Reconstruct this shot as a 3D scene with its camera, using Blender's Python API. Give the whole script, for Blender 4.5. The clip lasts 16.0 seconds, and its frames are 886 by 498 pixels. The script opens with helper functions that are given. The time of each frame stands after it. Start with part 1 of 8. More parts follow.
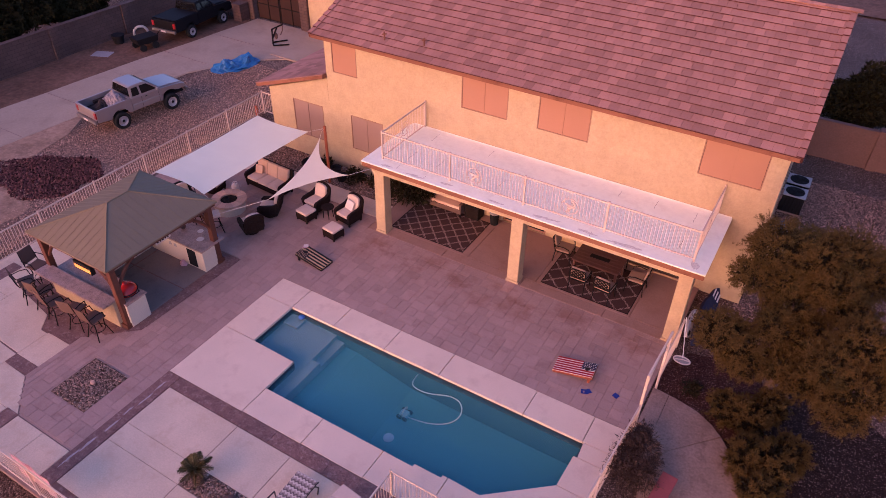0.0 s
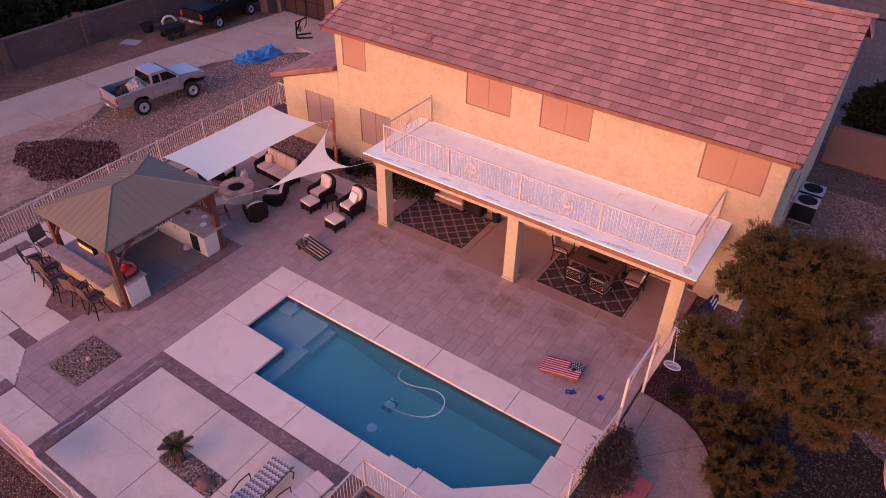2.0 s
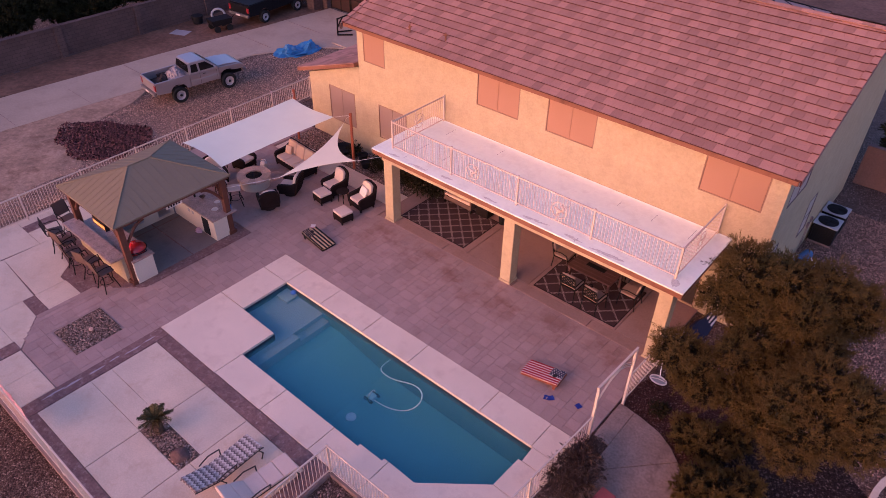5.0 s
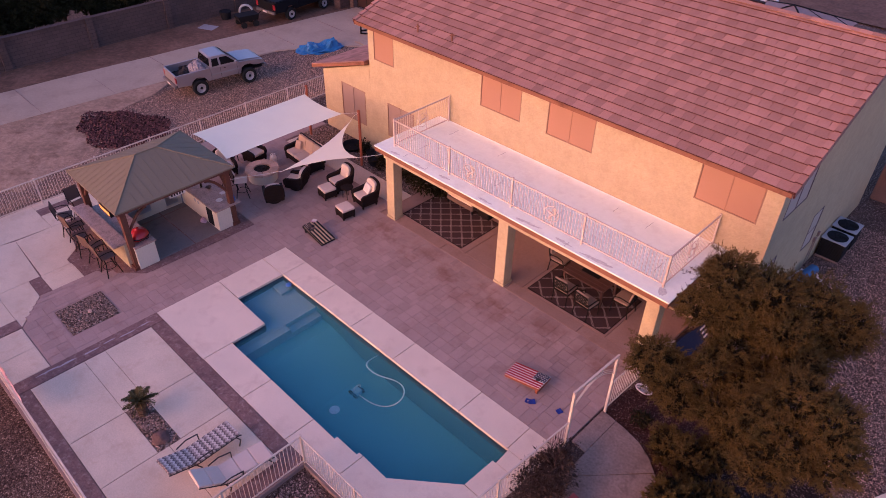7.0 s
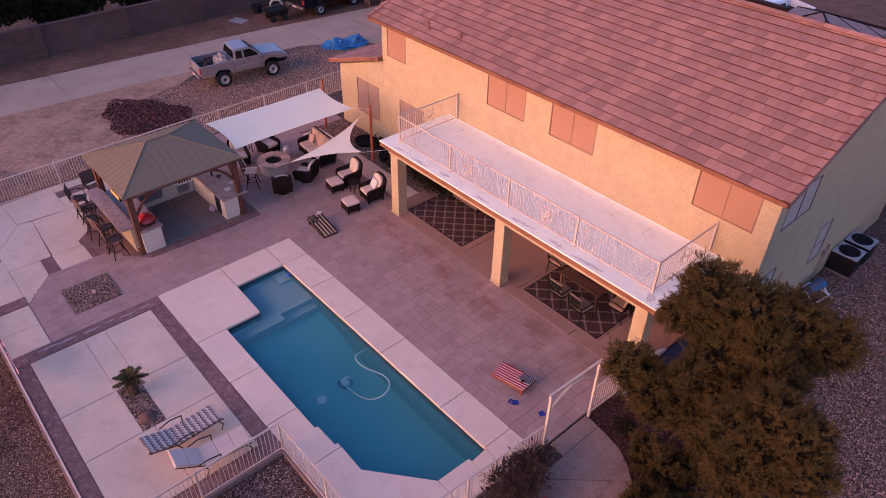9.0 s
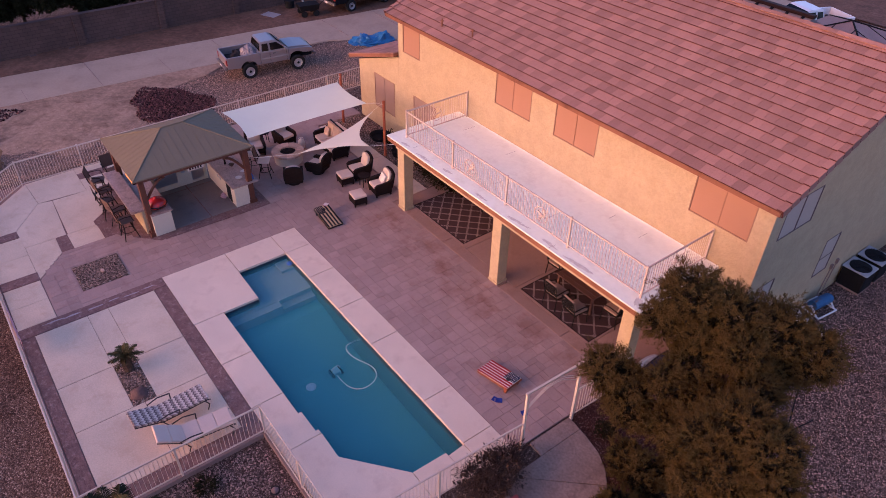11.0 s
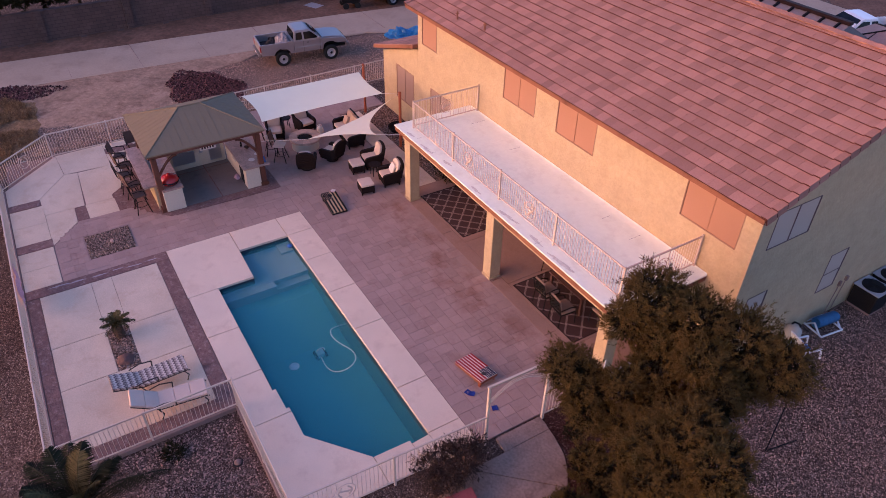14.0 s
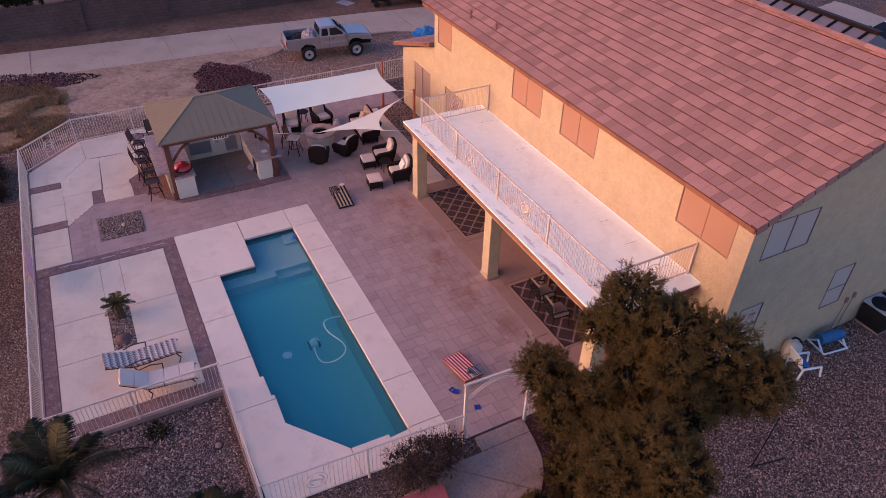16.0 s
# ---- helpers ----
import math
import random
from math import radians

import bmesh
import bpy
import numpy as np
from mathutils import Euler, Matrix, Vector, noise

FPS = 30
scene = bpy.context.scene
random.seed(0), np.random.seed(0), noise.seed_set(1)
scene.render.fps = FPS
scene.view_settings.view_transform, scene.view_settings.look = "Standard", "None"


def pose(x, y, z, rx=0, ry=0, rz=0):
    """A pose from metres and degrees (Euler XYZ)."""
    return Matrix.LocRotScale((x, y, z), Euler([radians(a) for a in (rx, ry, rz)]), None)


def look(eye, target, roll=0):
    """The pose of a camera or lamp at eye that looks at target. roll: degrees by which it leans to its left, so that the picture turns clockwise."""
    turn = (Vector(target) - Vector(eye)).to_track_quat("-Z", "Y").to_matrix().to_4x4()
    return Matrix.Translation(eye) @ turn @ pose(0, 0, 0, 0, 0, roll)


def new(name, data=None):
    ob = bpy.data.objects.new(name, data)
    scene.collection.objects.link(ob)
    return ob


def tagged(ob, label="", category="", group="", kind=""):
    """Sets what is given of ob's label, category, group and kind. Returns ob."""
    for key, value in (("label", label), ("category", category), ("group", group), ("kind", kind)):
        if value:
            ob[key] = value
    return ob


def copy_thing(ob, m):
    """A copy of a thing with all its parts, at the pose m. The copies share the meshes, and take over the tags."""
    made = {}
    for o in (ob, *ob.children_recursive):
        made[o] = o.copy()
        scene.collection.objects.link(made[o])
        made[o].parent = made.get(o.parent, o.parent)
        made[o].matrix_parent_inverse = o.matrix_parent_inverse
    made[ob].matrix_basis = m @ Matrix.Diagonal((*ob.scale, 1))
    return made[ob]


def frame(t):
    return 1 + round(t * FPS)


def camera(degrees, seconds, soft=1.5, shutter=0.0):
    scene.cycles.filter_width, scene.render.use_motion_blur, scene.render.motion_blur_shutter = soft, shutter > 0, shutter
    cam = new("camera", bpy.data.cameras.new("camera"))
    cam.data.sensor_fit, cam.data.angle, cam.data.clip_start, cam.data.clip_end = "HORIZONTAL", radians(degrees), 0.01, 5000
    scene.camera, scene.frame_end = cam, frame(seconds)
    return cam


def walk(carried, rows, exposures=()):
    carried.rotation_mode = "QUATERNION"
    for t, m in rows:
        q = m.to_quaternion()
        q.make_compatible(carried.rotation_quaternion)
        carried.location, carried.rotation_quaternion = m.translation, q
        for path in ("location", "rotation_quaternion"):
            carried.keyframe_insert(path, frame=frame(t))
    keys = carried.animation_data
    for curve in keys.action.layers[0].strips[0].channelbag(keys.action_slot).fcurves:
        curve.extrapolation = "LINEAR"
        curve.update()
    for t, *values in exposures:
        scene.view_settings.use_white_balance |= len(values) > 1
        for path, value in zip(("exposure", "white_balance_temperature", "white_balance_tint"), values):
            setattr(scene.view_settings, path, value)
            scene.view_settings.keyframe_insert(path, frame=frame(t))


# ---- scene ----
cam = camera(65.3, 16.0, soft=0.7)
PATH = [
    (0, (14.149, -13.136, 15.646), (13.348, -11.769, 14.425), 1.0),
    (0.5, (14.451, -12.99, 15.651), (13.629, -11.634, 14.432), 1.0),
    (1, (14.74, -12.837, 15.636), (13.887, -11.502, 14.415), 1.1),
    (1.5, (15.035, -12.677, 15.615), (14.166, -11.355, 14.392), 1.1),
    (2, (15.329, -12.526, 15.592), (14.445, -11.216, 14.367), 1.1),
    (2.5, (15.637, -12.377, 15.591), (14.725, -11.082, 14.369), 1.1),
    (3, (15.928, -12.197, 15.61), (14.989, -10.922, 14.389), 1.1),
    (3.5, (16.213, -12.024, 15.608), (15.255, -10.762, 14.388), 1.2),
    (4, (16.51, -11.84, 15.598), (15.535, -10.591, 14.378), 1.1),
    (6.5, (17.933, -10.808, 15.587), (16.849, -9.649, 14.368), 1.2),
    (7, (18.191, -10.582, 15.557), (17.093, -9.436, 14.34), 1.2),
    (7.5, (18.451, -10.328, 15.549), (17.332, -9.207, 14.327), 1.2),
    (8, (18.702, -10.083, 15.522), (17.568, -8.98, 14.299), 1.2),
    (8.5, (18.967, -9.843, 15.514), (17.816, -8.753, 14.293), 1.2),
    (9, (19.229, -9.62, 15.529), (18.054, -8.555, 14.31), 1.2),
    (11.5, (20.523, -8.421, 15.456), (19.26, -7.463, 14.238), 1.4),
    (12, (20.765, -8.177, 15.446), (19.486, -7.242, 14.226), 1.4),
    (12.5, (20.98, -7.9, 15.423), (19.682, -6.995, 14.2), 1.3),
    (13, (21.198, -7.611, 15.357), (19.886, -6.723, 14.136), 1.4),
    (13.5, (21.413, -7.302, 15.308), (20.087, -6.436, 14.087), 1.3),
    (14, (21.63, -6.984, 15.264), (20.287, -6.142, 14.044), 1.3),
    (14.5, (21.828, -6.7, 15.24), (20.468, -5.885, 14.021), 1.3),
    (15, (22.034, -6.395, 15.232), (20.661, -5.605, 14.012), 1.3),
    (15.5, (22.214, -6.091, 15.2), (20.825, -5.327, 13.981), 1.3),
    (16, (22.403, -5.797, 15.165), (21.0, -5.055, 13.948), 1.3),
]
EXPOSURE = 2.06
walk(cam, [(t, look(eye, target, roll)) for t, eye, target, roll in PATH],
     [(0, EXPOSURE - 0.02, 5650, 60), (7, EXPOSURE, 5540, 54), (12.5, EXPOSURE + 0.02, 5380, 43), (16, EXPOSURE + 0.06, 5320, 37)])

# ---- light: dusk glow from beyond the pool side ----
world = bpy.data.worlds.new("dusk_sky")
scene.world = world
world.use_nodes = True
wn = world.node_tree.nodes
sky = wn.new("ShaderNodeTexSky")
sky.sky_type = "NISHITA"
sky.sun_disc = False
sky.sun_elevation = radians(4)
sky.sun_rotation = radians(180)
sky.air_density, sky.dust_density, sky.ozone_density = 1.0, 2.0, 2.25
world.node_tree.links.new(sky.outputs[0], wn["Background"].inputs[0])
wn["Background"].inputs[1].default_value = 0.15
sun = bpy.data.lights.new("dusk_sun", "SUN")
sun.energy, sun.angle, sun.color = 0.84, radians(60), (1.0, 0.41, 0.07)
new("dusk_sun", sun).matrix_world = look((-20, -57, 15), (0, 0, 0))


# ---- materials ----
def nodes_of(name):
    m = bpy.data.materials.new(name)
    m.use_nodes = True
    nt = m.node_tree
    return m, nt, nt.nodes["Principled BSDF"]


def node(nt, kind, **vals):
    n = nt.nodes.new(kind)
    for k, v in vals.items():
        if k == "op":
            n.operation = v
        elif k == "blend":
            n.data_type, n.blend_type = "RGBA", v
        else:
            n.inputs[k].default_value = v
    return n


def position(nt):
    return nt.nodes.new("ShaderNodeNewGeometry").outputs["Position"]


def noise_at(nt, pos, scale, detail=4, rough=0.6):
    n = node(nt, "ShaderNodeTexNoise", Scale=scale, Detail=detail, Roughness=rough)
    nt.links.new(pos, n.inputs["Vector"])
    return n.outputs["Fac"]


def ramp(nt, fac, stops):
    r = nt.nodes.new("ShaderNodeValToRGB")
    el = r.color_ramp.elements
    while len(el) < len(stops):
        el.new(0.5)
    for e, (p, c) in zip(el, stops):
        e.position, e.color = p, (*c, 1)
    nt.links.new(fac, r.inputs["Fac"])
    return r.outputs["Color"]


def mix(nt, fac, a, b, blend="MIX"):
    n = nt.nodes.new("ShaderNodeMix")
    n.data_type, n.blend_type = "RGBA", blend
    for v, s in ((fac, 0), (a, 6), (b, 7)):
        if isinstance(v, (int, float)):
            n.inputs[s].default_value = v
        elif isinstance(v, tuple):
            n.inputs[s].default_value = (*v, 1)
        else:
            nt.links.new(v, n.inputs[s])
    return n.outputs[2]


def math_node(nt, op, a, b=0.0):
    n = nt.nodes.new("ShaderNodeMath")
    n.operation = op
    for i, v in enumerate((a, b)):
        if isinstance(v, (int, float)):
            n.inputs[i].default_value = v
        else:
            nt.links.new(v, n.inputs[i])
    return n.outputs[0]


def bump(nt, bsdf, height, strength=0.3, distance=0.01):
    n = node(nt, "ShaderNodeBump", Strength=strength, Distance=distance)
    nt.links.new(height, n.inputs["Height"])
    nt.links.new(n.outputs[0], bsdf.inputs["Normal"])


def dim(c, f):
    return tuple(min(1.0, v * f) for v in c)


def surface(name, base, rough=0.8, metal=0.0, spread=0.18, broad=0.6, fine=25.0, relief=0.25, depth=0.006,
            stain=None, pieces=0.0):
    """A plain surface with broad and fine variation; stain: a second colour in patches; pieces: variation from piece to piece."""
    m, nt, b = nodes_of(name)
    pos = position(nt)
    n1, n2 = noise_at(nt, pos, broad, 5), noise_at(nt, pos, fine, 3)
    col = ramp(nt, n1, [(0.3, dim(base, 1 - spread)), (0.7, dim(base, 1 + spread))])
    col = mix(nt, 0.5, col, ramp(nt, n2, [(0.25, dim(base, 1 - 1.2 * spread)), (0.75, dim(base, 1 + 1.2 * spread))]))
    if stain:
        s = ramp(nt, noise_at(nt, pos, broad * 1.9, 7, 0.7), [(0.52, (0, 0, 0)), (0.68, (1, 1, 1))])
        col = mix(nt, math_node(nt, "MULTIPLY", s, 0.75), col, stain)
    if pieces:
        r = math_node(nt, "ADD", nt.nodes.new("ShaderNodeObjectInfo").outputs["Random"],
                      nt.nodes.new("ShaderNodeNewGeometry").outputs["Random Per Island"])
        r = math_node(nt, "FRACT", r)
        v = ramp(nt, r, [(0.0, (1 - pieces,) * 3), (0.5, (1, 1 - pieces * 0.1, 1 - pieces * 0.05)), (1.0, (1 + pieces, 1 + pieces * 0.85, 1 + pieces * 0.8))])
        col = mix(nt, 1.0, col, v, "MULTIPLY")
    nt.links.new(col, b.inputs["Base Color"])
    b.inputs["Roughness"].default_value, b.inputs["Metallic"].default_value = rough, metal
    if rough >= 0.7:
        b.inputs["Specular IOR Level"].default_value = 0.12
    if relief:
        bump(nt, b, n2, relief, depth)
    return m


def gravel(name, tones, size=0.05, patches=None, relief=0.9):
    m, nt, b = nodes_of(name)
    pos = position(nt)
    v = node(nt, "ShaderNodeTexVoronoi", Scale=1 / size, Randomness=1.0)
    nt.links.new(pos, v.inputs["Vector"])
    sep = nt.nodes.new("ShaderNodeSeparateColor")
    nt.links.new(v.outputs["Color"], sep.inputs[0])
    col = ramp(nt, sep.outputs[0], [(i / (len(tones) - 1), c) for i, c in enumerate(tones)])
    edge = ramp(nt, v.outputs["Distance"], [(0.25, (1, 1, 1)), (0.75, (0.35, 0.33, 0.33))])
    col = mix(nt, 1.0, col, edge, "MULTIPLY")
    broad = ramp(nt, noise_at(nt, pos, 0.35, 5), [(0.3, (0.78, 0.76, 0.75)), (0.7, (1.15, 1.15, 1.15))])
    col = mix(nt, 1.0, col, broad, "MULTIPLY")
    if patches:
        s = ramp(nt, noise_at(nt, pos, 0.55, 7, 0.65), [(0.55, (0, 0, 0)), (0.7, (1, 1, 1))])
        col = mix(nt, math_node(nt, "MULTIPLY", s, 0.7), col, patches)
    nt.links.new(col, b.inputs["Base Color"])
    b.inputs["Roughness"].default_value = 0.85
    b.inputs["Specular IOR Level"].default_value = 0.12
    bump(nt, b, math_node(nt, "SUBTRACT", 1.0, v.outputs["Distance"]), relief, size * 0.6)
    return m


STUCCO = surface("stucco", (0.487, 0.363, 0.22), 0.9, spread=0.13, broad=2.2, fine=13, relief=1.0, depth=0.03, stain=(0.443, 0.318, 0.185))
STUCCO_PALE = surface("cream_stucco", (0.62, 0.52, 0.40), 0.9, spread=0.1, fine=20, relief=0.5, depth=0.01)
SCREEN = surface("sun_screen", (0.385, 0.203, 0.128), 0.85, spread=0.06, fine=120, relief=0.1)
SCREEN_FRAME = surface("screen_frame", (0.30, 0.16, 0.10), 0.6, spread=0.08)
ROOF = surface("roof_tile", (0.36, 0.18, 0.139), 0.85, spread=0.15, broad=0.45, fine=22, relief=0.6, pieces=0.2)
# Tile butts are coloured dark to hold the shade below each course.
ROOF_BUTT_SHADE = surface("roof_butt_shade", (0.085, 0.026, 0.022), 0.95, spread=0.25)
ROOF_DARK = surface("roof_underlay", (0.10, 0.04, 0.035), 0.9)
FASCIA = surface("painted_fascia", (0.25, 0.105, 0.06), 0.7, spread=0.2, stain=(0.13, 0.05, 0.03))
DECK = surface("white_roof_coating", (0.91, 0.89, 0.74), 0.75, spread=0.06, broad=0.8, fine=6, stain=(0.80, 0.76, 0.62))
MINERAL = surface("mineral_deposit", (0.42, 0.34, 0.33), 0.9, spread=0.2, broad=6)
DECK_STAIN = surface("dirt_stain", (0.69, 0.62, 0.51), 0.85, spread=0.3, broad=9)
CRACK = surface("open_crack", (0.16, 0.10, 0.085), 0.95, spread=0.3)
WHITE_METAL = surface("cream_painted_metal", (0.62, 0.475, 0.375), 0.72, spread=0.08, relief=0.05)
COPING = surface("pool_deck_concrete", (0.75, 0.57, 0.425), 0.85, spread=0.1, broad=0.7, fine=30, relief=0.25, stain=(0.65, 0.465, 0.34))
SLAB = surface("grey_concrete", (0.665, 0.505, 0.365), 0.85, spread=0.17, broad=0.8, fine=24, relief=0.3, stain=(0.57, 0.395, 0.27))
DRIVE = surface("driveway_concrete", (0.39, 0.287, 0.208), 0.88, spread=0.16, broad=0.4, fine=12, stain=(0.31, 0.22, 0.16))
PATH_MAT = surface("dirty_path_concrete", (0.30, 0.195, 0.148), 0.9, spread=0.35, broad=1.3, fine=14, stain=(0.17, 0.105, 0.08))
KERB = surface("brown_kerb", (0.26, 0.17, 0.145), 0.9, spread=0.2, broad=2)
STAMPED = surface("stamped_border", (0.215, 0.118, 0.10), 0.75, spread=0.4, broad=3.2, fine=13, relief=0.9, depth=0.03, stain=(0.40, 0.27, 0.235), pieces=0.08)
PAVER = surface("paver", (0.392, 0.258, 0.213), 0.8, spread=0.15, broad=0.7, fine=22, relief=0.35, depth=0.008, stain=(0.32, 0.19, 0.155), pieces=0.09)
GROUT = surface("paver_joint", (0.25, 0.15, 0.125), 0.9, spread=0.2)
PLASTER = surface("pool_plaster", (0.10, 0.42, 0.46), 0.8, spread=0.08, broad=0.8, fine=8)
# Pool plaster with shade put into its colour, so the walls stay dim.
PLASTER_SHADED = surface("pool_plaster_shaded", (0.045, 0.17, 0.215), 0.8, spread=0.08, broad=0.8, fine=8)
PLASTER_STEP = surface("pool_step_plaster", (0.30, 0.42, 0.46), 0.8, spread=0.1, broad=1.2, fine=8)
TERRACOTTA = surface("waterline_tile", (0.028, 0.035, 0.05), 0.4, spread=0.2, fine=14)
STONES = [(0.065, 0.035, 0.028), (0.15, 0.086, 0.063), (0.25, 0.163, 0.122), (0.10, 0.055, 0.041), (0.52, 0.375, 0.295)]
GRAVEL = gravel("gravel", STONES, 0.034)
LOOSE_PALE = surface("loose_pale_stone", (0.395, 0.255, 0.182), 0.9, spread=0.25, broad=2, fine=30, pieces=0.5)
LOOSE = surface("loose_stone", (0.31, 0.205, 0.16), 0.9, spread=0.25, broad=2, fine=30, pieces=0.75)
LOOSE_TAN = surface("loose_tan_stone", (0.32, 0.215, 0.16), 0.9, spread=0.2, broad=3, fine=30, pieces=0.6)
TREE_SHADE_GRAVEL = gravel("tree_shade_gravel", [(0.018, 0.010, 0.009), (0.045, 0.023, 0.018), (0.026, 0.013, 0.011), (0.034, 0.018, 0.014), (0.022, 0.012, 0.01), (0.22, 0.15, 0.12)], 0.035)
RED_GRAVEL = gravel("red_brown_gravel", [(0.05, 0.018, 0.013), (0.10, 0.038, 0.027), (0.07, 0.026, 0.019), (0.085, 0.03, 0.022), (0.26, 0.15, 0.11)], 0.035)
BROWN_GRAVEL = gravel("brown_gravel", [(0.045, 0.024, 0.018), (0.115, 0.062, 0.044), (0.18, 0.11, 0.08), (0.075, 0.038, 0.028), (0.36, 0.245, 0.185)], 0.04)
BRONZE = surface("bronze_metal", (0.045, 0.029, 0.023), 0.6, spread=0.2)
GRAVEL_TAN = gravel("tan_gravel", [(0.16, 0.09, 0.06), (0.34, 0.23, 0.17), (0.24, 0.14, 0.10), (0.46, 0.37, 0.30)], 0.07)
LAVA = surface("lava_rock", (0.10, 0.045, 0.040), 0.9, spread=0.3, broad=5, fine=30, relief=0.8, pieces=0.85)
DIRT = surface("bare_dirt", (0.335, 0.208, 0.138), 0.95, spread=0.45, broad=0.6, fine=5, relief=0.6, depth=0.04, stain=(0.165, 0.088, 0.055))
DIRT_DARK = surface("dark_earth", (0.155, 0.082, 0.054), 0.95, spread=0.5, broad=0.5, fine=5, relief=0.6, depth=0.04, stain=(0.085, 0.046, 0.031))
DRY_GRASS = surface("dry_grass", (0.24, 0.135, 0.065), 0.95, spread=0.7, broad=2.6, fine=11, relief=1.0, depth=0.06, stain=(0.13, 0.072, 0.045))
BLOCK_C = (0.10, 0.056, 0.046)
RED_WALL = surface("red_brown_render", (0.15, 0.085, 0.07), 0.9, spread=0.2, broad=1.0, fine=15)
WOOD = surface("stained_wood", (0.12, 0.036, 0.018), 0.6, spread=0.25, broad=3, fine=30, stain=(0.075, 0.025, 0.015))
GAZEBO_ROOF = surface("metal_roof_brown_grey", (0.20, 0.155, 0.10), 0.75, spread=0.08, broad=0.8, fine=20, relief=0.05)
GRANITE = surface("granite_top", (0.38, 0.245, 0.195), 0.45, spread=0.5, broad=5, fine=30, relief=0.05, stain=(0.20, 0.115, 0.09))
SAIL_TAN = surface("tan_sail_cloth", (0.86, 0.77, 0.58), 0.85, spread=0.04, broad=1.2, fine=60, relief=0.1)
SAIL = surface("cream_sail_cloth", (0.89, 0.85, 0.64), 0.85, spread=0.04, broad=1.2, fine=60, relief=0.1)
def translucent(m, colour, share):
    """Thin cloth: lets a share of the light through."""
    nt = m.node_tree
    t = node(nt, "ShaderNodeBsdfTranslucent", Color=(*colour, 1))
    both = node(nt, "ShaderNodeMixShader", Fac=share)
    nt.links.new(nt.nodes["Principled BSDF"].outputs[0], both.inputs[1])
    nt.links.new(t.outputs[0], both.inputs[2])
    nt.links.new(both.outputs[0], nt.nodes["Material Output"].inputs["Surface"])


translucent(SAIL, (0.9, 0.78, 0.6), 0.18)
translucent(SAIL_TAN, (0.85, 0.70, 0.5), 0.2)
WICKER = surface("dark_wicker", (0.017, 0.010, 0.009), 0.7, spread=0.4, broad=20, fine=60, relief=0.8, depth=0.01)
CUSHION = surface("cream_cushion", (0.68, 0.52, 0.42), 0.9, spread=0.06, broad=3, fine=50, relief=0.15)
LOUNGE_CLOTH = surface("warm_cream_cloth", (0.68, 0.495, 0.385), 0.9, spread=0.07, broad=3, fine=50, relief=0.15)
PEACH = surface("peach_cushion", (0.66, 0.44, 0.31), 0.9, spread=0.06, broad=3, fine=50, relief=0.15)
IRON = surface("black_iron", (0.012, 0.010, 0.010), 0.72, spread=0.3, relief=0.1)
BROWN_MESH = surface("brown_sling_mesh", (0.135, 0.08, 0.064), 0.8, spread=0.15, fine=90)
STONE_TAN = surface("tan_stone", (0.60, 0.40, 0.30), 0.8, spread=0.2, broad=4, fine=20, pieces=0.15)
BLACK = surface("black_plastic", (0.013, 0.013, 0.015), 0.72, spread=0.2)
SEALED = surface("sealed_grey_concrete", (0.19, 0.15, 0.13), 0.6, spread=0.15, broad=1.2, fine=24, stain=(0.125, 0.093, 0.082))
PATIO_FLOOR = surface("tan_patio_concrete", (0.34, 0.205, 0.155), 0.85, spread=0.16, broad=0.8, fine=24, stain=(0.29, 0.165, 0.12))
TAN_PAD = surface("tan_pad", (0.34, 0.225, 0.165), 0.9, spread=0.1, broad=3, fine=50)
WALL_SHADE_SCREEN = surface("wall_shade_screen", (0.03, 0.018, 0.015), 0.6, spread=0.15)
LOW_SCREEN = surface("grey_brown_sun_screen", (0.31, 0.205, 0.16), 0.85, spread=0.06, fine=120, relief=0.1)
TABLE_WOOD = surface("dark_table_boards", (0.10, 0.042, 0.03), 0.65, spread=0.25, broad=4, fine=30)
YARD_GRAVEL = gravel("pale_yard_gravel", [(0.12, 0.07, 0.055), (0.27, 0.175, 0.135), (0.36, 0.24, 0.175), (0.20, 0.112, 0.078), (0.55, 0.40, 0.30)], 0.045)
DARK_TRIM = surface("dark_window_trim", (0.16, 0.105, 0.10), 0.7, spread=0.15)
SIDE_SCREEN = surface("grey_sun_screen", (0.46, 0.365, 0.30), 0.85, spread=0.06, fine=120, relief=0.1)
STEEL = surface("brushed_steel", (0.42, 0.42, 0.44), 0.35, metal=0.9, spread=0.08)
RED_GLAZE = surface("red_glazed_ceramic", (0.42, 0.02, 0.015), 0.25, spread=0.08, relief=0.1)
RED = surface("red_paint", (0.36, 0.018, 0.018), 0.75, spread=0.12)
WHITE = surface("white_paint", (0.72, 0.63, 0.57), 0.75, spread=0.05)
NAVY = surface("navy_paint", (0.022, 0.024, 0.05), 0.75, spread=0.1)
PLANK = surface("pale_wood", (0.48, 0.33, 0.19), 0.7, spread=0.2, broad=5, fine=40)
ORANGE_WOOD = surface("red_orange_wood", (0.36, 0.09, 0.035), 0.6, spread=0.2, broad=5)
BLUE_BAG = surface("blue_cloth", (0.03, 0.05, 0.22), 0.9, spread=0.15)
TARP = surface("blue_tarp", (0.013, 0.144, 0.3312), 0.45, spread=0.25, broad=3, relief=0.3)
SILVER = surface("silver_paint", (0.37, 0.325, 0.32), 0.36, metal=0.55, spread=0.06, relief=0.02)
BLACK_PAINT = surface("black_car_paint", (0.007, 0.007, 0.009), 0.7, spread=0.1, relief=0.02)
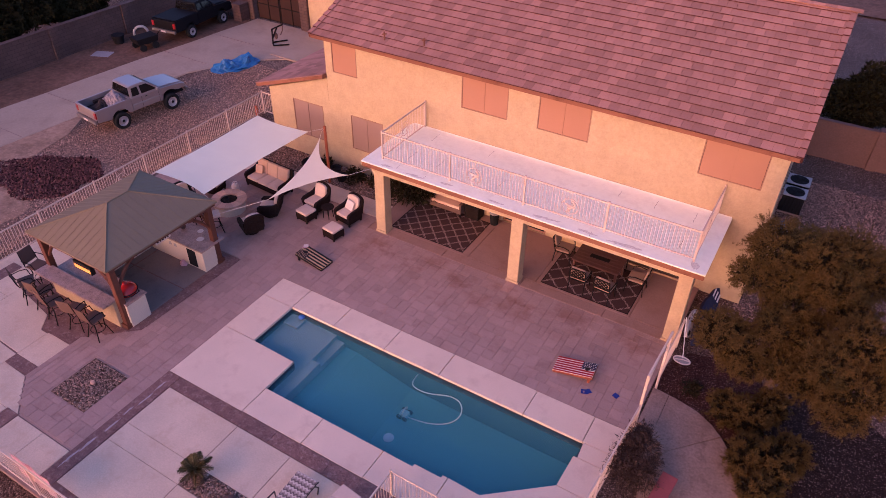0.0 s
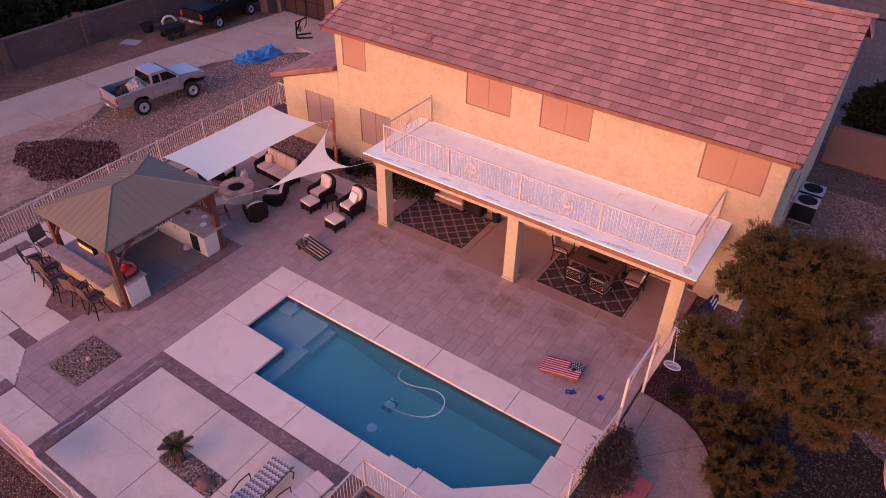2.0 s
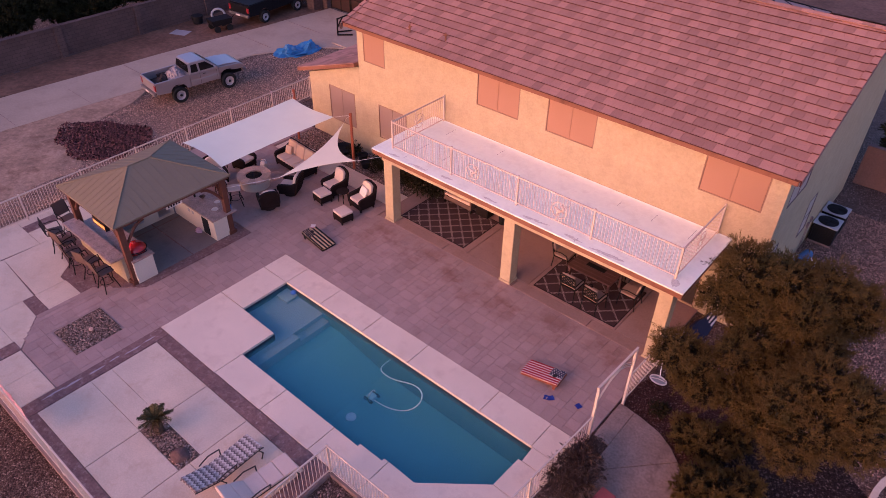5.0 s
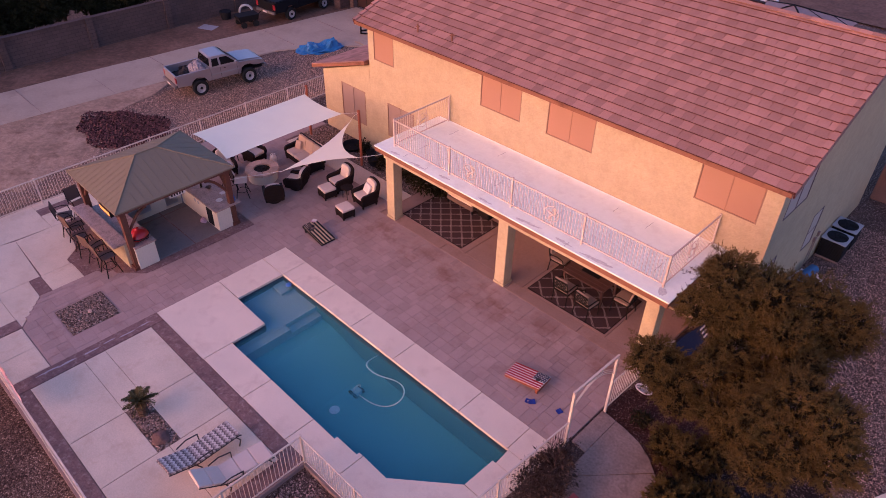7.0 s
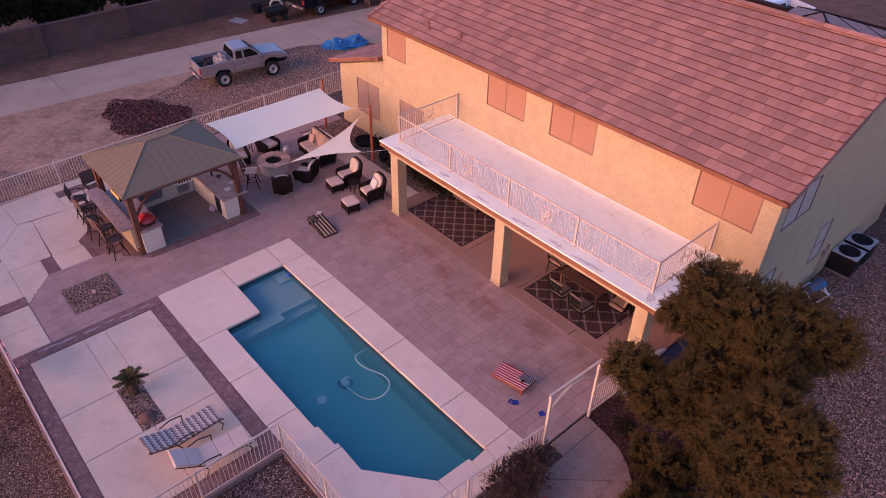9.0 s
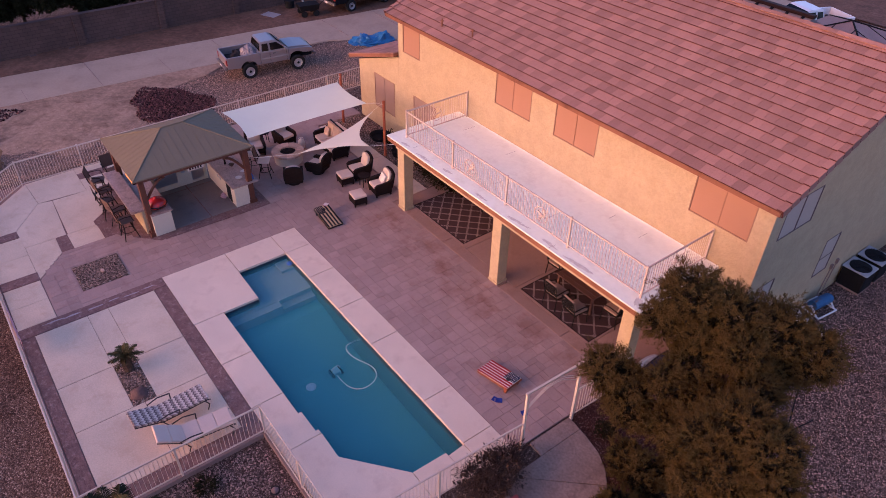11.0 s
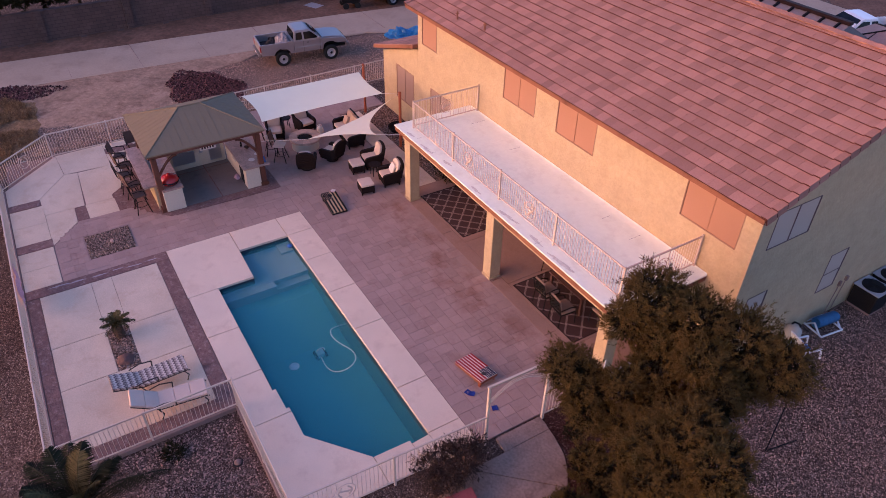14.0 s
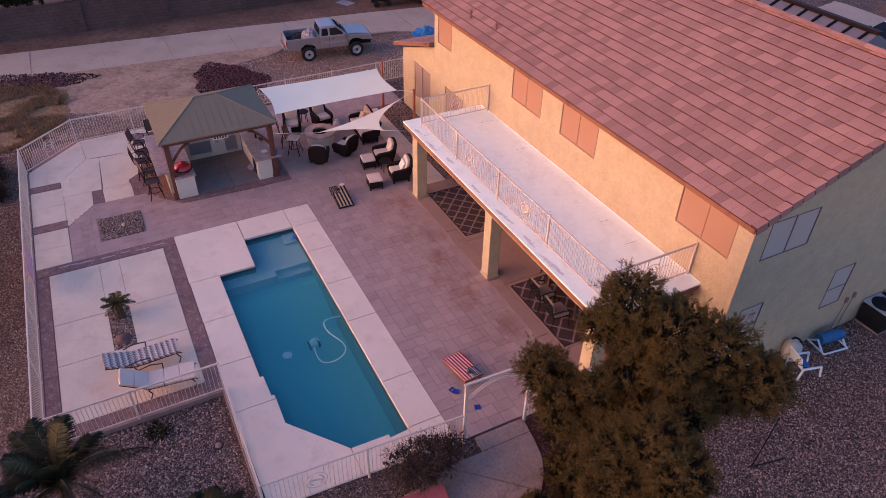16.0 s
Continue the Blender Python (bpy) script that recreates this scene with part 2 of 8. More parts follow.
WHITE_PAINT = surface("white_car_paint", (0.72, 0.71, 0.72), 0.3, spread=0.04, relief=0.02)
CHROME_DULL = surface("dull_bumper_steel", (0.17, 0.145, 0.14), 0.5, metal=0.4, spread=0.1)
TYRE = surface("tyre_rubber", (0.02, 0.02, 0.02), 0.9, spread=0.2)
RIM = surface("wheel_rim", (0.42, 0.39, 0.38), 0.5, metal=0.4, spread=0.15)
CAR_GLASS = surface("car_glass", (0.015, 0.016, 0.02), 0.08, spread=0.1, relief=0)
TAIL_RED = surface("tail_light", (0.30, 0.015, 0.015), 0.3, spread=0.1)
PLASTIC_WRAP = surface("plastic_sheet", (0.24, 0.19, 0.18), 0.35, spread=0.15, broad=4)
JUNK = surface("bed_load", (0.035, 0.027, 0.025), 0.85, spread=0.5, broad=6)
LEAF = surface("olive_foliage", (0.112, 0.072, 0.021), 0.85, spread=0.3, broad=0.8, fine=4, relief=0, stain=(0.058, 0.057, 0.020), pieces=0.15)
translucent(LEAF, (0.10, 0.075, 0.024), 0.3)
# Inner leaves coloured dark to give the gaps of the crown their shade.
LEAF_CORE_SHADE = surface("crown_core_shade", (0.018, 0.015, 0.0065), 0.85, spread=0.3, broad=1.0, fine=6, relief=0, pieces=0.25)
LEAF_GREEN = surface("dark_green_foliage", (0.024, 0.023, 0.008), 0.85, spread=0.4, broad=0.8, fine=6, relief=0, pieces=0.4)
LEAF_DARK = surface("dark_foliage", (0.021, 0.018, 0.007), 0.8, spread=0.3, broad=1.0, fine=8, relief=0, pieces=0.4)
LEAF_BROWN = surface("brown_twigs", (0.056, 0.035, 0.027), 0.8, spread=0.35, broad=2, fine=8, relief=0, pieces=0.4)
DRY_BLADE = surface("dry_grass_blade", (0.24, 0.145, 0.07), 0.9, spread=0.4, broad=1.5, fine=8, relief=0, pieces=0.4)
PALM_PALE = surface("pale_palm_frond", (0.10, 0.083, 0.034), 0.75, spread=0.3, broad=2, fine=12, relief=0, pieces=0.35)
PALM = surface("palm_frond", (0.026, 0.026, 0.012), 0.75, spread=0.35, broad=2, fine=12, relief=0, pieces=0.4)
BARK = surface("bark", (0.10, 0.065, 0.045), 0.95, spread=0.3, broad=4, fine=25, relief=0.8, depth=0.02)
GATE_BROWN = surface("brown_gate_panel", (0.04, 0.02, 0.016), 0.7, spread=0.15)
GREY_ROOF = surface("grey_roof_tile", (0.27, 0.215, 0.20), 0.85, spread=0.15, pieces=0.2)
PORCH_ROOF = surface("brown_grey_roof_tile", (0.30, 0.20, 0.175), 0.85, spread=0.2, broad=1.5)
GREY_PLASTIC = surface("grey_plastic", (0.33, 0.32, 0.32), 0.6, spread=0.1)
FRAME_RED = surface("red_brown_timber", (0.26, 0.075, 0.04), 0.75, spread=0.25, broad=5)
FADED_RED = surface("faded_red_paint", (0.30, 0.075, 0.07), 0.8, spread=0.2, broad=4)
PVC = surface("white_pvc", (0.70, 0.68, 0.68), 0.4, spread=0.04)
COVER_BLUE = surface("bubble_cover", (0.018, 0.10, 0.22), 0.55, spread=0.35, broad=7, fine=40, relief=0.6)
BLUE = surface("blue_plastic", (0.03, 0.13, 0.36), 0.5, spread=0.2, broad=5)
TAN_TANK = surface("tan_filter_tank", (0.50, 0.41, 0.32), 0.5, spread=0.08)
CYAN = surface("aqua_plastic", (1.0, 1.0, 1.0), 0.5, spread=0.05)
CLEANER = surface("cleaner_shell", (0.38, 0.68, 0.76), 0.5, spread=0.1)
PALE_HOSE = surface("pale_hose", (0.72, 0.86, 0.86), 0.5, spread=0.05)
PINK_CLOTH = surface("pink_cloth", (0.60, 0.36, 0.40), 0.9, spread=0.25, broad=9)
CARDBOARD = surface("weathered_panel", (0.30, 0.27, 0.27), 0.9)


def block_wall_material():
    m, nt, b = nodes_of("block_wall")
    pos = position(nt)
    sep = nt.nodes.new("ShaderNodeSeparateXYZ")
    nt.links.new(pos, sep.inputs[0])
    comb = nt.nodes.new("ShaderNodeCombineXYZ")
    nt.links.new(math_node(nt, "ADD", sep.outputs[0], sep.outputs[1]), comb.inputs[0])
    nt.links.new(sep.outputs[2], comb.inputs[1])
    br = node(nt, "ShaderNodeTexBrick", Scale=1.0)
    br.inputs["Brick Width"].default_value, br.inputs["Row Height"].default_value = 0.4, 0.2
    br.inputs["Mortar Size"].default_value = 0.012
    br.inputs["Color1"].default_value = (*dim(BLOCK_C, 0.9), 1)
    br.inputs["Color2"].default_value = (*dim(BLOCK_C, 1.12), 1)
    br.inputs["Mortar"].default_value = (*dim(BLOCK_C, 0.6), 1)
    nt.links.new(comb.outputs[0], br.inputs["Vector"])
    col = mix(nt, 1.0, br.outputs["Color"], ramp(nt, noise_at(nt, pos, 0.6, 5), [(0.3, (0.75,) * 3), (0.7, (1.15,) * 3)]), "MULTIPLY")
    nt.links.new(col, b.inputs["Base Color"])
    b.inputs["Roughness"].default_value = 0.9
    bump(nt, b, math_node(nt, "SUBTRACT", 1.0, br.outputs["Fac"]), 0.6, 0.02)
    return m


def drip_stain(m):
    """Red-brown rust bled into the paving below the balcony's edge, in uneven blots."""
    nt = m.node_tree
    b = nt.nodes["Principled BSDF"]
    old = b.inputs["Base Color"].links[0].from_socket
    pos = position(nt)
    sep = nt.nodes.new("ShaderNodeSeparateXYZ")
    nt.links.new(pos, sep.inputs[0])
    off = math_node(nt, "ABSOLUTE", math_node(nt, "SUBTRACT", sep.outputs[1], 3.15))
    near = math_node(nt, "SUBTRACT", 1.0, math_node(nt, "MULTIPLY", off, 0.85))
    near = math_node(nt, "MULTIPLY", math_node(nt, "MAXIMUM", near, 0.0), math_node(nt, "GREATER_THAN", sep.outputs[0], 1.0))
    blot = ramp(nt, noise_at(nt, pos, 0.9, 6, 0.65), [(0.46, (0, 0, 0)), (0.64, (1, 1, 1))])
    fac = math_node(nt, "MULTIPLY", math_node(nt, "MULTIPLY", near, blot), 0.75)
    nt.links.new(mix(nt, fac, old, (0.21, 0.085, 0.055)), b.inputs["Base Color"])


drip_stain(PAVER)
BLOCK = block_wall_material()


def rug_material(period):
    m, nt, b = nodes_of("lattice_rug")
    pos = position(nt)
    sep = nt.nodes.new("ShaderNodeSeparateXYZ")
    nt.links.new(pos, sep.inputs[0])

    def band(u, period, amp_axis, sign):
        w = math_node(nt, "MULTIPLY", math_node(nt, "SINE", math_node(nt, "MULTIPLY", amp_axis, 4 * math.pi / period)), 0.035 * sign)
        f = math_node(nt, "FRACT", math_node(nt, "DIVIDE", math_node(nt, "ADD", u, w), period))
        d = math_node(nt, "ABSOLUTE", math_node(nt, "SUBTRACT", f, 0.5))
        return math_node(nt, "LESS_THAN", d, 0.014 / period)

    x, y = sep.outputs[0], sep.outputs[1]
    p, q = math_node(nt, "ADD", x, y), math_node(nt, "SUBTRACT", x, y)
    on = 0.0
    for u, v in ((p, q), (q, p)):
        for s in (1, -1):
            on = math_node(nt, "MAXIMUM", on, band(u, period, v, s))
    n = noise_at(nt, pos, 40, 3)
    base = ramp(nt, n, [(0.3, (0.042, 0.016, 0.014)), (0.7, (0.065, 0.026, 0.022))])
    nt.links.new(mix(nt, on, base, (0.30, 0.21, 0.17)), b.inputs["Base Color"])
    b.inputs["Roughness"].default_value = 0.95
    bump(nt, b, n, 0.3, 0.004)
    return m


RUG = rug_material(0.56)
RUG_LARGE = rug_material(0.7)


def chevron_material():
    m, nt, b = nodes_of("chevron_cushion")
    tc = nt.nodes.new("ShaderNodeTexCoord")
    sep = nt.nodes.new("ShaderNodeSeparateXYZ")
    nt.links.new(tc.outputs["Object"], sep.inputs[0])
    z = math_node(nt, "PINGPONG", sep.outputs[0], 0.052)
    f = math_node(nt, "FRACT", math_node(nt, "DIVIDE", math_node(nt, "ADD", sep.outputs[1], z), 0.155))
    col = ramp(nt, f, [(0.0, (0.62, 0.50, 0.41)), (0.34, (0.62, 0.50, 0.41)), (0.36, (0.15, 0.10, 0.09)), (0.64, (0.15, 0.10, 0.09)),
                       (0.66, (0.36, 0.265, 0.225))])
    nt.links.new(col, b.inputs["Base Color"])
    b.inputs["Roughness"].default_value = 0.9
    return m


CHEVRON = chevron_material()


def water_material():
    m, nt, b = nodes_of("pool_water")
    b.inputs["Base Color"].default_value = (0.75, 0.93, 0.97, 1)
    b.inputs["Roughness"].default_value = 0.03
    b.inputs["IOR"].default_value = 1.33
    b.inputs["Transmission Weight"].default_value = 1.0
    bump(nt, b, noise_at(nt, position(nt), 2.2, 3), 0.06, 0.02)
    body = node(nt, "ShaderNodeBsdfDiffuse", Color=(0.044, 0.31, 0.36, 1))
    both = node(nt, "ShaderNodeMixShader", Fac=0.31)
    nt.links.new(b.outputs[0], both.inputs[1])
    nt.links.new(body.outputs[0], both.inputs[2])
    nt.links.new(both.outputs[0], nt.nodes["Material Output"].inputs["Surface"])
    return m


WATER = water_material()


# ---- building helpers ----
def box(bm, x0, x1, y0, y1, z0, z1, bev=0.0, turn=None):
    c = Vector(((x0 + x1) / 2, (y0 + y1) / 2, (z0 + z1) / 2))
    m = Matrix.Translation(c) @ (turn or Matrix()) @ Matrix.Diagonal((x1 - x0, y1 - y0, z1 - z0, 1))
    r = bmesh.ops.create_cube(bm, size=1, matrix=m)
    if bev:
        edges = list({e for v in r["verts"] for e in v.link_edges})
        bmesh.ops.bevel(bm, geom=edges, offset=bev, segments=2, affect="EDGES", profile=0.6)
    return bm


def rod(bm, a, b, r, n=8, r2=None):
    a, b = Vector(a), Vector(b)
    d = b - a
    m = Matrix.Translation((a + b) / 2) @ d.to_track_quat("Z", "Y").to_matrix().to_4x4()
    bmesh.ops.create_cone(bm, cap_ends=True, segments=n, radius1=r, radius2=r if r2 is None else r2, depth=d.length, matrix=m)
    return bm


def path_rod(bm, pts, r, n=8):
    for a, b in zip(pts, pts[1:]):
        rod(bm, a, b, r, n)
    for p in pts[1:-1]:
        bmesh.ops.create_icosphere(bm, subdivisions=1, radius=r, matrix=Matrix.Translation(p))
    return bm


def prism(bm, poly, z0, z1):
    lo = [bm.verts.new((x, y, z0)) for x, y in poly]
    hi = [bm.verts.new((x, y, z1)) for x, y in poly]
    n = len(poly)
    bm.faces.new(hi)
    bm.faces.new(lo[::-1])
    for i in range(n):
        bm.faces.new((lo[i], lo[(i + 1) % n], hi[(i + 1) % n], hi[i]))
    bmesh.ops.recalc_face_normals(bm, faces=bm.faces)
    return bm


def lathe(bm, profile, n=24, at=(0, 0, 0)):
    rings = []
    for r, z in profile:
        rings.append([bm.verts.new((at[0] + r * math.cos(2 * math.pi * i / n), at[1] + r * math.sin(2 * math.pi * i / n), at[2] + z)) for i in range(n)])
    for a, b in zip(rings, rings[1:]):
        for i in range(n):
            bm.faces.new((a[i], a[(i + 1) % n], b[(i + 1) % n], b[i]))
    bm.faces.new(rings[0][::-1])
    bm.faces.new(rings[-1])
    bmesh.ops.recalc_face_normals(bm, faces=bm.faces)
    return bm


def side_prism(bm, poly, y0, y1, bev=0.0):
    """A profile in x and z, drawn out along y."""
    lo = [bm.verts.new((x, y0, z)) for x, z in poly]
    hi = [bm.verts.new((x, y1, z)) for x, z in poly]
    n = len(poly)
    faces = [bm.faces.new(hi), bm.faces.new(lo[::-1])]
    for i in range(n):
        faces.append(bm.faces.new((lo[i], lo[(i + 1) % n], hi[(i + 1) % n], hi[i])))
    bmesh.ops.recalc_face_normals(bm, faces=bm.faces)
    if bev:
        edges = list({e for f in faces for e in f.edges})
        bmesh.ops.bevel(bm, geom=edges, offset=bev, segments=2, affect="EDGES", profile=0.6)
    return bm


def mesh_of(name, bm, material, smooth=False):
    me = bpy.data.meshes.new(name)
    bm.to_mesh(me)
    bm.free()
    me.materials.append(material)
    if smooth:
        for p in me.polygons:
            p.use_smooth = True
    return me


def part(name, bm, material, parent=None, label="", smooth=False):
    ob = new(name, mesh_of(name, bm, material, smooth))
    ob.parent = parent
    if label:
        ob["label"] = label
    return ob


def thing(name, m, label, category, group="", kind=""):
    ob = new(name)
    ob.empty_display_size = 0.2
    ob.matrix_basis = m
    return tagged(ob, label, category, group, kind)


def B():
    return bmesh.new()


def structure(name, bm, material, label, category):
    return tagged(part(name, bm, material), label, category, kind="structure")


def quads_mesh(name, quads, material):
    """One mesh of many loose four-cornered leaves; quads: array (n, 4, 3)."""
    n = len(quads)
    me = bpy.data.meshes.new(name)
    me.vertices.add(4 * n)
    me.vertices.foreach_set("co", np.asarray(quads, dtype=np.float32).ravel())
    me.loops.add(4 * n)
    me.loops.foreach_set("vertex_index", np.arange(4 * n, dtype=np.int32))
    me.polygons.add(n)
    me.polygons.foreach_set("loop_start", np.arange(0, 4 * n, 4, dtype=np.int32))
    me.update(calc_edges=True)
    me.materials.append(material)
    return me


# ---- ground ----
def ground_height(x, y):
    """Level round the pool terrace, lower in the side yard and below the terrace's outer edge."""
    left = max(0.0, min(1.0, (-9.5 - x) / 1.5))
    low = max(0.0, min(1.0, (-4.6 - y) / 0.5)) if x > 7.6 else max(0.0, min(1.0, (-9.7 - y) / 0.6))
    z = -0.07 - max(0.28 * left, (0.06 if x > 7.6 else 0.14) * low)
    return z + 0.03 * noise.noise((x * 0.4, y * 0.4, 0.0))


def build_ground():
    def lines(fixed):
        far = [-900, -300, -120, -80]
        return sorted(set(far + [-v for v in far] + list(np.arange(-60, 60.1, 1.0)) + fixed))

    xs, ys = lines([1.05, 11.75]), lines([-4.25, -0.85])
    bm = B()
    grid = {}
    for i, x in enumerate(xs):
        for j, y in enumerate(ys):
            grid[i, j] = bm.verts.new((x, y, ground_height(x, y)))
    for i in range(len(xs) - 1):
        for j in range(len(ys) - 1):
            if xs[i] >= 1.0 and xs[i + 1] <= 11.8 and ys[j] >= -4.3 and ys[j + 1] <= -0.8:
                continue
            bm.faces.new((grid[i, j], grid[i + 1, j], grid[i + 1, j + 1], grid[i, j + 1]))
    return structure("ground", bm, GRAVEL, "desert gravel yard of small grey and pink stones", "ground")


build_ground()


def patch(name, centre, rx, ry, z, material, label, category, turn=0.0, wobble=0.2, n=40, kind="structure", seed=0.0, follow=True):
    """A thin uneven sheet lying on the ground."""
    bm = B()
    c, s = math.cos(radians(turn)), math.sin(radians(turn))
    rings = []
    for f in (0.0, 0.35, 0.7, 1.0):
        ring = []
        for i in range(n):
            a = 2 * math.pi * i / n
            r = f * (1 + wobble * noise.noise((math.cos(a) * 1.5 + seed, math.sin(a) * 1.5, seed * 3.1)) + 0.4 * wobble * noise.noise((math.cos(a) * 6, math.sin(a) * 6, seed)))
            u, v = rx * r * math.cos(a), ry * r * math.sin(a)
            x, y = centre[0] + c * u - s * v, centre[1] + s * u + c * v
            g = ground_height(x, y) if follow else 0.0
            ring.append((x, y, g + (z if f < 1.0 else z - (0.035 if follow else 0.001))))
        rings.append(ring)
    top = bm.verts.new(rings[0][0])
    vr = [[bm.verts.new(p) for p in r] for r in rings[1:]]
    for i in range(n):
        k = (i + 1) % n
        bm.faces.new((top, vr[0][i], vr[0][k]))
        for a, b in zip(vr, vr[1:]):
            bm.faces.new((a[i], b[i], b[k], a[k]))
    return tagged(part(name, bm, material), label, category, kind=kind)


def strip_along(name, rows, z, material, label, category, step=1.0):
    """A sheet between two edges; rows of (y, x_left, x_right), laid over the ground."""
    bm = B()
    last = None
    for (y0, a0, b0), (y1, a1, b1) in zip(rows, rows[1:]):
        n = max(1, int((y1 - y0) / step))
        for i in range(n + 1):
            f = i / n
            y, a, b = y0 + f * (y1 - y0), a0 + f * (a1 - a0), b0 + f * (b1 - b0)
            cols = [bm.verts.new((a + g * (b - a) + o, y, ground_height(a + g * (b - a), y) + (z if o == 0 else -0.02)))
                    for g, o in ((0, -0.05), (0, 0), (0.25, 0), (0.5, 0), (0.75, 0), (1, 0), (1, 0.05))]
            if last and i:
                for k in range(6):
                    bm.faces.new((last[k], last[k + 1], cols[k + 1], cols[k]))
            last = cols
    bmesh.ops.remove_doubles(bm, verts=bm.verts, dist=1e-4)
    return structure(name, bm, material, label, category)


def uneven(rows, amp, seed):
    return [(y, a + amp * noise.noise((y * 0.3, seed, 0)), b + amp * noise.noise((y * 0.37, seed, 5))) for y, a, b in rows]


# bare earth between the driveway and the boundary wall, and where tyres have turned
strip_along("dirt_verge", uneven([(y, -24.6, -19.5) for y in range(-45, 20, 2)], 0.4, 2.0), 0.035, DIRT_DARK,
            "bare brown earth along the boundary wall", "dirt")
strip_along("yard_gravel", [(y, -16.4, -9.35) for y in range(-12, 17, 2)], 0.012, YARD_GRAVEL, "coarse pale gravel beside the pool fence", "gravel")
strip_along("dirt_shoulder", uneven([(y, -19.0, -15.9 - (1.3 if 3 < y < 14 else 0) + max(0, min(1.5, (-y) * 0.3))) for y in range(-45, 20, 2)], 0.7, 4.0), 0.04, DIRT,
            "bare sandy earth with tyre marks beside the driveway", "dirt")
patch("dirt_turn", (-14.9, -4.6), 3.9, 3.4, 0.052, DIRT, "bare sandy earth with tyre tracks", "dirt", 20, 0.35, seed=4.0)
patch("dry_grass", (-13.6, -10.2), 4.2, 2.7, 0.06, DRY_GRASS, "patch of dry brown grass", "dry grass", -8, 0.3, seed=7.0, kind="stuff")
drive = [(y, -21.35 + 0.085 * y, -17.55 + 0.075 * y) for y in range(-45, 13, 2)] + [(14.0, -20.0, -15.2), (16.0, -19.8, -12.7), (19.6, -19.5, -12.6)]
strip_along("driveway", drive, 0.055, DRIVE, "pale concrete driveway with control joints", "driveway")
for y in np.arange(-20, 19, 3.6):
    bm = B()
    x0, x1 = -21.35 + 0.085 * y, -17.55 + 0.075 * y
    box(bm, x0 + 0.1, x1 - 0.1, y, y + 0.014, ground_height(-19, y) + 0.02, ground_height(-19, y) + 0.062)
    structure("driveway_joint", bm, GROUT, "dark control joint across the driveway", "joint")
strip_along("rear_verge", [(41.5, -30, 30), (80.0, -30, 30)], 0.12, DIRT_DARK, "brown earth across the street", "dirt")
strip_along("rear_driveway", [(21.0, -12, 9), (41.3, -12, 5)], 0.05, DRIVE, "concrete driveway in front of the house", "driveway")

# ---- pool terrace: slabs, borders and pavers ----
bm = B()
prism(bm, [(-9.2, -9.4), (0.0, -9.75), (0.0, 0.0), (12.55, 0.0), (12.6, 3.9), (12.6, 7.18), (-9.2, 7.18)][::1], -0.5, -0.03)
bm2 = B()
prism(bm2, [(-9.15, -7.6), (-7.0, -9.62), (-0.01, -9.62), (-0.01, -0.01), (-9.15, -0.01)], -0.4, -0.022)
structure("side_terrace_base", bm2, GROUT, "grey concrete bed between the side slabs", "terrace")
terrace = structure("terrace_base", bm, GROUT, "mortar bed under the terrace paving", "terrace")


def slabs(name, pieces, z1, material, label, category, thick=0.12, gap=0.008):
    """A paved area of separate cast pieces with open joints between them."""
    holder = thing(name, Matrix(), label, category, kind="structure")
    for poly in pieces:
        if len(poly) == 4 and not isinstance(poly[0], tuple):
            x0, x1, y0, y1 = poly
            poly = [(x0, y0), (x1, y0), (x1, y1), (x0, y1)]
        cx, cy = sum(p[0] for p in poly) / len(poly), sum(p[1] for p in poly) / len(poly)
        shr = []
        for x, y in poly:
            d = Vector((cx - x, cy - y)).normalized() * gap * 1.4
            shr.append((x + d.x, y + d.y))
        b = B()
        prism(b, shr, z1 - thick, z1)
        top = [e for e in b.edges if all(abs(v.co.z - z1) < 1e-5 for v in e.verts)]
        bmesh.ops.bevel(b, geom=top, offset=0.008, segments=1, affect="EDGES")
        part("slab", b, material, holder)
    return holder


slabs("pool_deck", [
    (0, 1.25, -1.0, 0), (1.25, 2.97, -1.0, 0), (2.97, 4.95, -1.0, 0), (4.95, 6.95, -1.0, 0), (6.95, 9.75, -1.0, 0), (9.75, 11.55, -1.0, 0),
    (0, 1.25, -2.8, -1.0), [(0, -5.08), (2.92, -5.08), (2.92, -2.85), (1.25, -2.8), (0, -2.8)],
    (2.92, 5.05, -5.06, -4.07), (5.05, 7.1, -5.05, -4.07),
    [(7.1, -5.04), (9.0, -5.04), (9.0, -3.88), (8.85, -3.88), (8.85, -3.97), (8.02, -3.97), (8.02, -4.07), (7.1, -4.07)],
    [(9.0, -5.04), (12.28, -5.0), (12.38, -2.62), (11.48, -2.61), (9.92, -3.9), (9.0, -3.88)],
    [(11.48, -2.61), (12.38, -2.62), (12.46, -1.54), (11.51, -1.54)], [(11.62, -1.54), (12.46, -1.54), (12.5, -1.0), (11.58, -1.0)],
    [(11.55, -1.0), (12.5, -1.0), (12.58, 0), (11.55, 0)],
], 0.0, COPING, "pinkish cast concrete pool deck in large slabs", "pool deck", 0.09)

# sunbathing slab with a dark stamped border
slabs("sun_terrace", [
    (0.5, 3.2, -9.22, -7.66), (0.5, 3.2, -7.66, -7.02), (0.5, 3.2, -7.02, -5.52),
    (3.2, 5.1, -9.22, -7.66), (3.2, 5.1, -7.02, -5.52), (5.1, 7.52, -9.22, -7.35), (5.1, 7.52, -7.35, -5.52),
], -0.004, SLAB, "grey broom-finished concrete slabs with sawn joints", "terrace slab", 0.1)
bm = B()
prism(bm, [(0, -9.7), (8.1, -9.7), (8.1, -5.0), (0, -5.0)], -0.5, -0.02)
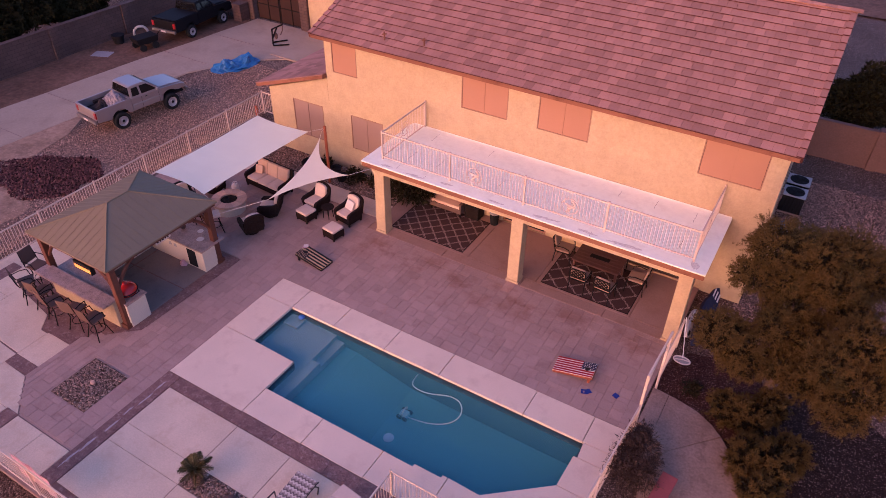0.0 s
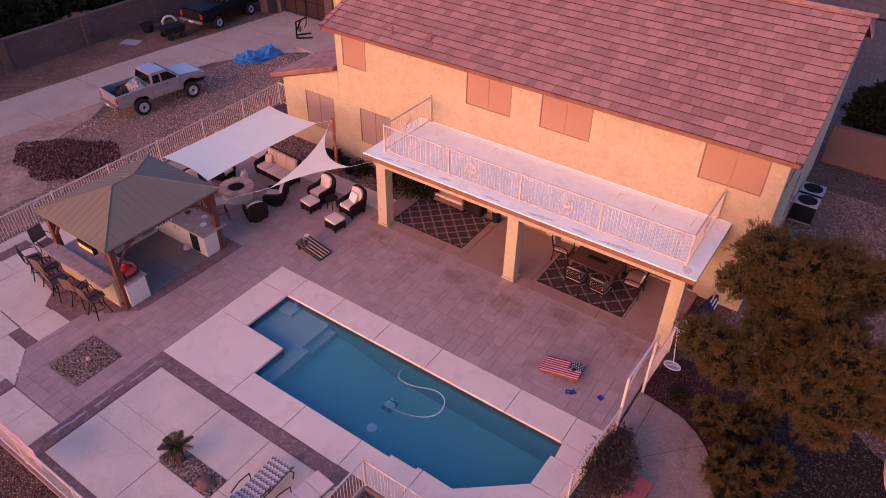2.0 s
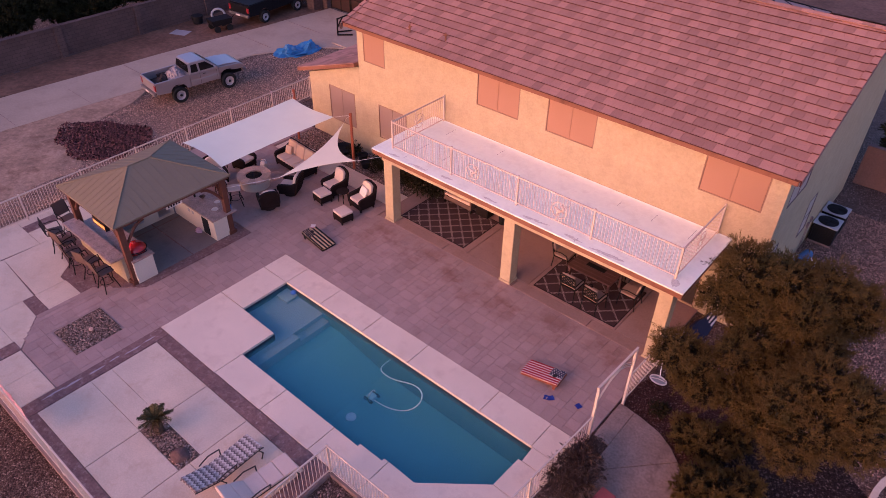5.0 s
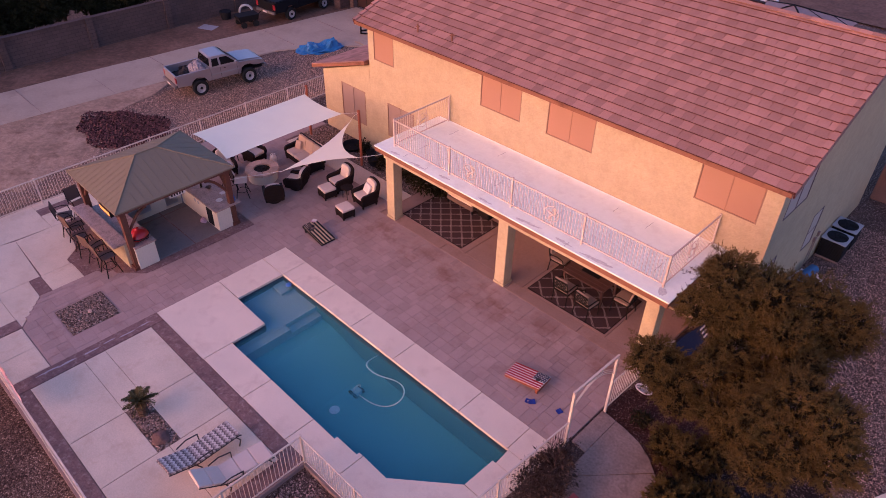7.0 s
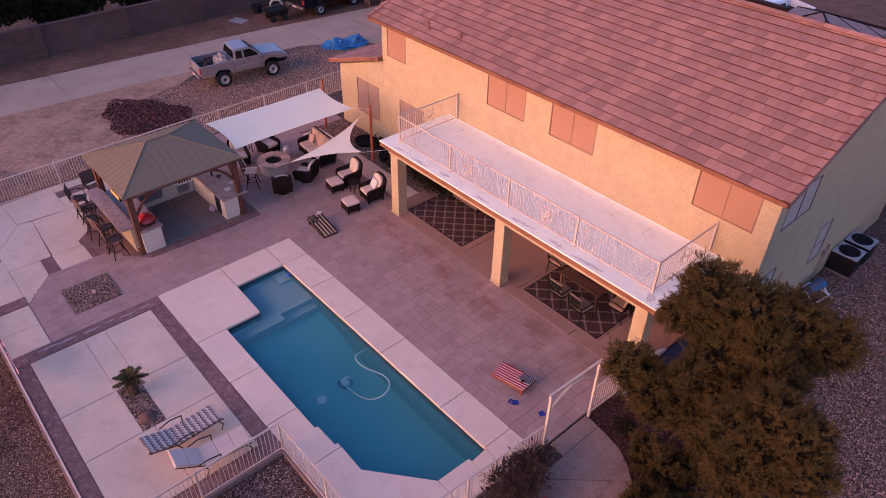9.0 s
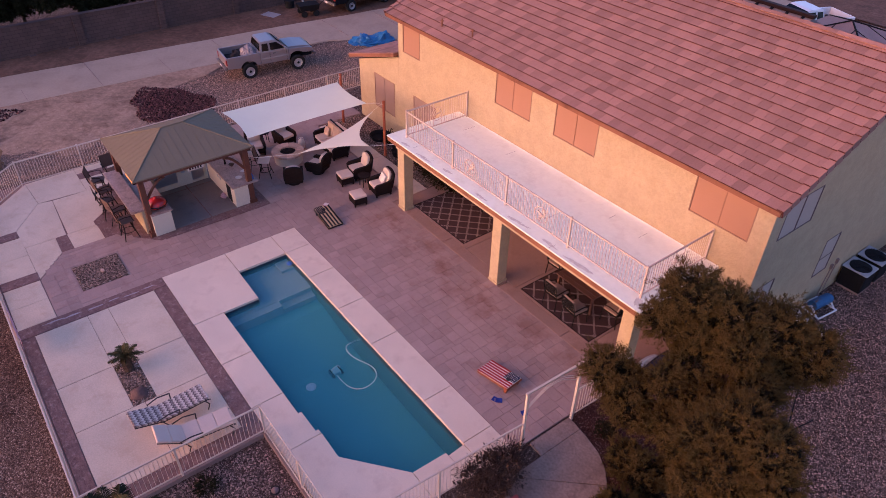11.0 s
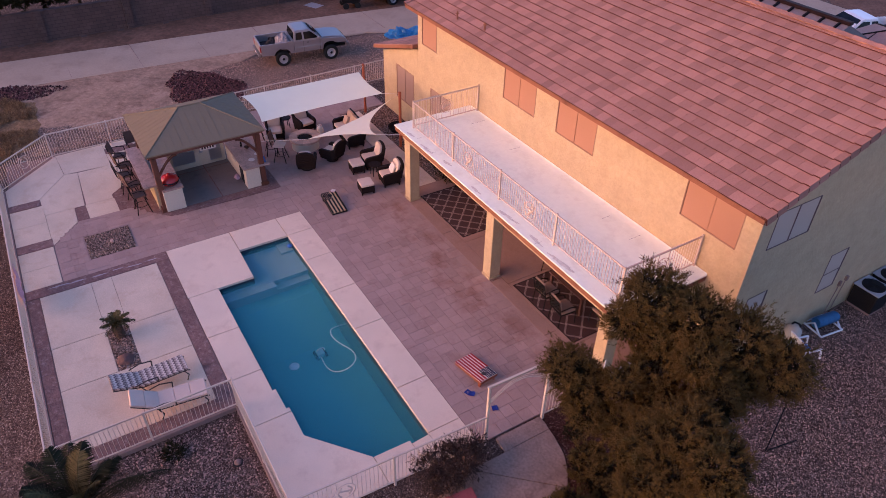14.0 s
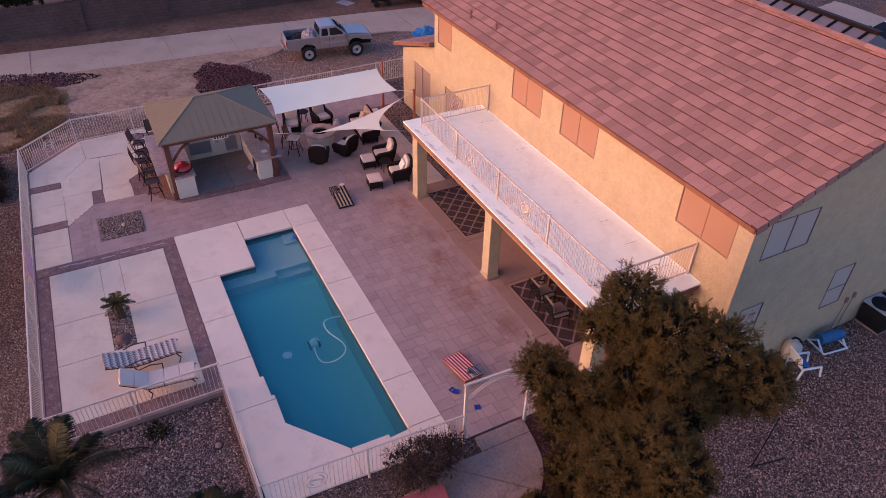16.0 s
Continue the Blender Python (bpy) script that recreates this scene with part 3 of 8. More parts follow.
structure("sun_terrace_base", bm, GROUT, "mortar bed of the sunbathing terrace", "terrace")


def stamped(name, rects, z):
    holder = thing(name, Matrix(), "dark stamped stone border, worn pale in places", "border", kind="structure")
    for x0, x1, y0, y1 in rects:
        along_x = (x1 - x0) > (y1 - y0)
        n = max(1, round((x1 - x0 if along_x else y1 - y0) / 1.8))
        for i in range(n):
            b = B()
            if along_x:
                d = (x1 - x0) / n
                box(b, x0 + i * d + 0.005, x0 + (i + 1) * d - 0.005, y0, y1, z - 0.08, z + random.uniform(-0.003, 0.003))
            else:
                d = (y1 - y0) / n
                box(b, x0, x1, y0 + i * d + 0.005, y0 + (i + 1) * d - 0.005, z - 0.08, z + random.uniform(-0.003, 0.003))
            part("border_stone", b, STAMPED, holder)


stamped("stamped_border", [(0.5, 8.0, -5.5, -5.09), (0.0, 0.48, -9.6, -5.09), (0.5, 8.0, -9.6, -9.24), (7.54, 8.0, -9.22, -5.52),
                           (-2.78, -2.3, -9.6, -8.42), (-5.75, -5.3, -9.6, -8.5), (-4.5, -3.45, -7.42, -7.05), (-8.7, -8.2, -5.6, -4.4)], 0.0)
for x0, x1, y, w in ((0.12, 0.2, -8.6, 0.3), (0.16, 0.25, -8.02, 0.22), (0.2, 0.27, -7.3, 0.24), (0.17, 0.22, -6.75, 0.2), (0.24, 0.31, -6.2, 0.26), (0.22, 0.28, -5.6, 0.2)):
    patch("mineral_stain", ((x0 + x1) / 2, y), (x1 - x0) / 2.4, w, 0.007, MINERAL, "white mineral stain on the stamped border", "stain", 0, 0.8, seed=y, follow=False)

slabs("side_terrace", [
    [(-9.1, -7.5), (-7.05, -9.6), (-5.77, -9.6), (-5.77, -8.5), (-7.3, -7.4)], (-5.28, -4.0, -9.6, -8.45), (-4.0, -2.8, -9.6, -8.45), (-2.28, -1.15, -9.6, -8.45), (-1.15, -0.02, -9.6, -8.45),
    [(-5.77, -8.5), (-4.5, -8.45), (-4.5, -7.05), (-7.2, -6.9), (-7.3, -7.4)], [(-4.5, -8.45), (-2.3, -8.45), (-3.45, -7.45), (-4.5, -7.42)],
    (-9.2, -7.2, -5.6, -3.8), [(-9.1, -7.5), (-7.3, -7.4), (-7.2, -5.6), (-8.2, -5.6), (-9.2, -5.6)], [(-7.2, -6.9), (-4.5, -7.0), (-4.5, -6.0), (-4.8, -6.0), (-5.25, -5.47), (-7.2, -5.12)], (-4.5, -3.45, -7.03, -5.95),
    (-9.2, -7.2, -3.8, -2.0), (-9.2, -7.2, -2.0, 0.0),
], -0.006, SLAB, "grey concrete slabs along the metal fence", "terrace slab", 0.1, 0.005)

PAD = [(-7.2, -5.1), (-5.25, -5.45), (-4.8, -5.98), (-3.46, -5.94), (-3.46, -5.57), (-2.1, -4.35), (-2.0, -0.05), (-7.2, -0.05)]
bm = B()
prism(bm, PAD, -0.1, 0.002)
structure("gazebo_pad", bm, STAMPED, "dark stamped pad round the gazebo", "pad")
slabs("gazebo_floor", [(-6.5, -4.95, -2.25, -0.4), (-4.95, -2.45, -2.25, -0.4), (-6.5, -4.95, -4.2, -2.25), (-4.95, -2.45, -4.2, -2.25)],
      0.012, SEALED, "dark sealed concrete floor of the gazebo with crossed joints", "floor", 0.05, 0.024)

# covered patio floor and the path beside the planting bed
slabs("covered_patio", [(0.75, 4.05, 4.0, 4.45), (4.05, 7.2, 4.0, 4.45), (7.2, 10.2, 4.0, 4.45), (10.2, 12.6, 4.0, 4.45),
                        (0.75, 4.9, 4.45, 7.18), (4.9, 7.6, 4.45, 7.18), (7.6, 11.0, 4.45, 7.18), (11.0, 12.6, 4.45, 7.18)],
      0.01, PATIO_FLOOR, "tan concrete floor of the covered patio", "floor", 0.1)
slabs("garden_path", [(-6.6, -4.6, 4.75, 5.72), (-4.6, -2.6, 4.75, 5.72), (-2.6, -0.8, 4.75, 5.72), (-0.8, 0.75, 4.75, 5.72)],
      0.004, SLAB, "concrete path beside the planting bed", "path", 0.1)
bm = B()
box(bm, -6.65, 0.75, 5.74, 7.17, -0.2, 0.0)
structure("planting_bed", bm, GRAVEL_TAN, "gravel planting bed along the house wall", "planting bed")
bm = B()
box(bm, -2.29, -0.82, -7.43, -5.9, -0.2, 0.006)
structure("gravel_square", bm, GRAVEL_TAN, "square bed of tan gravel set in the paving", "gravel bed")
bm = B()
box(bm, 3.2, 5.1, -7.66, -7.02, -0.2, -0.015)
structure("palm_bed", bm, GRAVEL_TAN, "narrow gravel bed cut into the concrete", "gravel bed")

# curved path outside the gate
slabs("gate_path", [
    [(12.62, 0.45), (12.62, 1.95), (12.88, 1.94), (13.1, 1.9), (13.1, 0.42)],
    [(13.1, -0.64), (13.1, 1.9), (13.35, 1.87), (13.95, 1.74), (14.42, 1.48), (14.77, 1.17)],
    [(13.1, -0.64), (14.77, 1.17), (15.12, 0.74), (15.4, 0.17), (15.58, -0.4), (15.72, -1.2), (15.75, -3.2), (13.6, -3.2), (13.3, -1.6)],
], -0.004, PATH_MAT, "curved worn concrete path outside the gate", "path", 0.1)
bm = B()
prism(bm, [(12.6, -3.4), (15.5, -3.4), (15.0, 0.6), (14.0, 1.6), (12.6, 1.85)], -0.3, -0.09)
structure("gate_path_base", bm, GROUT, "earth bed under the curved path", "path")
patch("brown_gravel", (-1.0, -13.4), 9.4, 3.75, 0.012, BROWN_GRAVEL, "reddish-brown gravel below the terrace fence", "gravel bed", 0, 0.1, seed=2)
# dark gravel mix, its colour also holding the shade below the tree
patch("mulch_bed", (17.3, 1.6), 3.3, 3.2, 0.012, TREE_SHADE_GRAVEL, "dark gravel mix with the tree shade put into its colour", "mulch", 0, 0.25, seed=5)
patch("red_gravel", (14.3, 2.7), 2.0, 2.2, 0.016, RED_GRAVEL, "reddish gravel bed under the tree", "gravel bed", 20, 0.2, seed=3)
patch("dark_round_bed", (21.65, 3.42), 2.6, 2.6, 0.01, DIRT_DARK, "dark earth inside the round concrete edging", "planting bed", 0, 0.0, seed=8)
bm = B()
ring = [(21.65 + r * math.cos(a), 3.42 + r * math.sin(a)) for r, a in [(2.74, math.pi * k / 24) for k in range(12, 37)] + [(2.58, math.pi * k / 24) for k in range(36, 11, -1)]]
for (x0, y0), (x1, y1), (x2, y2), (x3, y3) in zip(ring[:24], ring[1:25], ring[::-1][1:25], ring[::-1][:24]):
    prism(bm, [(x3, y3), (x2, y2), (x1, y1), (x0, y0)], -0.15, 0.07)
structure("round_edging", bm, SLAB, "curved pale concrete edging round a bed", "kerb")

# terrace edge: low kerb walls that carry the fence
for x0, x1, y0, y1 in ((8.02, 12.4, -5.16, -5.06), (8.02, 8.12, -9.72, -5.06), (-7.1, 8.12, -9.74, -9.62)):
    bm = B()
    box(bm, x0, x1, y0, y1, -0.6, 0.015, 0.01)
    structure("terrace_kerb", bm, KERB, "rendered kerb along the terrace edge", "kerb")

# ---- swimming pool ----
POOL = [(1.25, -2.8), (2.92, -2.85), (2.92, -4.07), (9.9, -4.02), (11.48, -2.62), (11.6, -1.0), (1.25, -1.0)]
pool = thing("pool", Matrix(), "in-ground swimming pool with blue plaster and still water", "pool", kind="structure")


def pool_wall(poly, z0, z1, out):
    b = B()
    n = len(poly)
    cx, cy = 6.4, -2.4
    for i in range(n):
        (xa, ya), (xb, yb) = poly[i], poly[(i + 1) % n]
        d = Vector((xb - xa, yb - ya))
        nrm = Vector((d.y, -d.x)).normalized() * out
        q = [(xa, ya), (xb, yb), (xb + nrm.x, yb + nrm.y), (xa + nrm.x, ya + nrm.y)]
        prism(b, q, z0, z1)
    return b


part("pool_wall", pool_wall(POOL, -2.0, -0.4, 0.12), PLASTER_SHADED, pool)
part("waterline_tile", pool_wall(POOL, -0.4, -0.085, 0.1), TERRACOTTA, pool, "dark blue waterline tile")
b = B()
side_prism(b, [(1.0, -2.1), (1.0, -1.02), (3.9, -1.02), (6.0, -1.75), (11.8, -1.75), (11.8, -2.1)], -4.3, -0.8)
part("pool_floor", b, PLASTER, pool)
b = B()
prism(b, [(1.25, -1.0), (1.25, -2.8), (2.92, -2.85), (2.92, -4.07), (3.1, -4.07), (3.1, -1.0)], -1.75, -0.45)
part("pool_shelf", b, PLASTER_STEP, pool, "shallow entry shelf")
for q, z in (((3.1, 3.42, -2.25, -1.02), -0.7), ((3.1, 3.4, -4.05, -2.25), -0.455)):
    b = B()
    box(b, *q, -1.75, z, 0.02)
    part("pool_step", b, PLASTER_STEP, pool)
b = B()
box(b, 1.27, 1.85, -1.5, -1.02, -0.45, -0.3, 0.02)
part("pool_seat", b, PLASTER_STEP, pool)
b = B()
vs = [b.verts.new((x, y, -0.17)) for x, y in POOL]
f = b.faces.new(vs)
bmesh.ops.triangulate(b, faces=[f])
bmesh.ops.recalc_face_normals(b, faces=b.faces)
water = part("water_surface", b, WATER, pool, "clear still water")
if water.data.polygons[0].normal.z < 0:
    water.data.flip_normals()
water.visible_shadow = False

# ---- house ----
RIDGE_Y, RIDGE_Z, EAVE_Y, EAVE_Z = 12.88, 8.31, 6.78, 5.88
SLOPE = (RIDGE_Z - EAVE_Z) / (RIDGE_Y - EAVE_Y)
WX0, WX1, WY0, WY1 = -3.35, 13.95, 7.18, 18.58
house = thing("house", Matrix(), "two-storey tan stucco house with a red tile roof", "house", kind="structure")


def wall_with_holes(along, fixed, a0, a1, z0, z1, holes, thick=0.2):
    """A wall in x or y; holes: (a0, a1, z0, z1). thick goes inwards from the fixed face."""
    b = B()
    cuts_a = sorted({a0, a1, *[h[0] for h in holes], *[h[1] for h in holes]})
    cuts_z = sorted({z0, z1, *[h[2] for h in holes], *[h[3] for h in holes]})
    for p, q in zip(cuts_a, cuts_a[1:]):
        for r, s in zip(cuts_z, cuts_z[1:]):
            c, d = (p + q) / 2, (r + s) / 2
            if any(h[0] < c < h[1] and h[2] < d < h[3] for h in holes):
                continue
            if along == "x":
                box(b, p, q, min(fixed, fixed + thick), max(fixed, fixed + thick), r, s)
            else:
                box(b, min(fixed, fixed + thick), max(fixed, fixed + thick), p, q, r, s)
    bmesh.ops.remove_doubles(b, verts=b.verts, dist=1e-4)
    return b


FRONT = [(-3.0, -1.8, 4.31, 5.55), (2.91, 4.78, 4.31, 5.55), (5.94, 7.83, 4.31, 5.55), (11.5, 13.44, 4.31, 5.55),
         (-2.26, -0.65, 1.08, 2.62), (4.95, 6.75, 0.01, 2.1), (8.9, 12.4, 0.06, 2.15)]
WING = [(-5.35, -3.72, 0.98, 2.6)]
SIDE = [(7.72, 9.45, 4.42, 5.6), (11.45, 12.33, 1.3, 2.8), (7.75, 8.6, 1.4, 2.72)]
part("wall", wall_with_holes("x", WY0, WX0, WX1, -0.1, 5.75, FRONT), STUCCO, house, "tan stucco front wall")
part("wall", wall_with_holes("y", WX1 - 0.2, WY0 + 0.2, WY1, -0.1, 5.72, SIDE), STUCCO, house)
b = B()
box(b, WX0, WX0 + 0.2, WY0 + 0.2, WY1, -0.1, 5.72)
part("wall", b, STUCCO, house)
b = B()
box(b, WX0 + 0.2, WX1 - 0.2, WY1 - 0.2, WY1, -0.1, 5.72)
part("wall", b, STUCCO, house)
for x in (WX0, WX1 - 0.2):
    b = B()
    vs = [(WY0, 5.72), (WY1, 5.72), (RIDGE_Y, 5.72 + (RIDGE_Y - WY0) * SLOPE)]
    lo = [b.verts.new((x, y, z)) for y, z in vs]
    hi = [b.verts.new((x + 0.2, y, z)) for y, z in vs]
    b.faces.new(lo)
    b.faces.new(hi[::-1])
    for i in range(3):
        b.faces.new((lo[i], lo[(i + 1) % 3], hi[(i + 1) % 3], hi[i]))
    bmesh.ops.recalc_face_normals(b, faces=b.faces)
    part("gable", b, STUCCO, house)
b = B()
box(b, WX0 + 0.25, WX1 - 0.25, WY0 + 0.3, WY1 - 0.3, 0.02, 0.1)
part("ground_floor", b, SLAB, house)
b = B()
box(b, WX0 + 0.25, WX1 - 0.25, WY0 + 0.6, WY0 + 0.66, 0.1, 5.6)
part("inner_wall", b, GATE_BROWN, house)


def window(along, fixed, a0, a1, z0, z1, label, panes=2, inward=1, screen=None, frame_mat=None, rail=0.0):
    """A window in its opening: a frame, a mullion and dull sun screens."""
    w = thing("window", Matrix(), label, "window", "house windows", "structure")
    f = 0.022 if frame_mat else 0.03

    def bx(p, q, r, s, d0, d1):
        b = B()
        u, v = sorted((fixed + inward * d0, fixed + inward * d1))
        if along == "x":
            return box(b, p, q, u, v, r, s)
        return box(b, u, v, p, q, r, s)

    for p, q, r, s in ((a0, a1, z0, z0 + f), (a0, a1, z1 - f, z1), (a0, a0 + f, z0 + f, z1 - f), (a1 - f, a1, z0 + f, z1 - f)):
        part("window_frame", bx(p, q, r, s, -0.012, 0.06), frame_mat or SCREEN_FRAME, w)
    d = (a1 - a0 - 2 * f) / panes
    for i in range(panes):
        part("screen", bx(a0 + f + i * d + 0.012, a0 + f + (i + 1) * d - 0.012, z0 + f, z1 - f, 0.008, 0.03), screen or SCREEN, w)
        if i:
            part("mullion", bx(a0 + f + i * d - 0.014, a0 + f + i * d + 0.014, z0 + f, z1 - f, -0.012, 0.05), frame_mat or screen or SCREEN, w)
    if rail:
        part("mid_rail", bx(a0 + f, a1 - f, rail - 0.012, rail + 0.012, -0.004, 0.045), frame_mat or SCREEN_FRAME, w)
    return w


for i, (a0, a1, z0, z1) in enumerate(FRONT[:5]):
    window("x", WY0, a0, a1, z0, z1, "window with brown sun screens in a tan stucco wall", 1 if i == 0 else 2, 1, LOW_SCREEN if i == 4 else None)
# added dark panels that stand in for the deep shade on this wall
window("x", WY0, *FRONT[6], "wide dark panel added for the deep shade behind the dining table", 3, 1, WALL_SHADE_SCREEN)
window("x", WY0, *WING[0], "ground floor window with brown sun screens", 2, 1, LOW_SCREEN)
for i, (a0, a1, z0, z1) in enumerate(SIDE):
    window("y", WX1, a0, a1, z0, z1, "side window with grey sun screens", 2 if i == 0 else 1, -1, SIDE_SCREEN, DARK_TRIM, (0, 2.0, 2.0)[i])
door = thing("door_1", Matrix(), "sliding patio door with dark glass", "door", kind="structure")
for a0, a1 in ((4.97, 5.85), (5.85, 6.73)):
    b = B()
    box(b, a0 + 0.05, a1 - 0.05, WY0 + 0.06, WY0 + 0.08, 0.1, 2.05)
    part("pane", b, CAR_GLASS, door)
    for q in ((a0, a1, 0.03, 0.1), (a0, a1, 2.03, 2.09), (a0, a0 + 0.05, 0.1, 2.03), (a1 - 0.05, a1, 0.1, 2.03)):
        b = B()
        box(b, q[0], q[1], WY0 + 0.05, WY0 + 0.1, q[2], q[3])
        part("door_frame", b, SCREEN_FRAME, door)

# roof decks, fascia and soffit
RX0, RX1 = -3.68, 14.2
roof = thing("roof", Matrix(), "low-pitched gable roof of flat red-brown tiles", "roof", kind="structure")
for sgn in (-1, 1):
    b = B()
    ye = RIDGE_Y + sgn * (RIDGE_Y - EAVE_Y)
    q = [(ye, EAVE_Z - 0.02), (RIDGE_Y, RIDGE_Z - 0.02), (RIDGE_Y, RIDGE_Z - 0.12), (ye, EAVE_Z - 0.12)]
    lo = [b.verts.new((RX0 + 0.03, y, z)) for y, z in q]
    hi = [b.verts.new((RX1 - 0.03, y, z)) for y, z in q]
    b.faces.new(lo)
    b.faces.new(hi[::-1])
    for i in range(4):
        b.faces.new((lo[i], lo[(i + 1) % 4], hi[(i + 1) % 4], hi[i]))
    bmesh.ops.recalc_face_normals(b, faces=b.faces)
    part("roof_deck", b, ROOF_DARK, roof)
    b = B()
    box(b, RX0 + 0.02, RX1 - 0.02, ye - 0.02, ye + 0.02, EAVE_Z - 0.16, EAVE_Z - 0.03)
    part("fascia", b, FASCIA, roof, "brown painted fascia board")

b = B()
box(b, RX0 + 0.05, RX1 - 0.05, EAVE_Y + 0.021, WY0 - 0.002, EAVE_Z - 0.155, EAVE_Z - 0.13)
part("soffit", b, FASCIA, roof)
PITCH = math.atan(SLOPE)


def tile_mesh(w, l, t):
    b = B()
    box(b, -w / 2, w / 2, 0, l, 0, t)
    # the lower butt face gets the dark course-shade colour
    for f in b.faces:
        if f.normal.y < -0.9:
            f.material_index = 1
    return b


ROWS_N, TW, STEP = 19, 0.331, 0.3547
SLOPE_LEN = math.hypot(RIDGE_Y - EAVE_Y, RIDGE_Z - EAVE_Z)


def course_length(r):
    return min(STEP + 0.07, SLOPE_LEN - r * STEP + 0.04)


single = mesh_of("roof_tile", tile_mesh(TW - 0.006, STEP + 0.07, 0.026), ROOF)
single.materials.append(ROOF_BUTT_SHADE)
rest = B()
rng = random.Random(5)
cells = []
for r in range(ROWS_N):
    off = ((r % 2) * 0.5 + rng.uniform(-0.16, 0.16)) * TW
    x = RX0 + off - TW * 0.5
    while x < RX1 - 0.02:
        a0, a1 = max(RX0, x), min(RX1, x + TW)
        if a1 - a0 > 0.08:
            cells.append((r, a0, a1))
        x += TW


def tile_pose(r, xm, sgn=-1, jitter=0.0):
    s = r * STEP - 0.04
    y, z = EAVE_Y + s * math.cos(PITCH), EAVE_Z + s * math.sin(PITCH)
    if sgn > 0:
        y = 2 * RIDGE_Y - y
    return Matrix.Translation((xm, y, z + 0.012)) @ Matrix.Rotation(0 if sgn < 0 else math.pi, 4, "Z") @ Matrix.Rotation(PITCH - 0.115 + jitter, 4, "X")


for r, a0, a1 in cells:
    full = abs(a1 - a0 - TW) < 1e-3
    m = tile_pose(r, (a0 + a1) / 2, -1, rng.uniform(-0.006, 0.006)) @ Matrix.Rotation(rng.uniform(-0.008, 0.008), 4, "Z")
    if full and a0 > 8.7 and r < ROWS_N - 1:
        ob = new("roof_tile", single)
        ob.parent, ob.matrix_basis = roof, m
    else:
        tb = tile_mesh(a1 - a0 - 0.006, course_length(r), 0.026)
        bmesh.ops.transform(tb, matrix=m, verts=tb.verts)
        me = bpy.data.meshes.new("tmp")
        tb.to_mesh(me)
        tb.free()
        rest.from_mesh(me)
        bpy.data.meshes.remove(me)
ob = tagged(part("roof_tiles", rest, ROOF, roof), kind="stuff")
ob.data.materials.append(ROOF_BUTT_SHADE)
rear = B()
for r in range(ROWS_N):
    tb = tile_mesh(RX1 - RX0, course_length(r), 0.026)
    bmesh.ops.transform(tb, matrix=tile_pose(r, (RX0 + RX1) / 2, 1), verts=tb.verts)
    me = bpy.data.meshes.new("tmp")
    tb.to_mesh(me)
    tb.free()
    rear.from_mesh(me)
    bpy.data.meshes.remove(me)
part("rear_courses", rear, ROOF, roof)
# ridge caps and rake tiles
cap = B()
box(cap, 0, 0.42, -0.15, 0.0, 0, 0.03, 0, Matrix.Rotation(PITCH, 4, "X"))
box(cap, 0, 0.42, 0.0, 0.15, 0, 0.03, 0, Matrix.Rotation(-PITCH, 4, "X"))
cap = mesh_of("ridge_cap", cap, ROOF)
x = RX0
while x < RX1 - 0.2:
    ob = new("ridge_cap", cap)
    ob.parent, ob.matrix_basis = roof, Matrix.Translation((x, RIDGE_Y, RIDGE_Z + 0.035)) @ Matrix.Rotation(0.03, 4, "Y")
    x += 0.36
rake = B()
box(rake, -0.15, 0.04, 0, STEP + 0.035, 0.0, 0.035)
box(rake, 0.0, 0.04, 0.015, STEP - 0.012, -0.2, 0.0)
# rake butts painted dark as well, so the low sun doesn't light them
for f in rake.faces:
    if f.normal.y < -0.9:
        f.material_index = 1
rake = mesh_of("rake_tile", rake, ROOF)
rake.materials.append(ROOF_BUTT_SHADE)
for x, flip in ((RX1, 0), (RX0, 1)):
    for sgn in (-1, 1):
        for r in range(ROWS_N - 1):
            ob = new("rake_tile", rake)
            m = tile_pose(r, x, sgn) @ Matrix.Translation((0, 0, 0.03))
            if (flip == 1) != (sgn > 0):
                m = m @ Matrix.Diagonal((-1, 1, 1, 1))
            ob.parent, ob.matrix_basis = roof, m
for x, y, z in ((-0.5, 7.3, 6.09), (1.15, 7.45, 6.15)):
    v = thing("vent_pipe", Matrix.Translation((x, y, z)), "thin rusty vent pipe on the tile roof", "vent pipe", "roof vents")
    b = B()
    rod(b, (0, 0, -0.05), (0, 0, 0.32), 0.03)
    part("pipe", b, FASCIA, v)
    b = B()
    rod(b, (-0.1, 0, 0.2), (0.1, 0, 0.26), 0.025)
    part("branch", b, FASCIA, v)

# single-storey wing with a lean-to roof
wing = thing("wing", Matrix(), "single-storey stucco wing with a lean-to tile roof", "house wing", kind="structure")
part("wall", wall_with_holes("x", WY0, -6.65, -3.35, -0.5, 2.8, WING), STUCCO, wing)
b = B()
side_prism(b, [(-6.65, 2.8), (-3.36, 2.8), (-3.36, 3.95)], WY0, WY0 + 0.2)
part("wall_top", b, STUCCO, wing)
b = B()
box(b, -6.65, -6.45, WY0 + 0.2, 14.5, -0.5, 2.8)
part("wall", b, STUCCO, wing)
b = B()
box(b, -6.45, -3.36, 14.3, 14.5, -0.5, 2.8)
part("wall", b, STUCCO, wing)
WS = math.atan2(1.26, 3.8)
b = B()
side_prism(b, [(-7.15, 2.78), (-3.36, 4.02), (-3.36, 4.16), (-7.15, 2.92)], 6.92, 14.7)
part("roof_deck", b, FASCIA, wing, "reddish brown roof edge")
wt = B()
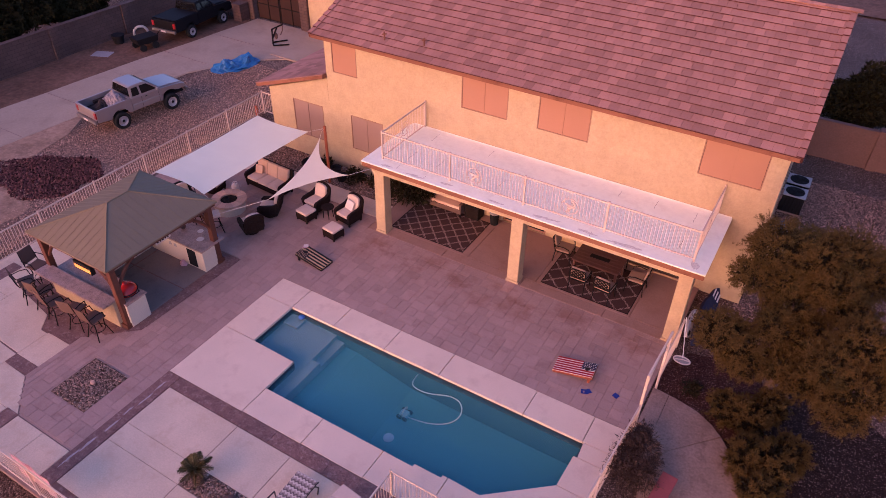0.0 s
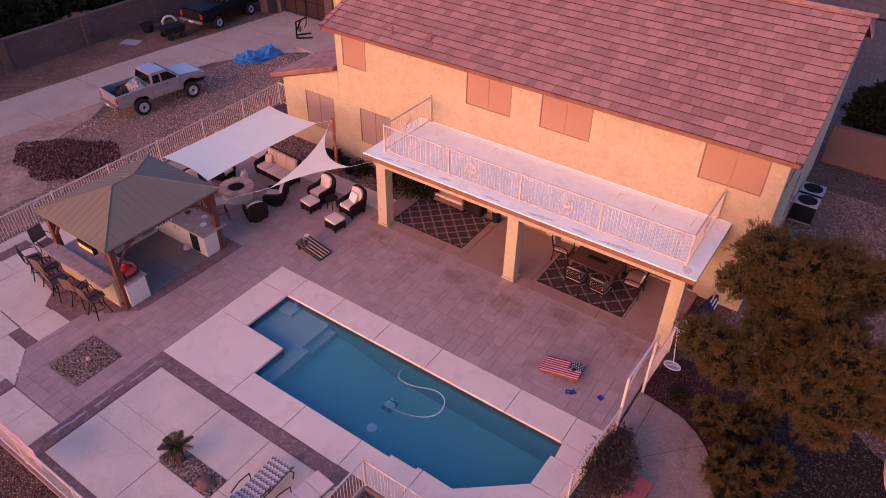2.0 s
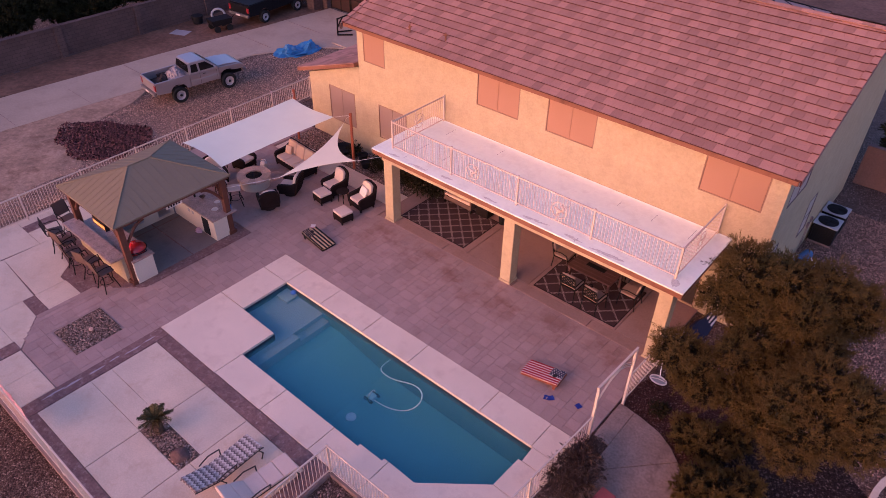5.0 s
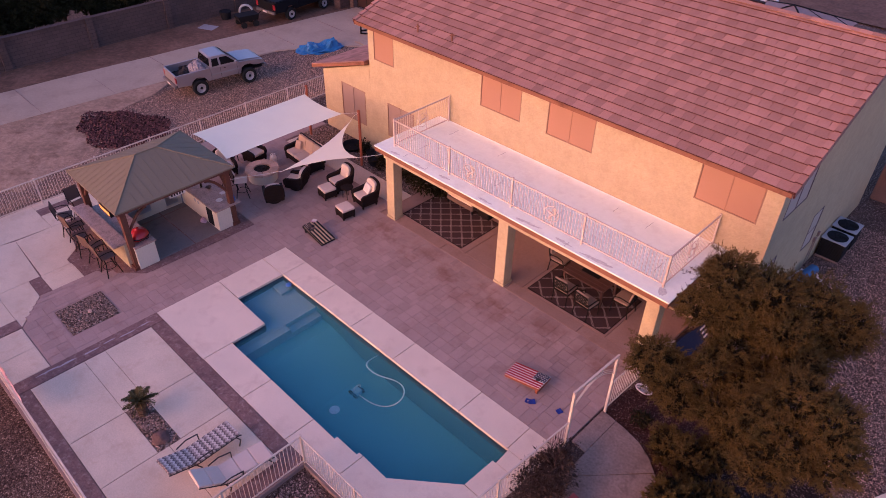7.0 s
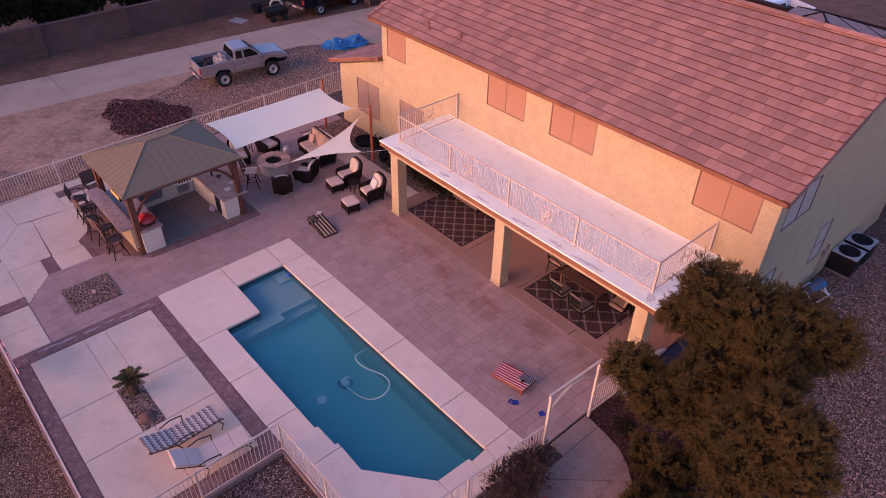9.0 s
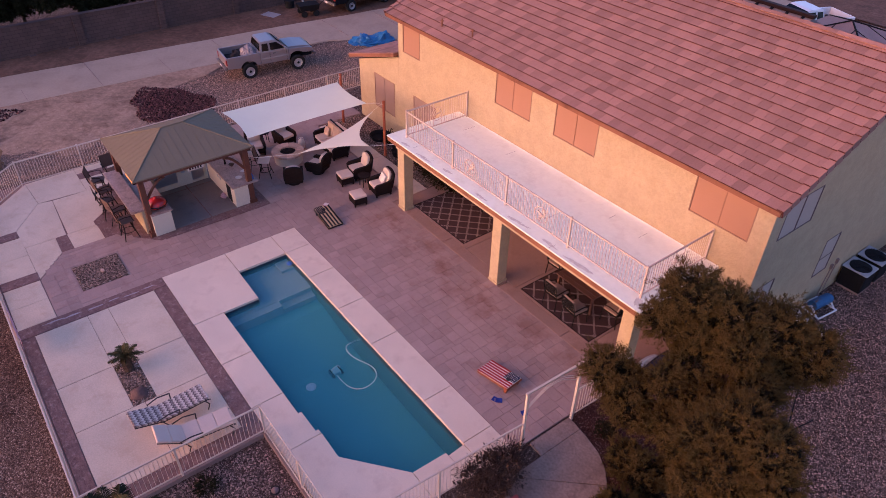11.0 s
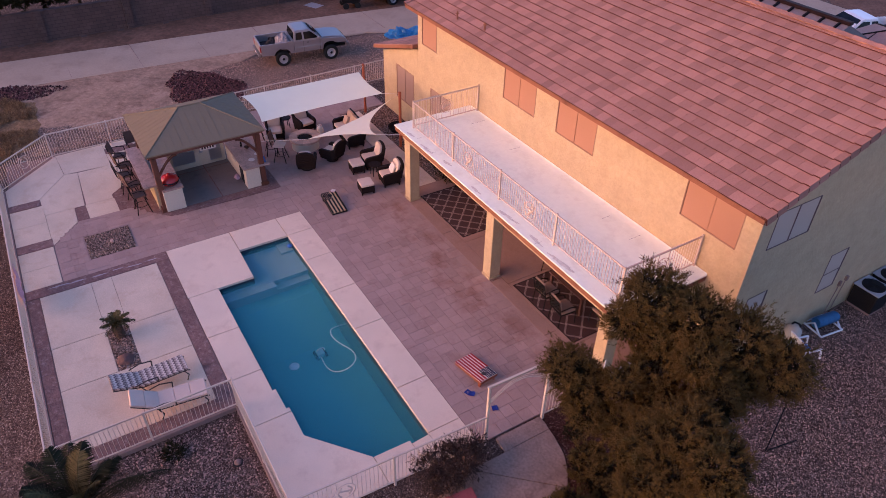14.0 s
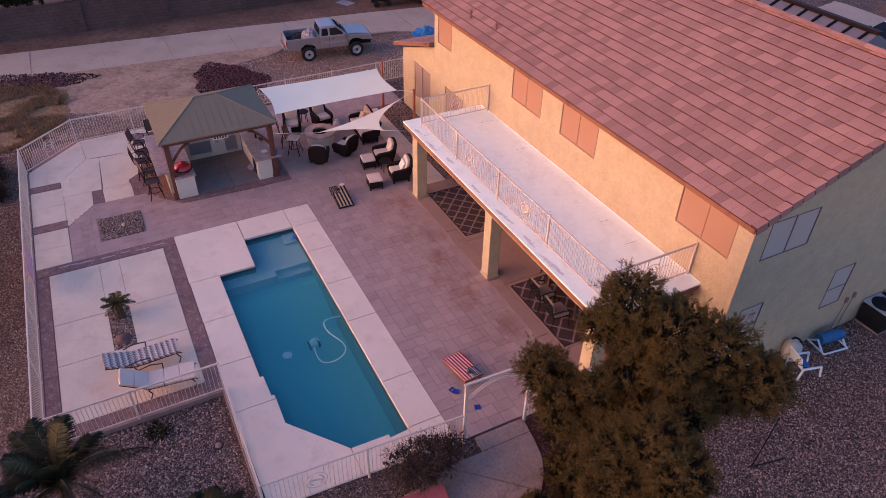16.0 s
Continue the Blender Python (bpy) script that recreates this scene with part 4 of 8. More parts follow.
for r in range(10):
    y = 6.92
    while y < 14.6:
        tb = B()
        box(tb, 0, 0.44, y + 0.004, y + 0.33 - 0.004, 0, 0.03)
        s = r * 0.395 - 0.03
        bmesh.ops.transform(tb, matrix=Matrix.Translation((-7.15 + s * math.cos(WS), 0, 2.935 + s * math.sin(WS))) @ Matrix.Rotation(-WS + 0.05, 4, "Y"), verts=tb.verts)
        me = bpy.data.meshes.new("tmp")
        tb.to_mesh(me)
        tb.free()
        wt.from_mesh(me)
        bpy.data.meshes.remove(me)
        y += 0.33
tagged(part("roof_tiles", wt, ROOF, wing), kind="stuff")

# ---- balcony deck over the covered patio ----
DX0, DX1, DY0 = 0.78, 12.92, 3.8
deck = thing("balcony_deck", Matrix(), "flat white-coated balcony roof with a brown fascia, stained along its edge", "balcony", kind="structure")
b = B()
box(b, DX0, DX1, DY0, WY0 - 0.003, 3.055, 3.1, 0.01)
part("deck_coating", b, DECK, deck, "white elastomeric coating")
b = B()
box(b, DX0 + 0.06, DX1 - 0.06, DY0 + 0.06, WY0 - 0.003, 2.86, 3.052)
part("deck_frame", b, STUCCO, deck)
b = B()
box(b, DX0 + 0.02, DX1 - 0.02, DY0 + 0.02, DY0 + 0.058, 2.88, 3.053)
part("fascia", b, FASCIA, deck, "weathered red-brown fascia")
b = B()
box(b, DX1 - 0.058, DX1 - 0.02, DY0 + 0.06, WY0 - 0.003, 2.88, 3.053)
part("fascia", b, FASCIA, deck)
b = B()
box(b, DX0 + 0.3, DX1 - 0.3, DY0 + 0.2, DY0 + 0.6, 2.62, 2.858)
part("beam", b, STUCCO, deck)
b = B()
lo = [(WY0 - 0.26, 3.101), (WY0 - 0.14, 3.108), (WY0 - 0.06, 3.115), (WY0 - 0.004, 3.14), (WY0 - 0.004, 3.101)]
for x0, x1 in ((DX0 + 0.1, DX1 - 0.02),):
    ends = [[b.verts.new((x, y, z)) for y, z in lo] for x in (x0, x1)]
    b.faces.new(ends[0])
    b.faces.new(ends[1][::-1])
    for i in range(5):
        b.faces.new((ends[0][i], ends[0][(i + 1) % 5], ends[1][(i + 1) % 5], ends[1][i]))
bmesh.ops.recalc_face_normals(b, faces=b.faces)
part("wall_cove", b, DECK, deck, "white coating turned up along the wall")
b = B()
box(b, DX0 + 0.1, DX1 - 0.1, WY0 - 0.012, WY0 - 0.002, 3.141, 3.155)
part("wall_flashing", b, STUCCO, deck, "thin stucco stop above the coating")
rng = random.Random(23)
for k in range(9):
    x = 2.1 + k * 1.22 + rng.uniform(-0.06, 0.06)
    for y0, y1 in ((3.84, 4.25), (4.75, 5.5), (6.3, 7.0)):
        if rng.random() < 0.42:
            continue
        y0, y1 = y0 + rng.uniform(-0.03, 0.2), y1 - rng.uniform(0, 0.25)
        b = B()
        ys = np.linspace(y0, y1, 5)
        path_rod(b, [Vector((x + rng.uniform(-0.012, 0.012), y, 3.099)) for y in ys], 0.005, 5)
        part("seam_crack", b, CRACK, deck)
for i, (x, y, rx, ry) in enumerate(((1.9, 3.95, 0.3, 0.05), (3.1, 3.93, 0.5, 0.05), (4.3, 4.05, 0.35, 0.06), (6.2, 3.96, 0.35, 0.05), (8.1, 4.0, 0.6, 0.07), (9.4, 3.98, 0.45, 0.06), (10.8, 3.98, 0.7, 0.07), (12.6, 4.1, 0.16, 0.2))):
    for k in range(2):
        patch("deck_stain", (x + (k - 1) * rx * 0.6, y + 0.03 * math.sin(3 * i + k)), rx * (0.5 - 0.1 * k), ry * (0.9 - 0.2 * k), 3.104 + 0.001 * k, DECK_STAIN,
              "grey dirt stain on the white coating", "stain", 5 + 4 * k, 0.8, 30, seed=i * 1.7 + k, follow=False)


def column(x, y):
    c = thing("patio_column", Matrix.Translation((x, y, 0)), "square tan stucco column holding the balcony", "column", "patio columns", "structure")
    b = B()
    box(b, -0.21, 0.21, -0.21, 0.21, 0.012, 2.62, 0.02)
    part("shaft", b, STUCCO, c)
    b = B()
    box(b, -0.235, 0.235, -0.235, 0.235, 0.01, 0.1, 0.012)
    part("plinth", b, STUCCO, c)


for x in (1.36, 6.9, 12.42):
    column(x, 4.23)


# ---- metal fences ----
PICKET_M = {}


def picket_mesh(h):
    if h not in PICKET_M:
        b = B()
        box(b, -0.0065, 0.0065, -0.0065, 0.0065, 0.0, h)
        PICKET_M[h] = mesh_of("picket", b, WHITE_METAL)
    return PICKET_M[h]


def fence_run(p, q, z, h, label, group, name="metal_fence", posts=(1, 1), spacing=0.11, ornament=False, shown=None, panel=2.45, mid=True, rake=0.0):
    """A run of welded picket fence from p to q, one thing a panel."""
    p, q = Vector(p), Vector(q)
    length = (q - p).length
    n = max(1, round(length / panel))
    ang = math.degrees(math.atan2(q.y - p.y, q.x - p.x))
    for i in range(n):
        a = p + (q - p) * (i / n)
        w = length / n
        f = thing(name, pose(a.x, a.y, z, 0, 0, ang), label, "fence", group)
        ends = ([0.0] if i or posts[0] else []) + ([w] if i == n - 1 and posts[1] else [])
        for x in ends:
            b = B()
            box(b, x - 0.028, x + 0.028, -0.028, 0.028, -0.05, h + 0.03, 0.004)
            part("post", b, WHITE_METAL, f)
        for zz, s in ((h - 0.03, 0.024), (0.1, 0.018)):
            b = B()
            box(b, 0.0, w, -s * 0.8, s * 0.8, zz - s, zz + s, 0.004)
            part("rail", b, WHITE_METAL, f)
        k = int(w / spacing)
        for j in range(1, k + 1):
            x = j * w / (k + 1)
            if ornament and i == (n // 2 if shown is None else shown) and abs(x - w / 2) < 0.26:
                continue
            ob = new("picket", picket_mesh(round(h - 0.15, 3)))
            ob.parent, ob.matrix_basis = f, Matrix.Translation((x, 0, 0.11))
        if ornament and i == (n // 2 if shown is None else shown):
            b = B()
            c = Vector((w / 2, 0, h * 0.52))
            pts = [c + Vector((0.27 * math.cos(t), 0, 0.27 * math.sin(t))) for t in np.linspace(0, 2 * math.pi, 25)]
            path_rod(b, pts, 0.012, 6)
            for s in (-1, 1):
                pts = [c + Vector((s * (0.05 + 0.13 * math.sin(t)), 0, 0.2 - 0.13 * t)) for t in np.linspace(0.2, 2.8, 9)]
                path_rod(b, pts, 0.02, 6)
            rod(b, c + Vector((-0.16, 0, 0.06)), c + Vector((0.17, 0, -0.04)), 0.022, 6)
            part("ornament", b, WHITE_METAL, f, "round cut-metal ornament")
            for dx in (-0.2, 0.2):
                for z0, z1 in ((0.1, h * 0.52 - 0.18), (h * 0.52 + 0.18, h - 0.03)):
                    b = B()
                    box(b, w / 2 + dx - 0.009, w / 2 + dx + 0.009, -0.009, 0.009, z0, z1)
                    part("picket", b, WHITE_METAL, f)


FENCE = "cream-painted metal picket fence on the terrace edge"
FH = 1.12
fence_run((8.08, -9.66), (-7.05, -9.66), 0.0, FH, FENCE, "pool fence")
fence_run((-7.05, -9.66), (-9.0, -7.6), 0.0, FH, FENCE, "pool fence", posts=(0, 0), ornament=True, panel=3.2)
fence_run((-9.0, -7.6), (-9.3, 9.2), 0.0, FH, FENCE, "pool fence", ornament=True)
fence_run((-9.3, 9.2), (-6.68, 9.2), 0.0, FH, FENCE, "pool fence", posts=(0, 0))
fence_run((8.08, -5.1), (8.08, -9.66), 0.0, FH, FENCE, "pool fence", posts=(1, 0))
fence_run((12.33, -5.1), (8.08, -5.1), 0.0, FH, FENCE, "pool fence", posts=(1, 0), ornament=False)
fence_run((12.33, -5.1), (12.62, 0.1), 0.0, FH, FENCE, "pool fence", posts=(0, 0), ornament=True, shown=0)
fence_run((12.66, 1.98), (12.72, 4.0), 0.0, FH, FENCE, "pool fence", posts=(0, 1))
RAIL = "cream metal balcony railing with round ornaments"
fence_run((1.38, 4.3), (12.45, 4.3), 3.1, 1.08, RAIL, "balcony railing", "balcony_railing", ornament=False, panel=2.8)
fence_run((1.38, 7.14), (1.38, 4.3), 3.1, 1.08, RAIL, "balcony railing", "balcony_railing", posts=(1, 0), ornament=True, panel=3)
fence_run((12.45, 4.3), (12.45, 7.14), 3.1, 1.08, RAIL, "balcony railing", "balcony_railing", posts=(0, 1), ornament=True, panel=3)
for x in (5.1, 8.5):
    orn = thing("railing_ornament", Matrix.Translation((x, 4.285, 3.62)), "round cut-metal ornament on the balcony railing", "ornament", "railing ornaments")
    b = B()
    path_rod(b, [Vector((0.27 * math.cos(t), 0, 0.27 * math.sin(t))) for t in np.linspace(0, 2 * math.pi, 25)], 0.014, 6)
    part("ring", b, WHITE_METAL, orn)
    b = B()
    path_rod(b, [Vector((0.05 + 0.1 * math.sin(2 * t), 0, 0.2 - 0.14 * t)) for t in np.linspace(0, 2.8, 9)], 0.035, 6)
    rod(b, (-0.16, 0, 0.06), (0.17, 0, -0.04), 0.03, 6)
    part("figure", b, WHITE_METAL, orn)

gate = thing("gate_arch", pose(12.62, 0.12, 0, 0, 0, 88), "cream metal gate arch standing open in the pool fence", "gate")
for x in (0.0, 1.85):
    b = B()
    box(b, x - 0.035, x + 0.035, -0.035, 0.035, -0.05, 2.2, 0.005)
    part("post", b, WHITE_METAL, gate)
b = B()
box(b, -0.06, 1.91, -0.03, 0.03, 2.2, 2.26, 0.005)
part("top_bar", b, WHITE_METAL, gate)
for k in (0.0, 0.07, 0.13):
    b = B()
    path_rod(b, [Vector((0.03 + 1.79 * s, 0, 1.72 - k + 0.44 * math.sin(math.pi * s))) for s in np.linspace(0, 1, 15)], 0.011, 6)
    part("arch_bar", b, WHITE_METAL, gate)


# ---- gazebo with outdoor kitchen ----
def gazebo():
    g = thing("gazebo", Matrix(), "stained wood gazebo with a ribbed grey-brown metal hip roof", "gazebo")
    x0, x1, y0, y1, ze, zr = -6.2, -2.35, -4.68, -0.22, 2.5, 3.23
    ra, rb = Vector((-4.3, -2.85, zr)), Vector((-4.3, -2.04, zr))
    c = [Vector((x0, y0, ze)), Vector((x1, y0, ze)), Vector((x1, y1, ze)), Vector((x0, y1, ze))]
    faces = [("x", [c[1], c[2], rb, ra]), ("y", [c[0], c[1], ra]), ("x", [c[3], c[0], ra, rb]), ("y", [c[2], c[3], rb])]
    down = Vector((0, 0, 0.05))
    for _, q in faces:
        b = B()
        hi = [b.verts.new(v) for v in q]
        lo = [b.verts.new(v - down) for v in q]
        b.faces.new(hi)
        b.faces.new(lo[::-1])
        n = len(q)
        for i in range(n):
            b.faces.new((lo[i], lo[(i + 1) % n], hi[(i + 1) % n], hi[i]))
        bmesh.ops.recalc_face_normals(b, faces=b.faces)
        panel = part("roof_panel", b, GAZEBO_ROOF, g)
        # standing ribs from eave up to the hip or ridge
        e0, e1 = q[0], q[1]
        along = (e1 - e0).normalized()
        length = (e1 - e0).length
        if n == 4:
            top0, top1 = (q[3] - e0).dot(along), (q[2] - e0).dot(along)
            apex = q[3] - along * top0
        else:
            top0 = top1 = (q[2] - e0).dot(along)
            apex = q[2] - along * top0
        up = apex - e0
        k = int(length / 0.27)
        for j in range(1, k):
            s = length * j / k
            f = min(s / top0, 1.0) if s < top0 else (min((length - s) / (length - top1), 1.0) if s > top1 else 1.0)
            a = e0 + along * s
            z = a + up * (f * 0.985)
            b = B()
            rod(b, a + Vector((0, 0, 0.004)), z + Vector((0, 0, 0.003)), 0.0055, 5)
            part("rib", b, GAZEBO_ROOF, panel)
    for a, d in ((c[0], ra), (c[1], ra), (c[2], rb), (c[3], rb), (ra, rb)):
        b = B()
        rod(b, a + Vector((0, 0, 0.006)), d + Vector((0, 0, 0.006)), 0.022, 6)
        part("hip_cap", b, GAZEBO_ROOF, g)
    for i in range(4):
        inset = 0.98
        mid = sum(c, Vector()) / 4
        a, d = (mid + (c[k] - mid) * inset - Vector((0, 0, 0.085)) for k in (i, (i + 1) % 4))
        b = B()
        m = (a + d) / 2
        box(b, -(d - a).length / 2 + 0.05, (d - a).length / 2 - 0.05, -0.02, 0.02, -0.035, 0.035)
        bmesh.ops.transform(b, matrix=Matrix.Translation(m) @ Matrix.Rotation(math.atan2(d.y - a.y, d.x - a.x), 4, "Z"), verts=b.verts)
        part("eave_board", b, WOOD, g)
    px, py = (-5.95, -2.58), (-4.42, -0.5)
    for x in px:
        for y in py:
            b = B()
            box(b, x - 0.1, x + 0.1, y - 0.1, y + 0.1, 0.0, 2.42, 0.01)
            part("post", b, WOOD, g)
            b = B()
            box(b, x - 0.15, x + 0.15, y - 0.15, y + 0.15, 0.0, 0.16, 0.01)
            part("post_base", b, WOOD, g)
    for (xa, ya), (xb, yb) in (((px[0], py[0]), (px[1], py[0])), ((px[0], py[1]), (px[1], py[1])), ((px[0], py[0]), (px[0], py[1])), ((px[1], py[0]), (px[1], py[1]))):
        b = B()
        if xa != xb:
            box(b, xa - 0.1, xb + 0.1, ya - 0.06, ya + 0.06, 2.27, 2.43, 0.01)
        else:
            box(b, xa - 0.06, xa + 0.06, ya + 0.061, yb - 0.061, 2.27, 2.43, 0.01)
        part("beam", b, WOOD, g)
        d = Vector((xb - xa, yb - ya, 0)).normalized()
        for p, s in ((Vector((xa, ya, 0)), 1), (Vector((xb, yb, 0)), -1)):
            b = B()
            pts = []
            for t in np.linspace(0, 1, 7):
                u = 0.1 + 0.75 * t
                zz = 1.55 + 0.68 * math.sin(t * math.pi / 2)
                pts.append(p + d * s * u + Vector((0, 0, zz)))
            for a, e in zip(pts, pts[1:]):
                rod(b, a, e, 0.055, 6)
            part("curved_brace", b, WOOD, g)
    return g


gazebo()


def kitchen():
    # bar counter with raised granite top
    bar = thing("bar_counter", Matrix(), "stucco bar counter with a raised mottled granite top", "counter")
    b = B()
    box(b, -5.98, -2.72, -4.62, -4.42, 0.01, 1.05, 0.01)
    part("bar_wall", b, STUCCO, bar)
    b = B()
    box(b, -6.08, -2.7, -4.98, -4.44, 1.03, 1.13, 0.03)
    part("bar_top", b, GRANITE, bar, "mottled tan granite")
    b = B()
    box(b, -5.9, -2.4, -4.4, -3.68, 0.012, 0.9, 0.012)
    part("cabinet_base", b, STUCCO_PALE, bar, "cream stucco base")
    b = B()
    box(b, -5.92, -2.36, -4.41, -3.62, 0.9, 0.95, 0.012)
    part("worktop", b, GRANITE, bar)
    side = thing("side_counter", Matrix(), "cream stucco counter with a granite worktop", "counter")
    b = B()
    box(b, -5.24, -2.48, -1.2, -0.62, 0.012, 0.9, 0.012)
    part("cabinet_base", b, STUCCO_PALE, side)
    b = B()
    box(b, -5.19, -2.4, -1.28, -0.2, 0.9, 0.96, 0.015)
    part("worktop", b, GRANITE, side)
    b = B()
    box(b, -3.25, -2.85, -1.225, -1.2, 0.08, 0.78, 0.01)
    part("fridge_door", b, BLACK, side, "black fridge door")
    for x in (-3.9, -4.15):
        b = B()
        box(b, x, x + 0.12, -1.215, -1.2, 0.62, 0.74, 0.004)
        part("socket", b, GREY_PLASTIC, side)
    back = thing("back_counter", Matrix(), "cream kitchen counter with steel doors", "counter")
    b = B()
    box(b, -5.9, -5.25, -3.66, -1.24, 0.012, 0.9, 0.012)
    part("cabinet_base", b, STUCCO_PALE, back)
    b = B()
    box(b, -5.92, -5.2, -3.6, -1.3, 0.9, 0.95, 0.012)
    part("worktop", b, GRANITE, back)
    for y0, y1, z0, z1 in ((-3.4, -2.5, 0.25, 0.8), (-1.9, -1.4, 0.15, 0.82), (-2.3, -2.15, 0.6, 0.72)):
        b = B()
        box(b, -5.25, -5.225, y0, y1, z0, z1, 0.005)
        d = part("steel_door", b, STEEL, back, "brushed steel access door")
        b = B()
        rod(b, (-5.21, y0 + 0.06, z1 - 0.08), (-5.21, y1 - 0.06, z1 - 0.08), 0.01, 6)
        part("handle", b, STEEL, d)
    b = B()
    lathe(b, [(0.03, 0), (0.2, 0.02), (0.27, 0.12), (0.3, 0.2), (0.28, 0.24), (0.27, 0.30), (0.22, 0.42), (0.1, 0.5), (0.05, 0.52), (0.05, 0.57), (0.02, 0.58)], 28)
    k = thing("kamado_grill", Matrix.Translation((-2.82, -4.0, 0.95)) @ Matrix.Diagonal((1.2, 1.2, 0.78, 1)), "red glazed egg-shaped charcoal grill on the counter", "grill")
    part("shell", b, RED_GLAZE, k, smooth=True)
    b = B()
    lathe(b, [(0.303, 0.205), (0.305, 0.235)], 28)
    part("band", b, BLACK, k)
    b = B()
    path_rod(b, [Vector((0.31, -0.14, 0.25)), Vector((0.4, -0.12, 0.28)), Vector((0.4, 0.12, 0.28)), Vector((0.31, 0.14, 0.25))], 0.016, 6)
    part("handle", b, BLACK, k)
    gr = thing("gas_grill", Matrix.Translation((-5.58, -2.95, 0.95)), "built-in steel gas grill with its lid closed", "grill")
    b = B()
    side_prism(b, [(-0.3, 0.0), (0.32, 0.0), (0.32, 0.16), (0.18, 0.34), (-0.22, 0.34), (-0.3, 0.2)], -0.42, 0.42, 0.02)
    part("lid", b, STEEL, gr)
    b = B()
    rod(b, (0.33, -0.3, 0.18), (0.33, 0.3, 0.18), 0.014)
    part("handle", b, STEEL, gr)
    tv = thing("lit_sign", pose(-3.95, -4.42, 1.86, 0, 0, 0), "glowing orange patio sign box under the roof", "sign")
    b = B()
    box(b, -0.42, 0.42, -0.07, 0.07, -0.16, 0.16, 0.015)
    part("case", b, BLACK, tv)
    m, nt, bs = nodes_of("warm_glow")
    bs.inputs["Base Color"].default_value = (0.8, 0.35, 0.05, 1)
    bs.inputs["Emission Color"].default_value = (1.0, 0.22, 0.02, 1)
    bs.inputs["Emission Strength"].default_value = 0.22
    glow, _, gs = nodes_of("letter_glow")
    gs.inputs["Base Color"].default_value = (0.8, 0.4, 0.1, 1)
    gs.inputs["Emission Color"].default_value = (1.0, 0.38, 0.06, 1)
    gs.inputs["Emission Strength"].default_value = 0.14
    b = B()
    box(b, -0.38, 0.38, -0.078, -0.071, -0.1, 0.04)
    part("glowing_panel", b, m, tv, "warm orange lit panel")
    for i in range(8):
        b = B()
        box(b, -0.35 + i * 0.09, -0.29 + i * 0.09, -0.083, -0.079, -0.09, 0.03)
        part("letter_bar", b, glow, tv)
    sg = thing("hanging_sign", pose(-2.6, -2.4, 2.2, 0, 0, 90), "small white sign hanging from the gazebo beam", "sign")
    b = B()
    box(b, -0.3, 0.3, -0.01, 0.01, -0.08, 0.08, 0.004)
    part("board", b, WHITE, sg)
    for i in range(5):
        b = B()
        box(b, -0.24 + i * 0.1, -0.18 + i * 0.1, -0.0135, -0.0105, -0.04, 0.04)
        part("letter_bar", b, IRON, sg)
    # things on the worktop
    for x, y, r in ((-3.0, -0.75, 0.13), (-3.35, -0.4, 0.11)):
        p = thing("plate", Matrix.Translation((x, y, 0.96)), "white plate on the granite worktop", "plate", "plates")
        b = B()
        lathe(b, [(r * 0.6, 0.0), (r, 0.02), (r * 0.97, 0.026), (r * 0.6, 0.01)], 20)
        part("dish", b, WHITE, p)
    for x, y, h, r, mt, lb in ((-2.62, -0.34, 0.26, 0.05, BLUE, "blue plastic bottle on the counter"), (-2.75, -0.28, 0.2, 0.045, ORANGE_WOOD, "orange bottle on the counter"),
                               (-4.3, -0.75, 0.28, 0.04, IRON, "dark bottle on the counter"), (-4.0, -0.6, 0.09, 0.12, BROWN_MESH, "brown bowl on the counter"), (-3.1, -4.1, 0.2, 0.05, IRON, "dark jar beside the grill")):
        p = thing("bottle" if r < 0.06 else "bowl", Matrix.Translation((x, y, 0.96)), lb, "bottle" if r < 0.06 else "bowl")
        b = B()
        lathe(b, [(r, 0), (r, h * 0.6), (r * 0.45, h * 0.8), (r * 0.4, h)] if r < 0.06 else [(r * 0.4, 0), (r, h), (r * 0.9, h), (r * 0.35, 0.02)], 14)
        part("body", b, mt, p)
    tw = thing("dish_towel", Matrix.Translation((-3.45, -1.34, 0.014)) @ Matrix.Scale(0.75, 4), "crumpled pinkish cloth lying at the counter", "cloth")
    b = B()
    bmesh.ops.create_icosphere(b, subdivisions=3, radius=0.16, matrix=Matrix.Translation((0, 0, 0.12)))
    for v in b.verts:
        v.co += Vector(noise.noise_vector(v.co * 9)) * 0.07
        v.co.z = max(0.0, v.co.z)
    part("cloth", b, PINK_CLOTH, tw)


kitchen()


